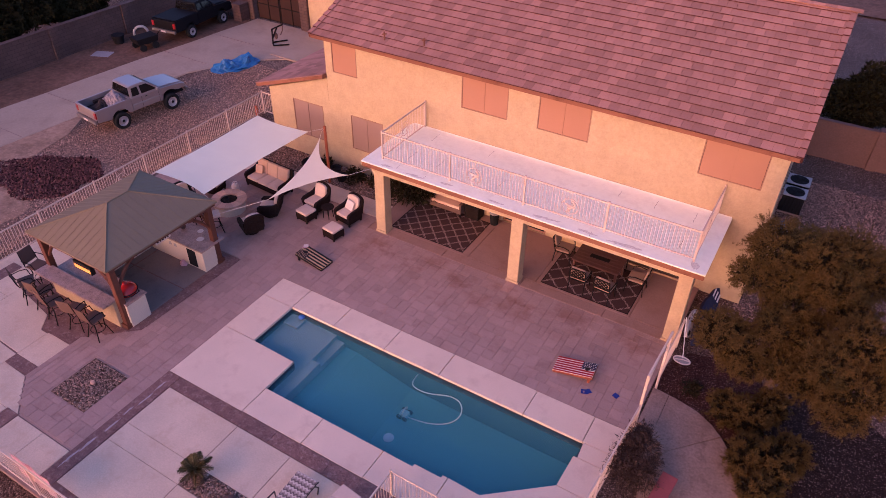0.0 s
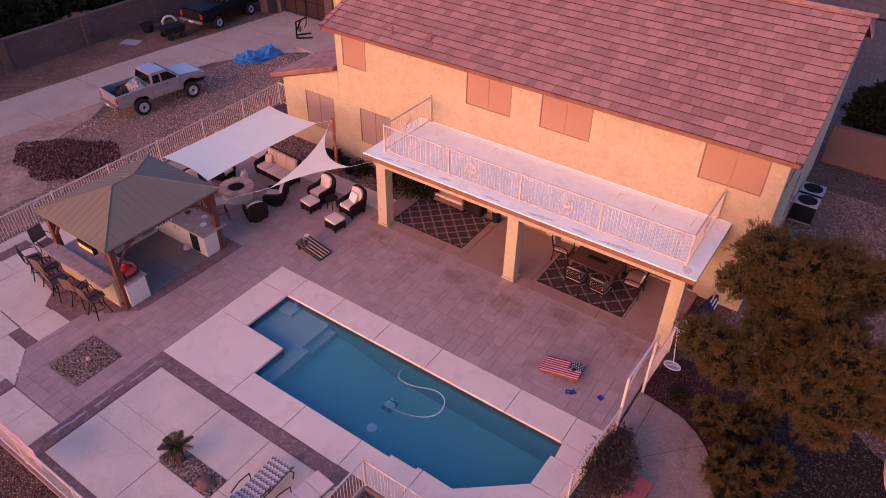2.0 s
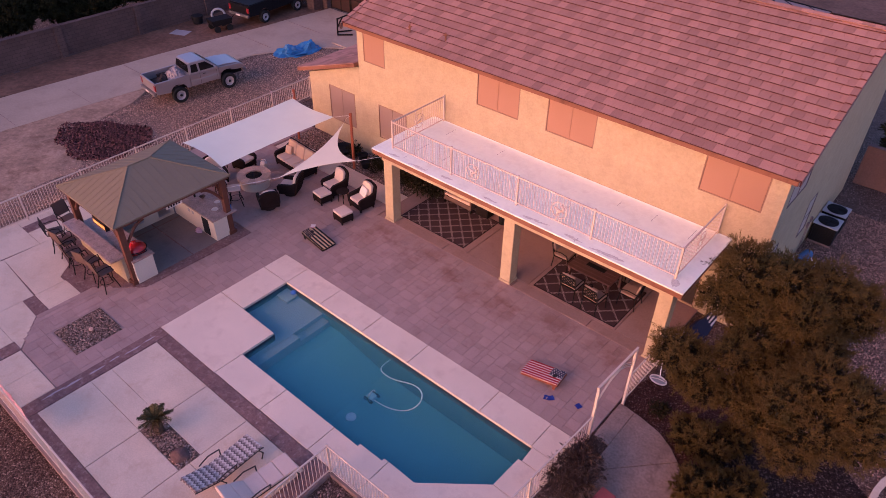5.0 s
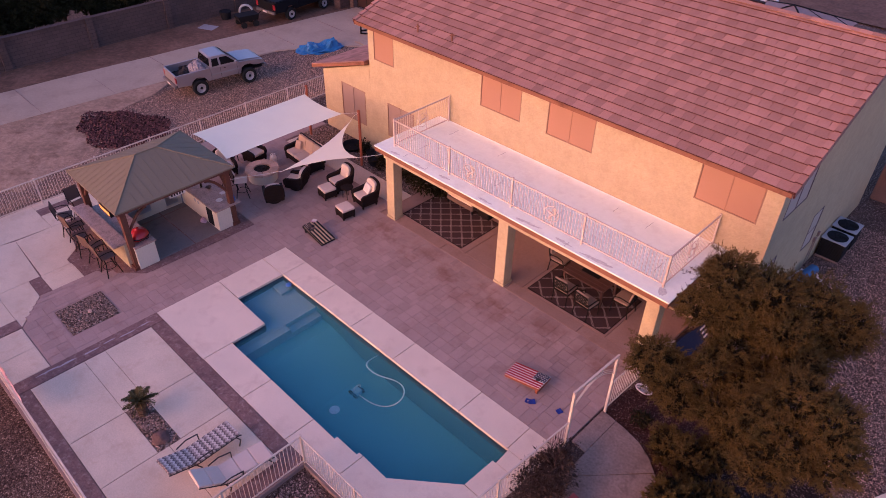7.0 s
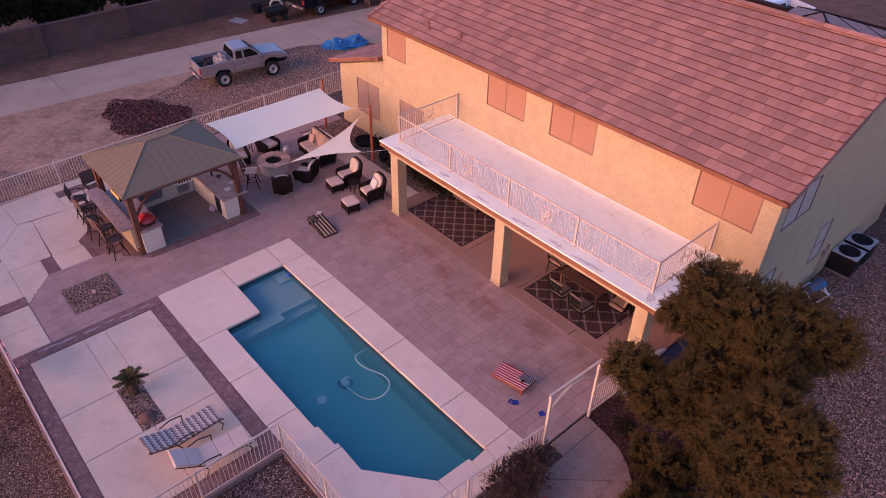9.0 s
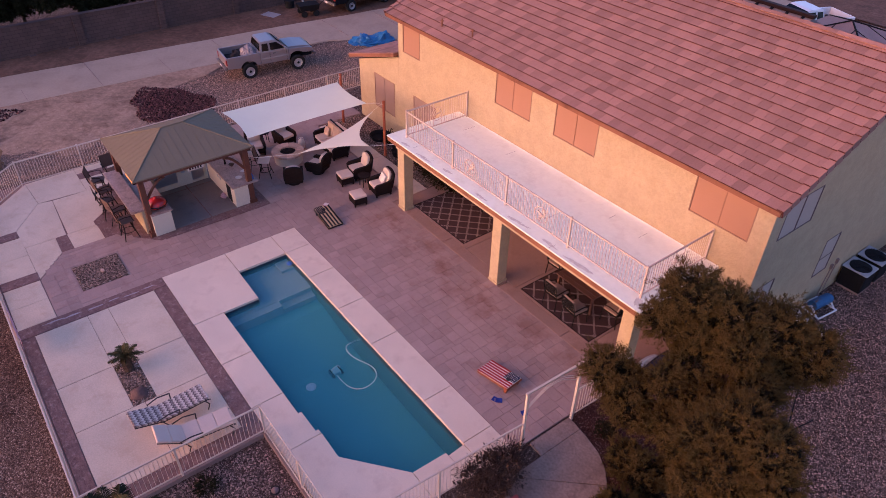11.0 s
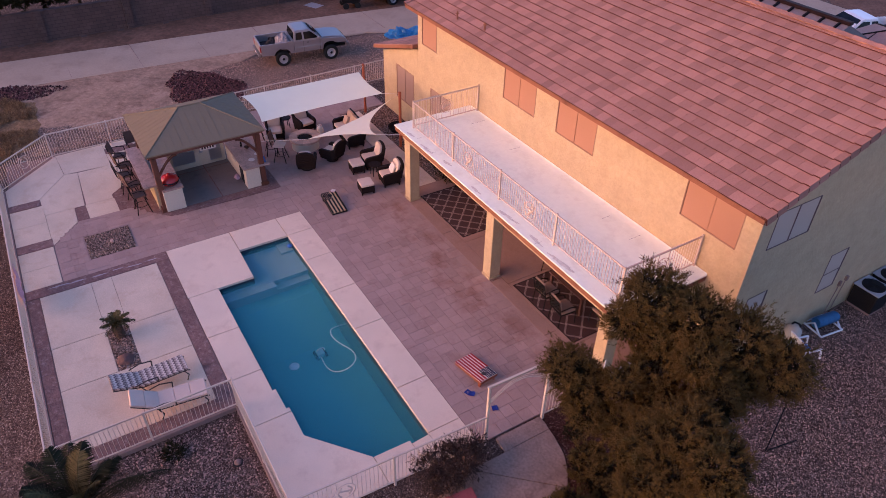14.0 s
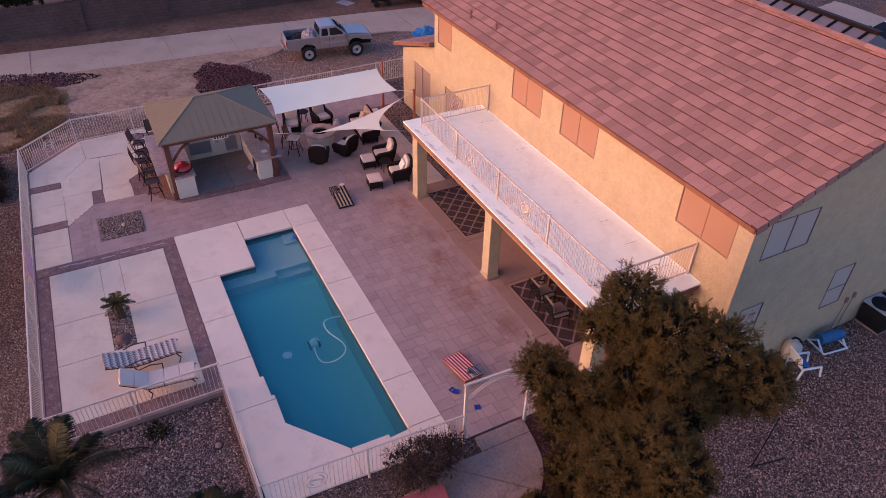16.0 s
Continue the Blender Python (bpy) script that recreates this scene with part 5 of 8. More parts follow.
def bar_stool(m, label, group, sling=True):
    s = thing("bar_stool", m @ Matrix.Scale(1.05, 4), label, "bar stool", group)
    for x, y in ((-0.2, -0.2), (0.2, -0.2), (-0.2, 0.2), (0.2, 0.2)):
        b = B()
        path_rod(b, [Vector((x * 1.25, y * 1.25, 0)), Vector((x * 0.75, y * 0.75, 0.45)), Vector((x * 0.85, y * 0.85, 0.7))], 0.017, 6)
        part("leg", b, IRON, s)
    b = B()
    path_rod(b, [Vector((0.21 * math.cos(t), 0.21 * math.sin(t), 0.28)) for t in np.linspace(0, 2 * math.pi, 13)], 0.011, 6)
    part("foot_ring", b, IRON, s)
    b = B()
    box(b, -0.24, 0.24, -0.23, 0.23, 0.7, 0.75, 0.02)
    part("seat", b, BROWN_MESH if sling else CUSHION, s)
    for x in (-0.24, 0.24):
        b = B()
        path_rod(b, [Vector((x, 0.24, 0.72)), Vector((x, 0.3, 0.95)), Vector((x * 0.95, 0.36, 1.28))], 0.014, 6)
        part("back_post", b, IRON, s)
        if sling:
            b = B()
            path_rod(b, [Vector((x * 1.1, 0.3, 0.95)), Vector((x * 1.15, 0.05, 0.98)), Vector((x * 1.15, -0.14, 0.95)), Vector((x * 1.05, -0.18, 0.74))], 0.015, 6)
            part("arm", b, IRON, s)
    b = B()
    box(b, -0.23, 0.23, -0.012, 0.012, 0, 0.5, 0.008)
    bmesh.ops.transform(b, matrix=Matrix.Translation((0, 0.28, 0.79)) @ Matrix.Rotation(radians(-9), 4, "X"), verts=b.verts)
    part("backrest", b, BROWN_MESH, s)
    return s


# facing +y needs the back at -y, so the stool is turned half round
st = bar_stool(pose(-6.35, -5.2, 0, 0, 0, 160), "high swivel bar stool with a brown sling seat", "bar stools")
for x, y, r in ((-6.8, -4.5, 98), (-5.5, -5.2, 190), (-4.74, -5.34, 176), (-3.85, -5.2, 196), (-3.0, -5.17, 182)):
    copy_thing(st, pose(x, y, 0, 0, 0, r))
st2 = bar_stool(pose(-4.78, 0.66, 0, 0, 0, 168), "tall dark wicker stool with a cream seat", "counter stools", False)
copy_thing(st2, pose(-4.0, 0.78, 0, 0, 0, 146))

# ---- shade sails and their posts ----
for i, (x, y, h) in enumerate(((-6.35, 5.95, 2.42), (-2.54, 5.82, 2.58))):
    p = thing("sail_post", Matrix.Translation((x, y, 0)), "red-brown steel post holding a shade sail", "post", "sail posts")
    b = B()
    rod(b, (0, 0, -0.1), (0, 0, h), 0.06, 14)
    part("tube", b, ORANGE_WOOD, p)
    b = B()
    lathe(b, [(0.066, 0), (0.066, 0.03), (0.02, 0.05)], 14, (0, 0, h))
    part("cap", b, ORANGE_WOOD, p)


def sail(name, corners, inward, sag, label, n=24):
    """A cloth stretched between its corners; inward: how far each edge curves in, as a part of the cloth."""
    s = thing(name, Matrix(), label, "shade sail")
    c = [Vector(v) for v in corners]
    b = B()
    grid = {}
    quad = len(c) == 4
    mid = sum(c, Vector()) / len(c)
    for i in range(n + 1):
        for j in range(n + 1):
            u, v = i / n, j / n
            if quad:
                p = (c[0] * (1 - u) + c[1] * u) * (1 - v) + (c[3] * (1 - u) + c[2] * u) * v
                e = inward[0] * (4 * u * (1 - u) * (1 - 2 * v) ** 2 + 4 * v * (1 - v) * (1 - 2 * u) ** 2)
                p = p + (mid - p) * e
                p.z -= sag * 16 * u * (1 - u) * v * (1 - v)
            else:
                p = c[0] * (1 - u) + (c[1] * (1 - v) + c[2] * v) * u
                w = (1 - u, u * (1 - v), u * v)
                for k in range(3):
                    w0, w1, w2 = w[k], w[(k + 1) % 3], w[(k + 2) % 3]
                    p = p + (c[(k + 2) % 3] - (c[k] + c[(k + 1) % 3]) / 2) * (inward[k] * 4 * w0 * w1 * (1 - w2))
            p.z += 0.012 * noise.noise((p.x * 1.6, p.y * 1.6, 1.0))
            grid[i, j] = b.verts.new(p)
    for i in range(n):
        for j in range(n):
            b.faces.new((grid[i, j], grid[i + 1, j], grid[i + 1, j + 1], grid[i, j + 1]))
    if not quad:
        bmesh.ops.remove_doubles(b, verts=b.verts, dist=1e-5)
    bmesh.ops.recalc_face_normals(b, faces=b.faces)
    bmesh.ops.solidify(b, geom=b.faces[:], thickness=0.006)
    bmesh.ops.recalc_face_normals(b, faces=b.faces)
    part("cloth", b, SAIL if quad else SAIL_TAN, s)
    return s


s1 = sail("shade_sail", [(-5.63, -0.04, 2.5), (-3.15, -0.06, 2.42), (-2.8, 5.16, 2.6), (-5.85, 5.5, 2.34)], (0.055,), 0.05, "large cream rectangular shade sail stretched over the fire pit seats")
s2 = sail("shade_sail", [(-2.52, 5.62, 2.5), (0.78, 3.05, 2.87), (-1.25, 1.05, 2.25)], (0.2, 0.06, 0.15), 0.0, "small tan triangular shade sail")
for ob, a, d in ((s1, (-2.8, 5.16, 2.6), (-2.56, 5.8, 2.52)), (s1, (-5.85, 5.5, 2.34), (-6.33, 5.9, 2.36)), (s1, (-3.15, -0.06, 2.42), (-2.84, 0.0, 2.2)),
                 (s1, (-5.63, -0.04, 2.5), (-5.7, -0.3, 2.2)), (s2, (-2.52, 5.62, 2.5), (-2.54, 5.8, 2.5)), (s2, (0.78, 3.05, 2.87), (1.3, 4.0, 2.88)), (s2, (-1.25, 1.05, 2.25), (-2.6, -0.38, 1.9))):
    b = B()
    rod(b, a, d, 0.008, 5)
    part("tie_rope", b, WHITE, ob)


# ---- fire pit and lounge seats ----
def fire_pit():
    f = thing("fire_pit", Matrix.Translation((-4.62, 2.15, 0)), "round stucco fire pit with a tan stone rim and black lava", "fire pit")
    b = B()
    lathe(b, [(0.6, 0.0), (0.6, 0.405)], 36)
    part("drum", b, STUCCO_PALE, f, "cream stucco drum")
    for i in range(12):
        a0, a1 = 2 * math.pi * i / 12 + 0.012, 2 * math.pi * (i + 1) / 12 - 0.012
        poly = [(0.69 * math.cos(t), 0.69 * math.sin(t)) for t in np.linspace(a0, a1, 5)] + [(0.34 * math.cos(t), 0.34 * math.sin(t)) for t in np.linspace(a1, a0, 5)]
        b = B()
        prism(b, poly, 0.405, 0.5)
        part("rim_stone", b, STONE_TAN, f)
    b = B()
    lathe(b, [(0.335, 0.4), (0.335, 0.43)], 28)
    part("fire_bed", b, BLACK, f)
    b = B()
    rng2 = random.Random(3)
    for i in range(60):
        a, r = rng2.uniform(0, 6.28), 0.3 * math.sqrt(rng2.random())
        bmesh.ops.create_icosphere(b, subdivisions=1, radius=rng2.uniform(0.025, 0.05), matrix=Matrix.Translation((r * math.cos(a), r * math.sin(a), 0.445)))
    tagged(part("lava_stones", b, JUNK, f), kind="stuff")


fire_pit()


def cushion(b, x0, x1, y0, y1, z0, z1, turn=None, bev=0.05):
    box(b, x0, x1, y0, y1, z0, z1, min(bev, (z1 - z0) * 0.45), turn)
    return b


def arched(h, shoulder, top, n=9):
    """Outline in x and z of a back with an arched top edge."""
    return [(-h, 0.0), (h, 0.0)] + [(h * math.cos(t), shoulder + (top - shoulder) * math.sin(t) ** 0.8) for t in np.linspace(0.0, math.pi, n)]


def wicker_chair(m, label, group, w=0.72, seat_mat=None, back_mat=None, pillow=False, swivel=False):
    """A deep wicker armchair facing -y."""
    c = thing("wicker_armchair", m @ Matrix.Scale(1.0 if not swivel else 1.02, 4), label, "armchair", group)
    h = w / 2
    b = B()
    if swivel:
        lathe(b, [(0.26, 0.0), (0.24, 0.06), (0.3, 0.14)], 20)
        box(b, -h, h, -0.36, 0.36, 0.14, 0.34, 0.05)
    else:
        box(b, -h, h, -0.36, 0.36, 0.1, 0.32, 0.03)
    part("base", b, WICKER, c)
    if not swivel:
        for x in (-h + 0.05, h - 0.05):
            for y in (-0.31, 0.31):
                b = B()
                box(b, x - 0.03, x + 0.03, y - 0.03, y + 0.03, 0, 0.1)
                part("leg", b, WICKER, c)
    for s in (-1, 1):
        b = B()
        side_prism(b, [(-0.38, 0.3), (0.36, 0.3), (0.4, 0.72), (0.2, 0.62), (-0.3, 0.58), (-0.4, 0.5)], -0.055, 0.055, 0.025)
        bmesh.ops.transform(b, matrix=Matrix.Translation((s * (h - 0.03), 0, 0)) @ Matrix.Rotation(radians(90), 4, "Z"), verts=b.verts)
        part("arm", b, WICKER, c)
    b = B()
    side_prism(b, arched(h, 0.50, 0.72), -0.05, 0.05, 0.03)
    bmesh.ops.transform(b, matrix=Matrix.Translation((0, 0.36, 0.3)) @ Matrix.Rotation(radians(-12), 4, "X"), verts=b.verts)
    part("back_frame", b, WICKER, c)
    for k in range(5):
        b = B()
        z0 = 0.1 + 0.11 * k
        box(b, -h * 0.86, h * 0.86, 0.05, 0.065, z0, z0 + 0.05, 0.006)
        bmesh.ops.transform(b, matrix=Matrix.Translation((0, 0.36, 0.3)) @ Matrix.Rotation(radians(-12), 4, "X"), verts=b.verts)
        part("woven_band", b, WICKER, c)
    b = B()
    cushion(b, -h + 0.09, h - 0.09, -0.36, 0.26, 0.335, 0.47)
    part("seat_cushion", b, seat_mat or CUSHION, c, "cream seat cushion")
    b = B()
    side_prism(b, arched(h - 0.1, 0.42, 0.56), -0.06, 0.06, 0.045)
    bmesh.ops.transform(b, matrix=Matrix.Translation((0, 0.25, 0.45)) @ Matrix.Rotation(radians(-14), 4, "X"), verts=b.verts)
    part("back_cushion", b, back_mat or CUSHION, c)
    if pillow:
        b = B()
        cushion(b, -0.2, 0.2, -0.05, 0.05, 0.0, 0.38)
        bmesh.ops.transform(b, matrix=Matrix.Translation((-0.05, 0.08, 0.46)) @ Matrix.Rotation(radians(-24), 4, "X") @ Matrix.Rotation(radians(7), 4, "Y"), verts=b.verts)
        part("pillow", b, WHITE, c, "white throw pillow with grey writing")
    return c


def ottoman(m, label, group):
    o = thing("ottoman", m @ Matrix.Scale(1.03, 4), label, "ottoman", group)
    b = B()
    box(b, -0.29, 0.29, -0.27, 0.27, 0.08, 0.34, 0.02)
    part("base", b, WICKER, o)
    for x in (-0.25, 0.25):
        for y in (-0.23, 0.23):
            b = B()
            box(b, x - 0.025, x + 0.025, y - 0.025, y + 0.025, 0, 0.08)
            part("leg", b, WICKER, o)
    b = B()
    cushion(b, -0.29, 0.29, -0.27, 0.27, 0.345, 0.45)
    part("cushion", b, CUSHION, o)
    return o


wicker_chair(pose(-1.75, 3.98, 0, 0, 0, -8), "dark wicker armchair with cream cushions beside the side table", "lounge armchairs", 0.78, None, None)
wicker_chair(pose(-0.17, 4.0, 0, 0, 0, -8), "dark wicker armchair with cream cushions and a white pillow", "lounge armchairs", 0.78, None, None, True)
o1 = ottoman(pose(-1.62, 3.22, 0, 0, 0, -8), "dark wicker ottoman with a cream cushion", "ottomans")
copy_thing(o1, pose(-0.02, 2.86, 0, 0, 0, -8))
wicker_chair(pose(-2.86, 1.5, 0, 0, 0, -116), "dark wicker swivel armchair turned to the fire pit", "fire pit chairs", 0.74, swivel=True)
wicker_chair(pose(-3.02, 2.72, 0, 0, 0, -62), "dark wicker swivel armchair with a cream seat", "fire pit chairs", 0.74, swivel=True)
wicker_chair(pose(-6.05, 1.3, 0, 0, 0, 75), "dark wicker armchair with cream cushions by the fence", "fire pit chairs", 0.76)
wicker_chair(pose(-6.15, 2.75, 0, 0, 0, 100), "dark wicker armchair with cream cushions under the sail", "fire pit chairs", 0.76)


def sofa(m):
    c = thing("wicker_sofa", m, "dark wicker three-seat sofa with peach back cushions", "sofa")
    b = B()
    box(b, -1.0, 1.0, -0.38, 0.38, 0.1, 0.33, 0.03)
    part("base", b, WICKER, c)
    for x in (-0.94, 0.94):
        for y in (-0.33, 0.33):
            b = B()
            box(b, x - 0.03, x + 0.03, y - 0.03, y + 0.03, 0, 0.1)
            part("leg", b, WICKER, c)
    for s in (-1, 1):
        b = B()
        side_prism(b, [(-0.38, 0.3), (0.36, 0.3), (0.4, 0.75), (0.2, 0.64), (-0.3, 0.6), (-0.4, 0.5)], -0.06, 0.06, 0.025)
        bmesh.ops.transform(b, matrix=Matrix.Translation((s * 0.97, 0, 0)) @ Matrix.Rotation(radians(90), 4, "Z"), verts=b.verts)
        part("arm", b, WICKER, c)
    b = B()
    box(b, -1.0, 1.0, -0.05, 0.05, 0, 0.68, 0.045)
    bmesh.ops.transform(b, matrix=Matrix.Translation((0, 0.38, 0.3)) @ Matrix.Rotation(radians(-12), 4, "X"), verts=b.verts)
    part("back_frame", b, WICKER, c)
    for i in range(3):
        x = -0.58 + 0.58 * i
        b = B()
        cushion(b, x - 0.28, x + 0.28, -0.38, 0.28, 0.335, 0.47)
        part("seat_cushion", b, CUSHION, c)
        b = B()
        cushion(b, x - 0.28, x + 0.28, -0.07, 0.07, 0, 0.56)
        bmesh.ops.transform(b, matrix=Matrix.Translation((0, 0.27, 0.45)) @ Matrix.Rotation(radians(-14), 4, "X"), verts=b.verts)
        part("back_cushion", b, PEACH, c, "tufted peach cushion")
    b = B()
    cushion(b, -0.2, 0.2, -0.05, 0.05, 0, 0.36)
    bmesh.ops.transform(b, matrix=Matrix.Translation((-0.62, 0.08, 0.46)) @ Matrix.Rotation(radians(-24), 4, "X") @ Matrix.Rotation(radians(-8), 4, "Y"), verts=b.verts)
    part("pillow", b, PEACH, c)


sofa(pose(-4.35, 4.12, 0, 0, 0, -4))


def side_table(x, y, label, h=0.5, r=0.26):
    t = thing("side_table", Matrix.Translation((x, y, 0)), label, "side table")
    b = B()
    lathe(b, [(r - 0.01, h - 0.03), (r, h - 0.02), (r, h), (r - 0.02, h + 0.005)], 20)
    part("tabletop", b, WICKER, t)
    for i in range(4):
        a = math.pi / 4 + i * math.pi / 2
        b = B()
        rod(b, (r * 0.75 * math.cos(a), r * 0.75 * math.sin(a), 0), (r * 0.65 * math.cos(a), r * 0.65 * math.sin(a), h - 0.03), 0.018, 6)
        part("leg", b, IRON, t)
    return t


side_table(-0.98, 3.75, "small round dark side table between two armchairs")
side_table(-6.75, 2.05, "small round dark side table by the fence")
pt = thing("propane_tank", Matrix.Translation((-5.3, 3.15, 0)), "white propane gas cylinder by the fire pit", "gas cylinder")
b = B()
lathe(b, [(0.12, 0), (0.15, 0.04), (0.155, 0.1), (0.155, 0.3), (0.13, 0.38), (0.05, 0.42), (0.03, 0.46)], 20)
part("cylinder", b, WHITE, pt, smooth=True)
b = B()
path_rod(b, [Vector((0.1 * math.cos(t), 0.1 * math.sin(t), 0.46)) for t in np.linspace(0, 5.2, 12)], 0.014, 6)
part("collar", b, WHITE, pt)

# ---- covered patio ----
for x0, x1, y0, y1 in ((1.45, 4.62, 4.55, 6.75), (7.76, 10.92, 4.55, 6.8)):
    weave = RUG if x0 < 5 else RUG_LARGE
    r = thing("outdoor_rug", Matrix(), "dark brown outdoor rug with a pale lattice pattern", "rug", "patio rugs")
    b = B()
    box(b, x0, x1, y0, y1, 0.0105, 0.02)
    part("woven_mat", b, weave, r)
    for q in ((x0, x1, y0, y0 + 0.03), (x0, x1, y1 - 0.03, y1), (x0, x0 + 0.03, y0 + 0.03, y1 - 0.03), (x1 - 0.03, x1, y0 + 0.03, y1 - 0.03)):
        b = B()
        box(b, *q, 0.02, 0.023)
        part("hem", b, WICKER, r)


def dining_table():
    t = thing("dining_table", Matrix.Translation((9.3, 5.98, 0.02)), "brown slatted dining table with a fire tray in the middle", "table")
    for i in range(6):
        b = B()
        y0 = -0.54 + i * 0.18
        box(b, -0.84, 0.84, y0 + 0.004, y0 + 0.176, 0.7, 0.74, 0.006)
        part("top_board", b, TABLE_WOOD, t)
    b = B()
    box(b, -0.35, 0.35, -0.1, 0.1, 0.74, 0.755, 0.005)
    part("fire_tray", b, BLACK, t)
    for x in (-0.75, 0.75):
        for y in (-0.45, 0.45):
            b = B()
            box(b, x - 0.04, x + 0.04, y - 0.04, y + 0.04, 0, 0.7)
            part("leg", b, TABLE_WOOD, t)
    b = B()
    box(b, -0.75, 0.75, -0.45, 0.45, 0.6, 0.7)
    part("apron", b, TABLE_WOOD, t)


dining_table()


def dining_chair(m, label, group):
    """A cast metal armchair with a lattice back, facing -y."""
    c = thing("dining_chair", m @ Matrix.Scale(1.14, 4), label, "chair", group)
    for x in (-0.25, 0.25):
        for y, lean in ((-0.24, -0.03), (0.24, 0.05)):
            b = B()
            rod(b, (x, y + lean, 0), (x * 0.95, y, 0.43), 0.016, 6)
            part("leg", b, IRON, c)
        b = B()
        path_rod(b, [Vector((x, 0.24, 0.43)), Vector((x, 0.3, 0.65)), Vector((x * 0.95, 0.36, 0.92))], 0.016, 6)
        part("back_post", b, IRON, c)
        b = B()
        path_rod(b, [Vector((x * 1.1, 0.29, 0.64)), Vector((x * 1.15, -0.02, 0.68)), Vector((x * 1.1, -0.2, 0.62)), Vector((x, -0.24, 0.43))], 0.016, 6)
        part("arm", b, IRON, c)
    b = B()
    box(b, -0.26, 0.26, -0.26, 0.26, 0.42, 0.45, 0.01)
    part("seat", b, IRON, c)
    b = B()
    cushion(b, -0.25, 0.25, -0.25, 0.23, 0.452, 0.52)
    part("seat_cushion", b, TAN_PAD, c, "tan seat pad")
    b = B()
    cushion(b, -0.22, 0.22, -0.075, -0.02, 0.03, 0.40)
    bmesh.ops.transform(b, matrix=Matrix.Translation((0, 0.27, 0.55)) @ Matrix.Rotation(radians(-13), 4, "X"), verts=b.verts)
    part("back_pad", b, TAN_PAD, c, "tan back pad")
    b = B()
    tilt = Matrix.Translation((0, 0.27, 0.55)) @ Matrix.Rotation(radians(-13), 4, "X")
    for zz in (0.0, 0.38):
        rod(b, (-0.25, 0, zz), (0.25, 0, zz), 0.014, 6)
    for i in range(-3, 7):
        for s in (1, -1):
            x0 = -0.25 + i * 0.125
            pts = []
            for t in np.linspace(0, 1, 5):
                x = (x0 + 0.38 * t) * s
                if -0.25 <= x <= 0.25:
                    pts.append(Vector((x, 0, 0.38 * t)))
            if len(pts) > 1:
                rod(b, pts[0], pts[-1], 0.017, 5)
    bmesh.ops.transform(b, matrix=tilt, verts=b.verts)
    part("lattice_back", b, IRON, c)
    return c


dc = dining_chair(pose(9.0, 4.98, 0.02, 0, 0, 180), "black cast-metal dining chair with a lattice back", "dining chairs")
for x, y, r in ((9.92, 4.9, 175), (7.95, 6.15, 92), (10.7, 5.9, -88), (9.0, 7.0, 0), (9.8, 6.98, 4)):
    copy_thing(dc, pose(x, y, 0.02, 0, 0, r))


def patio_bench():
    c = thing("patio_bench", pose(2.75, 6.75, 0.02, 0, 0, 0), "tan cushioned bench with a red patterned pillow against the wall", "bench")
    b = B()
    box(b, -0.7, 0.7, -0.32, 0.3, 0.14, 0.34, 0.03)
    part("base", b, BROWN_MESH, c)
    b = B()
    cushion(b, -0.68, 0.68, -0.32, 0.22, 0.345, 0.47)
    part("seat_cushion", b, PEACH, c)
    b = B()
    box(b, -0.7, 0.7, 0.22, 0.32, 0.34, 0.85, 0.04)
    part("backrest", b, PEACH, c)
    for x in (-0.66, 0.66):
        b = B()
        box(b, x - 0.05, x + 0.05, -0.32, 0.3, 0.34, 0.6, 0.03)
        part("arm", b, BROWN_MESH, c)
        for y in (-0.28, 0.26):
            b = B()
            box(b, x - 0.03, x + 0.03, y - 0.03, y + 0.03, 0, 0.14)
            part("leg", b, IRON, c)
    b = B()
    cushion(b, -0.2, 0.2, -0.05, 0.05, 0, 0.36)
    bmesh.ops.transform(b, matrix=Matrix.Translation((0.36, 0.08, 0.48)) @ Matrix.Rotation(radians(-24), 4, "X"), verts=b.verts)
    part("pillow", b, RED, c, "red patterned pillow")


patio_bench()
tc = thing("trash_bin", Matrix.Translation((4.75, 6.8, 0.02)), "black plastic waste bin by the wall", "bin")
b = B()
lathe(b, [(0.15, 0), (0.19, 0.5)], 18)
part("body", b, BLACK, tc)
b = B()
lathe(b, [(0.2, 0.5), (0.2, 0.55), (0.1, 0.58)], 18)
part("lid", b, GREY_PLASTIC, tc)
cab = thing("patio_cabinet", Matrix.Translation((3.85, 6.85, 0.02)), "dark cabinet against the patio wall", "cabinet")
b = B()
box(b, -0.3, 0.3, -0.25, 0.25, 0.0, 0.55, 0.02)
part("body", b, IRON, cab)
b = B()
box(b, -0.26, 0.26, -0.265, -0.25, 0.06, 0.5, 0.005)
part("door", b, WICKER, cab)


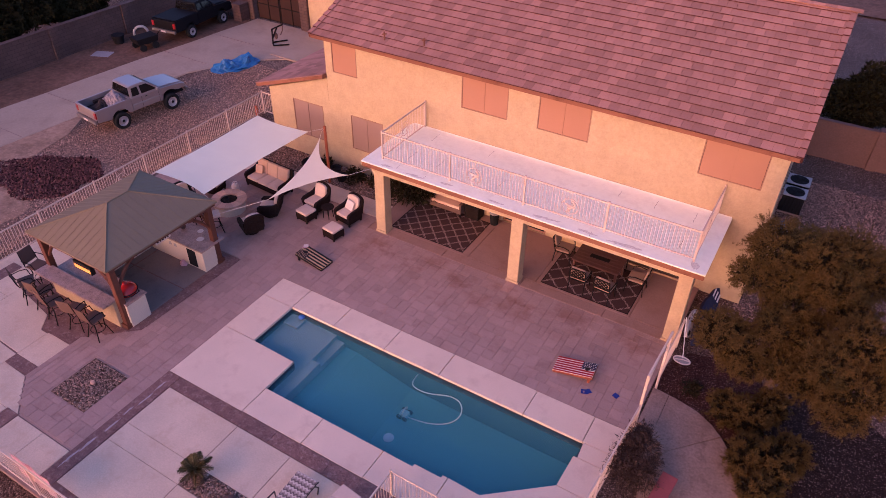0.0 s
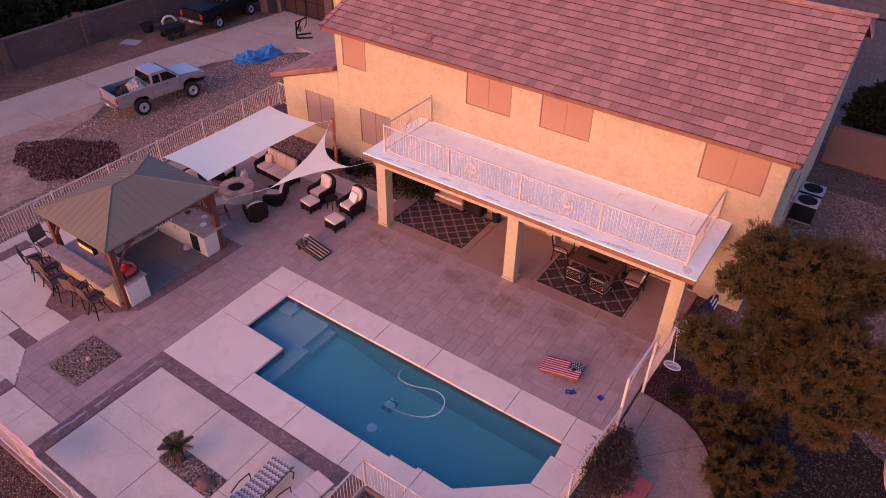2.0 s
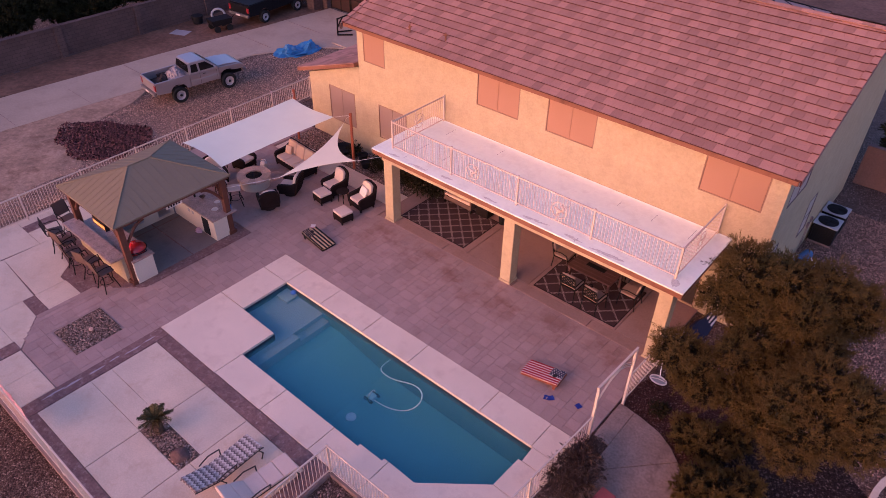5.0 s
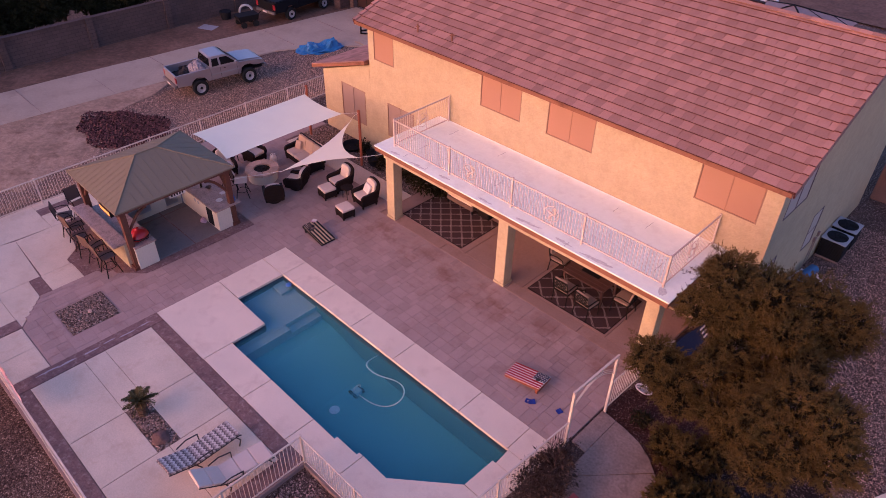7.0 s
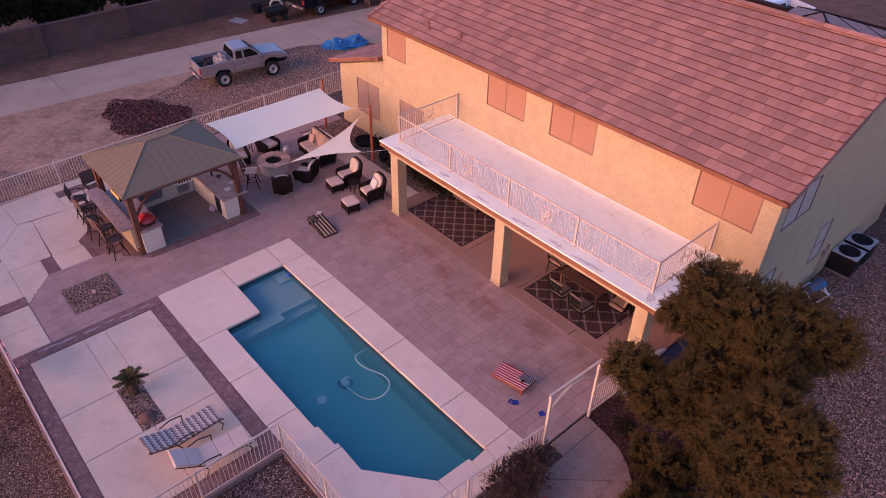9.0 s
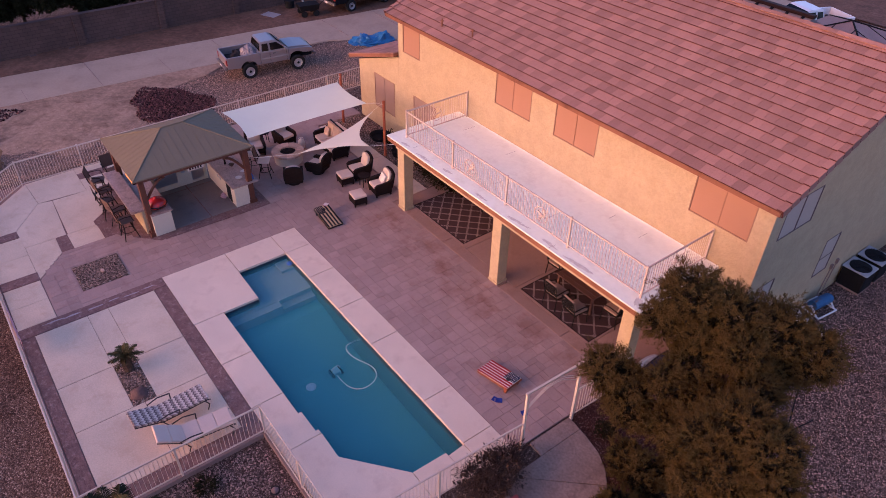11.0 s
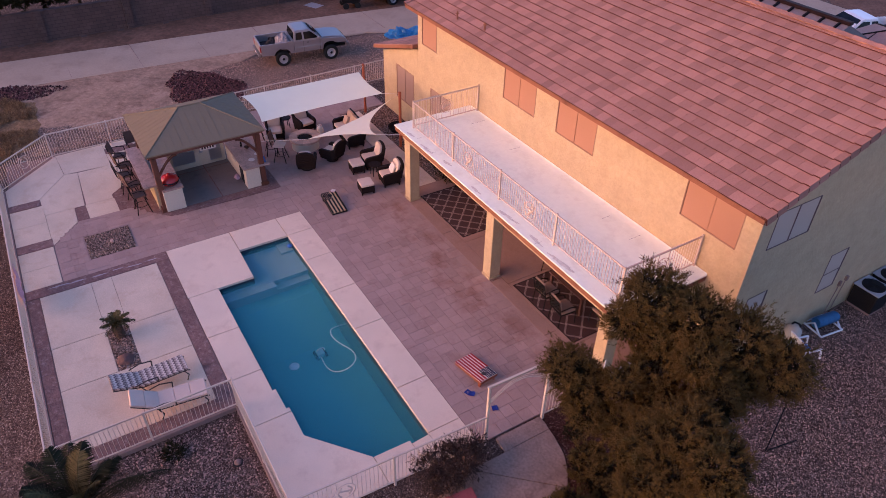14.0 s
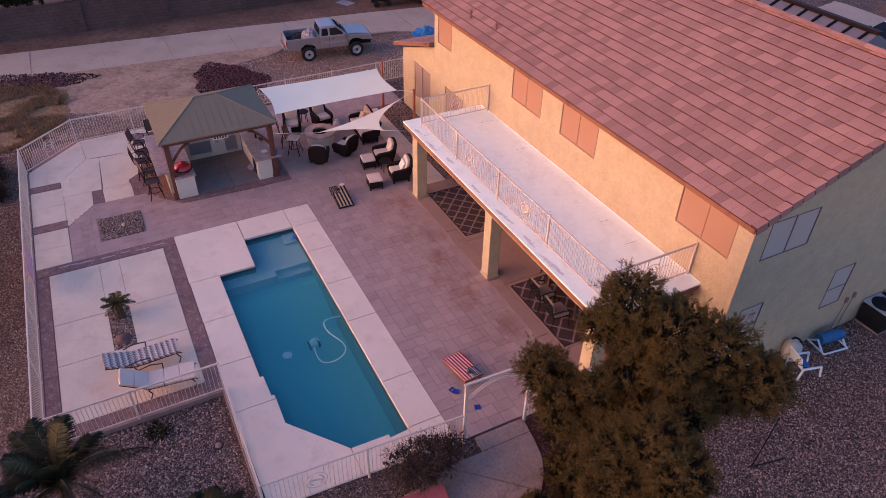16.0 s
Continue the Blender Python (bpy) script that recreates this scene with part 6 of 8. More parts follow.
# ---- cornhole boards and bean bags ----
def cornhole(m, dark, label):
    c = thing("cornhole_board", m, label, "cornhole board", "cornhole boards")
    # local: x along the board from its low end; the top is tilted up
    L, W, h0, h1 = 1.22, 0.61, 0.09, 0.3
    t = Matrix.Translation((-L / 2, -W / 2, h0)) @ Matrix.Rotation(-math.asin((h1 - h0) / L), 4, "Y")

    def put(name, q, mt, parent=None, label2=""):
        b = B()
        box(b, *q)
        bmesh.ops.transform(b, matrix=t, verts=b.verts)
        return part(name, b, mt, parent or c, label2)

    put("board", (0, L, 0, W, -0.018, 0), PLANK if dark else WHITE)
    n = 13 if not dark else 9
    for i in range(n):
        if i % 2 == 0:
            w = W / n
            put("stripe", (0, L if ((i + 1) * w < W * 0.48) else L * 0.66, max(0, i * w - (0 if dark else 0.16 * w)), min(W, (i + 1) * w + (0 if dark else 0.16 * w)), 0.0005, 0.003), BLACK if dark else RED)
    canton = put("canton", (L * 0.66, L, W * 0.46, W, 0.0032, 0.006), BLACK if dark else NAVY, None, "star field")
    b = B()
    for i in range(7):
        for j in range(5):
            x, y = L * 0.66 + 0.035 + i * 0.058 + (0.031 if j % 2 else 0), W * 0.46 + 0.035 + j * 0.066
            if x < L - 0.02:
                box(b, x - 0.012, x + 0.012, y - 0.012, y + 0.012, 0.006, 0.0085, 0, Matrix.Rotation(math.pi / 4, 4, "Z"))
    bmesh.ops.transform(b, matrix=t, verts=b.verts)
    tagged(part("stars", b, WHITE if not dark else STONE_TAN, canton), kind="stuff")
    b = B()
    lathe(b, [(0.076, 0.0088), (0.076, 0.0105)], 20, (L - 0.23, W / 2, 0))
    bmesh.ops.transform(b, matrix=t, verts=b.verts)
    part("hole", b, BLACK, c)
    side = BLACK if dark else FRAME_RED
    put("side_frame", (0, L, -0.002, 0.02, -0.1, -0.018), FRAME_RED if not dark else WOOD)
    put("side_frame", (0, L, W - 0.02, W + 0.002, -0.1, -0.018), side)
    put("end_frame", (-0.002, 0.02, 0, W, -0.09, -0.018), side)
    put("end_frame", (L - 0.02, L + 0.002, 0, W, -0.1, -0.018), side)
    for y in (-W / 2 + 0.05, W / 2 - 0.05):
        b = B()
        box(b, L / 2 - 0.16, L / 2 - 0.08, y - 0.02, y + 0.02, 0, h1 - 0.08)
        part("leg", b, side, c)
    return c


cornhole(pose(10.38, 1.3, 0, 0, 0, 5), False, "red, white and blue flag-painted cornhole board on the pavers")
cornhole(pose(0.32, 1.3, 0, 0, 0, 178), True, "black and natural wood flag-painted cornhole board on the pavers")


def bean_bag(x, y, z, r, mt, label):
    c = thing("bean_bag", pose(x, y, z, 0, 0, r), label, "bean bag", "bean bags")
    b = B()
    bmesh.ops.create_grid(b, x_segments=6, y_segments=6, size=0.085)
    top = b.faces[:]
    bmesh.ops.solidify(b, geom=top, thickness=0.01)
    for v in b.verts:
        k = max(0.0, 1 - (abs(v.co.x) / 0.085) ** 3) * max(0.0, 1 - (abs(v.co.y) / 0.085) ** 3)
        v.co.z = 0.02 + (0.03 if v.co.z > 0.004 else -0.02) * k + 0.008 * noise.noise(v.co * 30 + Vector((x, y, 0)))
    bmesh.ops.recalc_face_normals(b, faces=b.faces)
    part("cloth", b, mt, c, smooth=True)


for x, y, z, r, mt, lb in ((10.92, 0.68, 0, 20, BLUE_BAG, "dark blue bean bag on the pavers"), (11.03, 0.74, 0.012, 50, BLUE_BAG, "dark blue bean bag leaning on another"),
                           (11.78, 1.02, 0, 70, BLUE_BAG, "single dark blue bean bag on the pavers"), (-0.22, 1.5, 0.3, 10, PINK_CLOTH, "pink and white bean bags stacked on the board"), (-0.2, 1.52, 0.335, 40, WHITE, "white bean bag stacked on another")):
    bean_bag(x, y, z, r, mt, lb)

# ---- pool equipment ----
hose_pts = [(6.39, -2.01, -1.72), (7.05, -2.14, -1.3), (7.63, -2.21, -0.79), (8.09, -2.13, -0.36), (8.23, -1.85, -0.19), (8.1, -1.53, -0.19), (7.86, -1.37, -0.19), (7.52, -1.38, -0.19), (7.08, -1.62, -0.19), (6.71, -1.68, -0.19), (6.35, -1.61, -0.22), (6.27, -1.31, -0.36), (6.22, -0.91, -0.55)]
cl = thing("pool_cleaner", Matrix(), "pale aqua robotic pool cleaner with a floating hose", "pool cleaner")
b = B()
box(b, 6.23, 6.51, -2.12, -1.87, -1.74, -1.52, 0.06)
part("body", b, CLEANER, cl)
for y in (-2.15, -1.84):
    b = B()
    rod(b, (6.27, y - 0.03, -1.66), (6.27, y + 0.03, -1.66), 0.09, 14)
    rod(b, (6.47, y - 0.03, -1.66), (6.47, y + 0.03, -1.66), 0.09, 14)
    part("wheels", b, NAVY, cl)
b = B()
path_rod(b, [Vector((6.37 + 0.02 * math.sin(t), -1.98 + 0.14 * math.cos(t), -1.45 + 0.2 * math.sin(t))) for t in np.linspace(-0.3, 3.4, 10)], 0.022, 6)
part("carry_loop", b, PALE_HOSE, cl)
curve = bpy.data.curves.new("hose", "CURVE")
curve.dimensions, curve.bevel_depth, curve.bevel_resolution = "3D", 0.019, 2
sp = curve.splines.new("NURBS")
sp.points.add(len(hose_pts) - 1)
for p, (x, y, z) in zip(sp.points, hose_pts):
    p.co = (x, y, z, 1)
sp.use_endpoint_u, sp.order_u = True, 4
curve.materials.append(PALE_HOSE)
hose = new("hose", curve)
hose.parent = cl
dr = thing("pool_drain", Matrix.Translation((6.41, -2.91, -1.75)), "round pale aqua main drain cover on the pool floor", "drain")
b = B()
lathe(b, [(0.16, 0), (0.16, 0.02), (0.1, 0.04)], 24)
part("cover", b, CYAN, dr)
fl = thing("chlorine_floater", Matrix.Translation((1.75, -1.12, -0.13)), "small blue chlorine floater in the pool corner", "floater")
b = B()
lathe(b, [(0.04, -0.05), (0.1, 0.0), (0.11, 0.03), (0.06, 0.08), (0.03, 0.09)], 18)
part("float", b, BLUE, fl)


# ---- sun loungers on the terrace ----
def lounger(m, mt, label, recline):
    """Along y, head at -y."""
    c = thing("sun_lounger", m, label, "sun lounger", "sun loungers")
    for x in (-0.3, 0.3):
        b = B()
        path_rod(b, [Vector((x, 0.98, 0.3)), Vector((x, 0.9, 0.34)), Vector((x, -0.3, 0.34)), Vector((x, -0.3 - 0.8 * math.cos(radians(recline)), 0.34 + 0.8 * math.sin(radians(recline))))], 0.018, 6)
        part("side_rail", b, BRONZE, c)
        for y in (0.82, -0.35):
            b = B()
            path_rod(b, [Vector((x, y, 0.34)), Vector((x * 1.1, y + 0.1, 0.18)), Vector((x * 1.15, y + 0.02, 0))], 0.018, 6)
            part("leg", b, BRONZE, c)
        b = B()
        path_rod(b, [Vector((x * 1.05, 0.1, 0.34)), Vector((x * 1.2, 0.12, 0.56)), Vector((x * 1.25, -0.2, 0.6)), Vector((x * 1.2, -0.5, 0.52))], 0.018, 6)
        part("arm", b, BRONZE, c)
    for x0, y0, z0, ln, rot, nm in ((0, 0.32, 0.39, 1.26, 0, "mattress"), (0, -0.31 - 0.39 * math.cos(radians(recline)), 0.40 + 0.39 * math.sin(radians(recline)), 0.78, -recline, "head_cushion")):
        b = B()
        k = 3 if nm == "mattress" else 2
        for i in range(k):
            a = -ln / 2 + i * ln / k
            cushion(b, -0.31, 0.31, a, a + ln / k, -0.04, 0.04, None, 0.03)
        bmesh.ops.transform(b, matrix=Matrix.Translation((x0, y0, z0)) @ Matrix.Rotation(radians(rot), 4, "X"), verts=b.verts)
        part(nm, b, mt, c)
    return c


lounger(pose(6.12, -6.88, 0, 0, 0, 2), CHEVRON, "black metal sun lounger with a grey chevron cushion", 20)
lounger(pose(7.2, -6.62, 0, 0, 0, -6), LOUNGE_CLOTH, "black metal sun lounger with a plain cream cushion", 32)


# ---- boundary walls and gate ----
GZ = -0.36
bm = B()
box(bm, -24.55, -24.3, -60, 21.5, -0.7, 1.4, 0.01)
structure("wall_west", bm, BLOCK, "long brown concrete block boundary wall with pilasters", "boundary wall")
bm = B()
box(bm, -24.6, -24.25, -60, 21.5, 1.4, 1.47, 0.01)
structure("wall_cap", bm, BLOCK, "flat cap course on the block wall", "wall cap")
for i in range(-11, 5):
    y = 3.6 + i * 4.85
    p = tagged(part("wall_pilaster", box(B(), -24.65, -24.2, y - 0.2, y + 0.2, -0.7, 1.5, 0.01), BLOCK), "block pilaster of the boundary wall", "pilaster", "wall pilasters", "structure")
for y in (-9.2, -7.6, -6.1, -4.2, -2.1, 0.6):
    w = tagged(part("weep_block", box(B(), -24.3, -24.05, y, y + 0.35, -0.6, GZ + 0.06, 0.01), BLOCK), "dark loose block at the foot of the wall", "block", "loose blocks")
gt = thing("drive_gate", Matrix.Translation((-19.5, 19.75, GZ)), "brown solid metal double driveway gate, closed", "gate")
for x0, x1 in ((0.05, 1.95), (2.0, 3.9)):
    b = B()
    box(b, x0, x1, -0.03, 0.03, 0.1, 2.0, 0.01)
    lf = part("gate_leaf", b, GATE_BROWN, gt)
    for x in (x0, x1 - 0.06, (x0 + x1) / 2):
        b = B()
        box(b, x, x + 0.06, -0.06, -0.031, 0.06, 2.03, 0.005)
        part("stile", b, IRON, lf)
    for z in (0.1, 1.05, 1.94):
        b = B()
        box(b, x0 + 0.061, x1 - 0.061, -0.055, -0.031, z, z + 0.06, 0.005)
        part("rail", b, IRON, lf)
for x, y, h in ((-19.9, 19.75, 2.1), (-15.3, 19.75, 2.1)):
    p = tagged(part("gate_pier", box(B(), x - 0.35, x + 0.3, y - 0.3, y + 0.3, -0.7, h - 0.3, 0.02), BLOCK), "block gate pier", "pier", "gate piers", "structure")
p = tagged(part("low_pier", box(B(), -20.65, -19.95, 18.6, 19.4, -0.7, 0.75, 0.02), BLOCK), "low brown block pier beside the gate", "pier", kind="structure")
bm = B()
box(bm, -15.0, -7.0, 19.6, 19.85, -0.7, 2.2, 0.01)
structure("wall_north", bm, STUCCO, "tan stucco garden wall beside the gate", "wall")
bm = B()
box(bm, -24.3, -20.3, 19.6, 19.85, -0.7, 1.4, 0.01)
structure("wall_gate_side", bm, BLOCK, "block wall beside the gate", "wall")
bm = B()
box(bm, 14.1, 45.0, 19.45, 19.7, -0.4, 1.72, 0.01)
structure("wall_north_east", bm, RED_WALL, "reddish block wall behind the side yard", "boundary wall")
for x in (16.95, 21.8, 26.6):
    tagged(part("wall_pilaster", box(B(), x - 0.2, x + 0.2, 19.35, 19.8, -0.4, 1.8, 0.01), RED_WALL), "block pilaster of the boundary wall", "pilaster", "wall pilasters", "structure")
bm = B()
box(bm, 45.0, 45.25, -60.0, 19.7, -0.5, 1.7, 0.01)
structure("wall_east", bm, BLOCK, "block wall closing the yard", "boundary wall")


# ---- vehicles ----
def arch(cx, cz, r, z0, n=9):
    """Points of a wheel arch from its rear foot to its front foot, on the sill at z0."""
    a = math.asin(max(-0.95, min(0.95, (z0 - cz) / r)))
    return [(cx - r * math.cos(t), cz + r * math.sin(t)) for t in np.linspace(a, math.pi - a, n)]


def pickup(m, paint, label, s=1.0, bare_front=False, rim=None, lift=0.0, covered=False):
    """A compact extended-cab pickup, nose to +x; bare_front: its front fenders are cut away and the hood lies ajar."""
    t = thing("pickup_truck", m @ Matrix.Scale(s, 4), label, "pickup truck")
    z, W, R = lift, 0.84, 0.36 + 0.05 * (lift > 0.15)
    sill, ra = 0.48 + z, R + 0.075
    ca = R + 0.03 + 0.35 * z
    # open bed: two side walls, floor, front wall and tailgate
    profile = [(-2.42, sill + 0.06)] + arch(-1.28, ca, ra, sill) + [(-0.63, sill), (-0.63, 1.15 + z), (-2.40, 1.13 + z)]
    for sgn in (-1, 1):
        b = B()
        side_prism(b, profile, min(sgn * W, sgn * (W - 0.07)), max(sgn * W, sgn * (W - 0.07)), 0.012)
        part("bed_side", b, paint, t)
    b = B()
    box(b, -2.36, -0.66, -W + 0.075, W - 0.075, 0.72 + z, 0.76 + z)
    bed = part("bed_floor", b, JUNK, t)
    for x in (-1.28,):
        for sgn in (-1, 1):
            b = B()
            box(b, x - 0.42, x + 0.42, sgn * (W - 0.16) - 0.08, sgn * (W - 0.16) + 0.08, 0.762 + z, 0.95 + z, 0.03)
            part("wheel_box", b, JUNK, bed)
    b = B()
    box(b, -0.70, -0.635, -W + 0.075, W - 0.075, 0.765 + z, 1.14 + z, 0.01)
    part("bed_front", b, paint, t)
    b = B()
    box(b, -2.46, -2.385, -W + 0.03, W - 0.03, 0.64 + z, 1.13 + z, 0.02)
    part("tailgate", b, paint, t)
    b = B()
    side_prism(b, [(-0.615, sill), (-0.615, 1.13 + z), (0.95, 1.10 + z), (0.95, sill)], -W, W, 0.035)
    part("cab_body", b, paint, t)
    # nose with the front arches
    top = [(2.1, 1.0 + z), (2.32, 0.93 + z), (2.38, 0.80 + z)]
    low = [(2.38, 0.74 + z), (1.42 + ra * 1.05, 0.72 + z)] if bare_front else [(2.38, 0.56 + z), (2.25, sill + 0.02)]
    front = arch(1.42, ca, ra * (1.12 if bare_front else 1.0), sill)
    if bare_front:
        front = [p for p in front if p[0] < 1.42 or p[1] > 0.72 + z]
    b = B()
    side_prism(b, [(0.962, sill)] + front + low[::-1] + top[::-1] + [(0.962, 1.085 + z)], -W + 0.015, W - 0.015, 0.02)
    part("front_body", b, paint, t)
    b = B()
    side_prism(b, [(0, 0), (1.12, -0.115), (1.30, -0.2), (1.31, -0.17), (1.14, -0.075), (0.5, 0.012), (0, 0.03)], -W + 0.14, W - 0.14, 0.01)
    bmesh.ops.transform(b, matrix=Matrix.Translation((0.99, 0, 1.095 + z)) @ Matrix.Rotation(radians(-1.0 if bare_front else 0.5), 4, "Y"), verts=b.verts)
    part("hood", b, paint, t)
    # greenhouse
    b = B()
    lo = [(-0.6, 1.11), (0.98, 1.09), (0.70, 1.36), (0.40, 1.58), (0.25, 1.635), (-0.42, 1.635), (-0.52, 1.60)]
    verts = []
    for sgn in (-1, 1):
        verts.append([b.verts.new((x, sgn * (W - 0.02 - max(0.0, zz - 1.12) * 0.30), zz + z)) for x, zz in lo])
    a, d = verts
    b.faces.new(a)
    b.faces.new(d[::-1])
    for i in range(len(lo)):
        k = (i + 1) % len(lo)
        b.faces.new((a[i], a[k], d[k], d[i]))
    bmesh.ops.recalc_face_normals(b, faces=b.faces)
    bmesh.ops.bevel(b, geom=b.edges[:], offset=0.025, segments=2, affect="EDGES")
    cab = part("cab_roof", b, paint, t)

    def pane(pts, nm="window"):
        b = B()
        f = b.faces.new([b.verts.new(p) for p in pts])
        bmesh.ops.solidify(b, geom=[f], thickness=0.012)
        bmesh.ops.recalc_face_normals(b, faces=b.faces)
        part(nm, b, CAR_GLASS, cab)

    for sgn in (-1, 1):
        def sp(x, zz):
            return Vector((x, sgn * (W - 0.008 - max(0.0, zz - 1.12) * 0.30), zz + z))
        pane([sp(-0.5, 1.17), sp(-0.12, 1.17), sp(-0.12, 1.53), sp(-0.44, 1.53)])
        pane([sp(-0.02, 1.17), sp(0.80, 1.17), sp(0.36, 1.53), sp(-0.02, 1.53)])
    pane([Vector((0.97, -W + 0.09, 1.115 + z)), Vector((0.97, W - 0.09, 1.115 + z)), Vector((0.70, W - 0.14, 1.378 + z)), Vector((0.42, W - 0.21, 1.586 + z)), Vector((0.42, -W + 0.21, 1.586 + z)), Vector((0.70, -W + 0.14, 1.378 + z))], "windscreen")
    pane([Vector((-0.612, -W + 0.12, 1.18 + z)), Vector((-0.612, W - 0.12, 1.18 + z)), Vector((-0.545, W - 0.22, 1.55 + z)), Vector((-0.545, -W + 0.22, 1.55 + z))], "rear_window")
    b = B()
    box(b, -2.58, -2.45, -W + 0.02, W - 0.02, 0.48 + z, 0.63 + z, 0.025)
    part("rear_bumper", b, CHROME_DULL, t)
    b = B()
    box(b, -2.592, -2.581, -0.16, 0.16, 0.5 + z, 0.6 + z)
    part("number_plate", b, WHITE, t)
    b = B()
    box(b, 2.36, 2.5, -W + 0.02, W - 0.02, 0.5 + z, 0.66 + z, 0.035)
    part("front_bumper", b, CHROME_DULL if bare_front else paint, t)
    b = B()
    box(b, 2.36, 2.395, -0.45, 0.45, 0.76 + z, 0.88 + z, 0.01)
    part("grille", b, BLACK, t)
    for sgn in (-1, 1):
        b = B()
        box(b, -2.475, -2.41, sgn * (W - 0.09) - 0.07, sgn * (W - 0.09) + 0.095, 0.74 + z, 1.02 + z, 0.015)
        part("tail_light", b, TAIL_RED, t)
        if not bare_front:
            b = B()
            box(b, 2.3, 2.395, sgn * 0.64 - 0.15, sgn * 0.64 + 0.15, 0.74 + z, 0.9 + z, 0.02)
            part("headlight", b, WHITE, t)
        b = B()
        box(b, 0.70, 0.80, sgn * (W + 0.11) - 0.09, sgn * (W + 0.11) + 0.09, 1.13 + z, 1.27 + z, 0.025)
        part("mirror", b, paint if bare_front else BLACK, t)
        b = B()
        box(b, 0.10, 0.22, sgn * (W + 0.005) - 0.012, sgn * (W + 0.005) + 0.012, 0.98 + z, 1.01 + z, 0.004)
        part("door_handle", b, BLACK, t)
        for x in (-0.08, 0.84):
            b = B()
            box(b, x - 0.005, x + 0.005, sgn * W - 0.003, sgn * W + 0.003, sill + 0.04, 1.08 + z)
            part("door_gap", b, BLACK, t)
        for x in (-1.28, 1.42):
            b = B()
            lathe(b, [(R - 0.07, -0.13), (R - 0.02, -0.12), (R, -0.08), (R, 0.08), (R - 0.02, 0.12), (R - 0.07, 0.13), (R - 0.14, 0.1), (R - 0.14, -0.1)], 32)
            bmesh.ops.transform(b, matrix=Matrix.Translation((x, sgn * (W - 0.06), R)) @ Matrix.Rotation(radians(90), 4, "X"), verts=b.verts)
            w = part("wheel", b, TYRE, t, "black knobby tyre")
            b = B()
            lathe(b, [(0.05, 0.02), (R * 0.5, 0.04), (R * 0.6, 0.11), (R * 0.56, 0.115), (R * 0.42, 0.05), (0.09, 0.07), (0.05, 0.11)], 24)
            bmesh.ops.transform(b, matrix=Matrix.Translation((x, sgn * (W - 0.05), R)) @ Matrix.Rotation(radians(-90 * sgn), 4, "X"), verts=b.verts)
            part("rim", b, rim or RIM, w)
            b = B()
            lathe(b, [(0.03, 0.105), (0.07, 0.11), (0.05, 0.13), (0.02, 0.135)], 12)
            bmesh.ops.transform(b, matrix=Matrix.Translation((x, sgn * (W - 0.05), R)) @ Matrix.Rotation(radians(-90 * sgn), 4, "X"), verts=b.verts)
            part("hub", b, BLACK, w)
        if covered:
            continue
        b = B()
        box(b, -0.6, 0.94, sgn * (W + 0.004) - 0.008, sgn * (W + 0.004) + 0.008, 0.74 + z, 0.79 + z, 0.004)
        part("side_strip", b, GREY_PLASTIC, t)
    if covered:
        b = B()
        box(b, -2.37, -0.66, -W + 0.03, W - 0.03, 1.14 + z, 1.18 + z, 0.015)
        part("bed_cover", b, BLACK_PAINT, t, "flat black bed cover")
    for y in (-0.45, 0.45):
        b = B()
        box(b, -2.35, 2.36, y - 0.05, y + 0.05, 0.42 + z * 0.85, 0.54 + z, 0.01)
        part("frame_rail", b, BLACK, t)
    for x in (-1.28, 1.42):
        b = B()
        rod(b, (x, -W + 0.1, R), (x, W - 0.1, R), 0.05, 8)
        bmesh.ops.create_icosphere(b, subdivisions=2, radius=0.14, matrix=Matrix.Translation((x, 0.1, R)))
        part("axle", b, BLACK, t)
    b = B()
    box(b, -0.5, 2.2, -0.4, 0.4, 0.5 + z, 0.72 + z, 0.05)
    part("engine_block", b, BLACK, t)
    return t


pickup(pose(-14.95, 6.2, GZ + 0.02, 0, 0, 83), SILVER, "silver extended-cab pickup truck on the gravel with its hood ajar", 1.01, True, lift=0.17)
pickup(pose(-21.55, 16.25, GZ + 0.02, 0, 0, 96), BLACK_PAINT, "black pickup truck parked by the block wall", 1.08, lift=0.1, covered=True)
pickup(pose(0.1, 34.7, 0.0, 0, 0, 250), WHITE_PAINT, "white pickup truck parked in front of the house", 1.25)


def crumple(name, m, rx, ry, h, mt, label, category, seed, sub=4, peaks=()):
    t = thing(name, m, label, category)
    b = B()
    bmesh.ops.create_icosphere(b, subdivisions=sub, radius=1.0)
    for v in b.verts:
        p = v.co.copy()
        q = Vector((p.x * rx, p.y * ry, max(0.0, p.z) * h))
        k = 1.0
        for px, py, ph, pr in peaks:
            d = ((q.x - px) ** 2 + (q.y - py) ** 2) / pr ** 2
            q.z += ph * math.exp(-d) * (0.3 + max(0, p.z))
        n = noise.noise((q.x * 3 + seed, q.y * 3, q.z * 3)) + 1.0 * abs(noise.noise((q.x * 6, q.y * 6 + seed, q.z * 6))) + 0.5 * abs(noise.noise((q.x * 13, q.y * 13 + seed, q.z * 13)))
        q += p * (0.2 if category == "tarpaulin" else 0.1) * n
        if p.z <= 0.02:
            q.z = 0.0
        v.co = q
    part("sheet", b, mt, t)
    return t


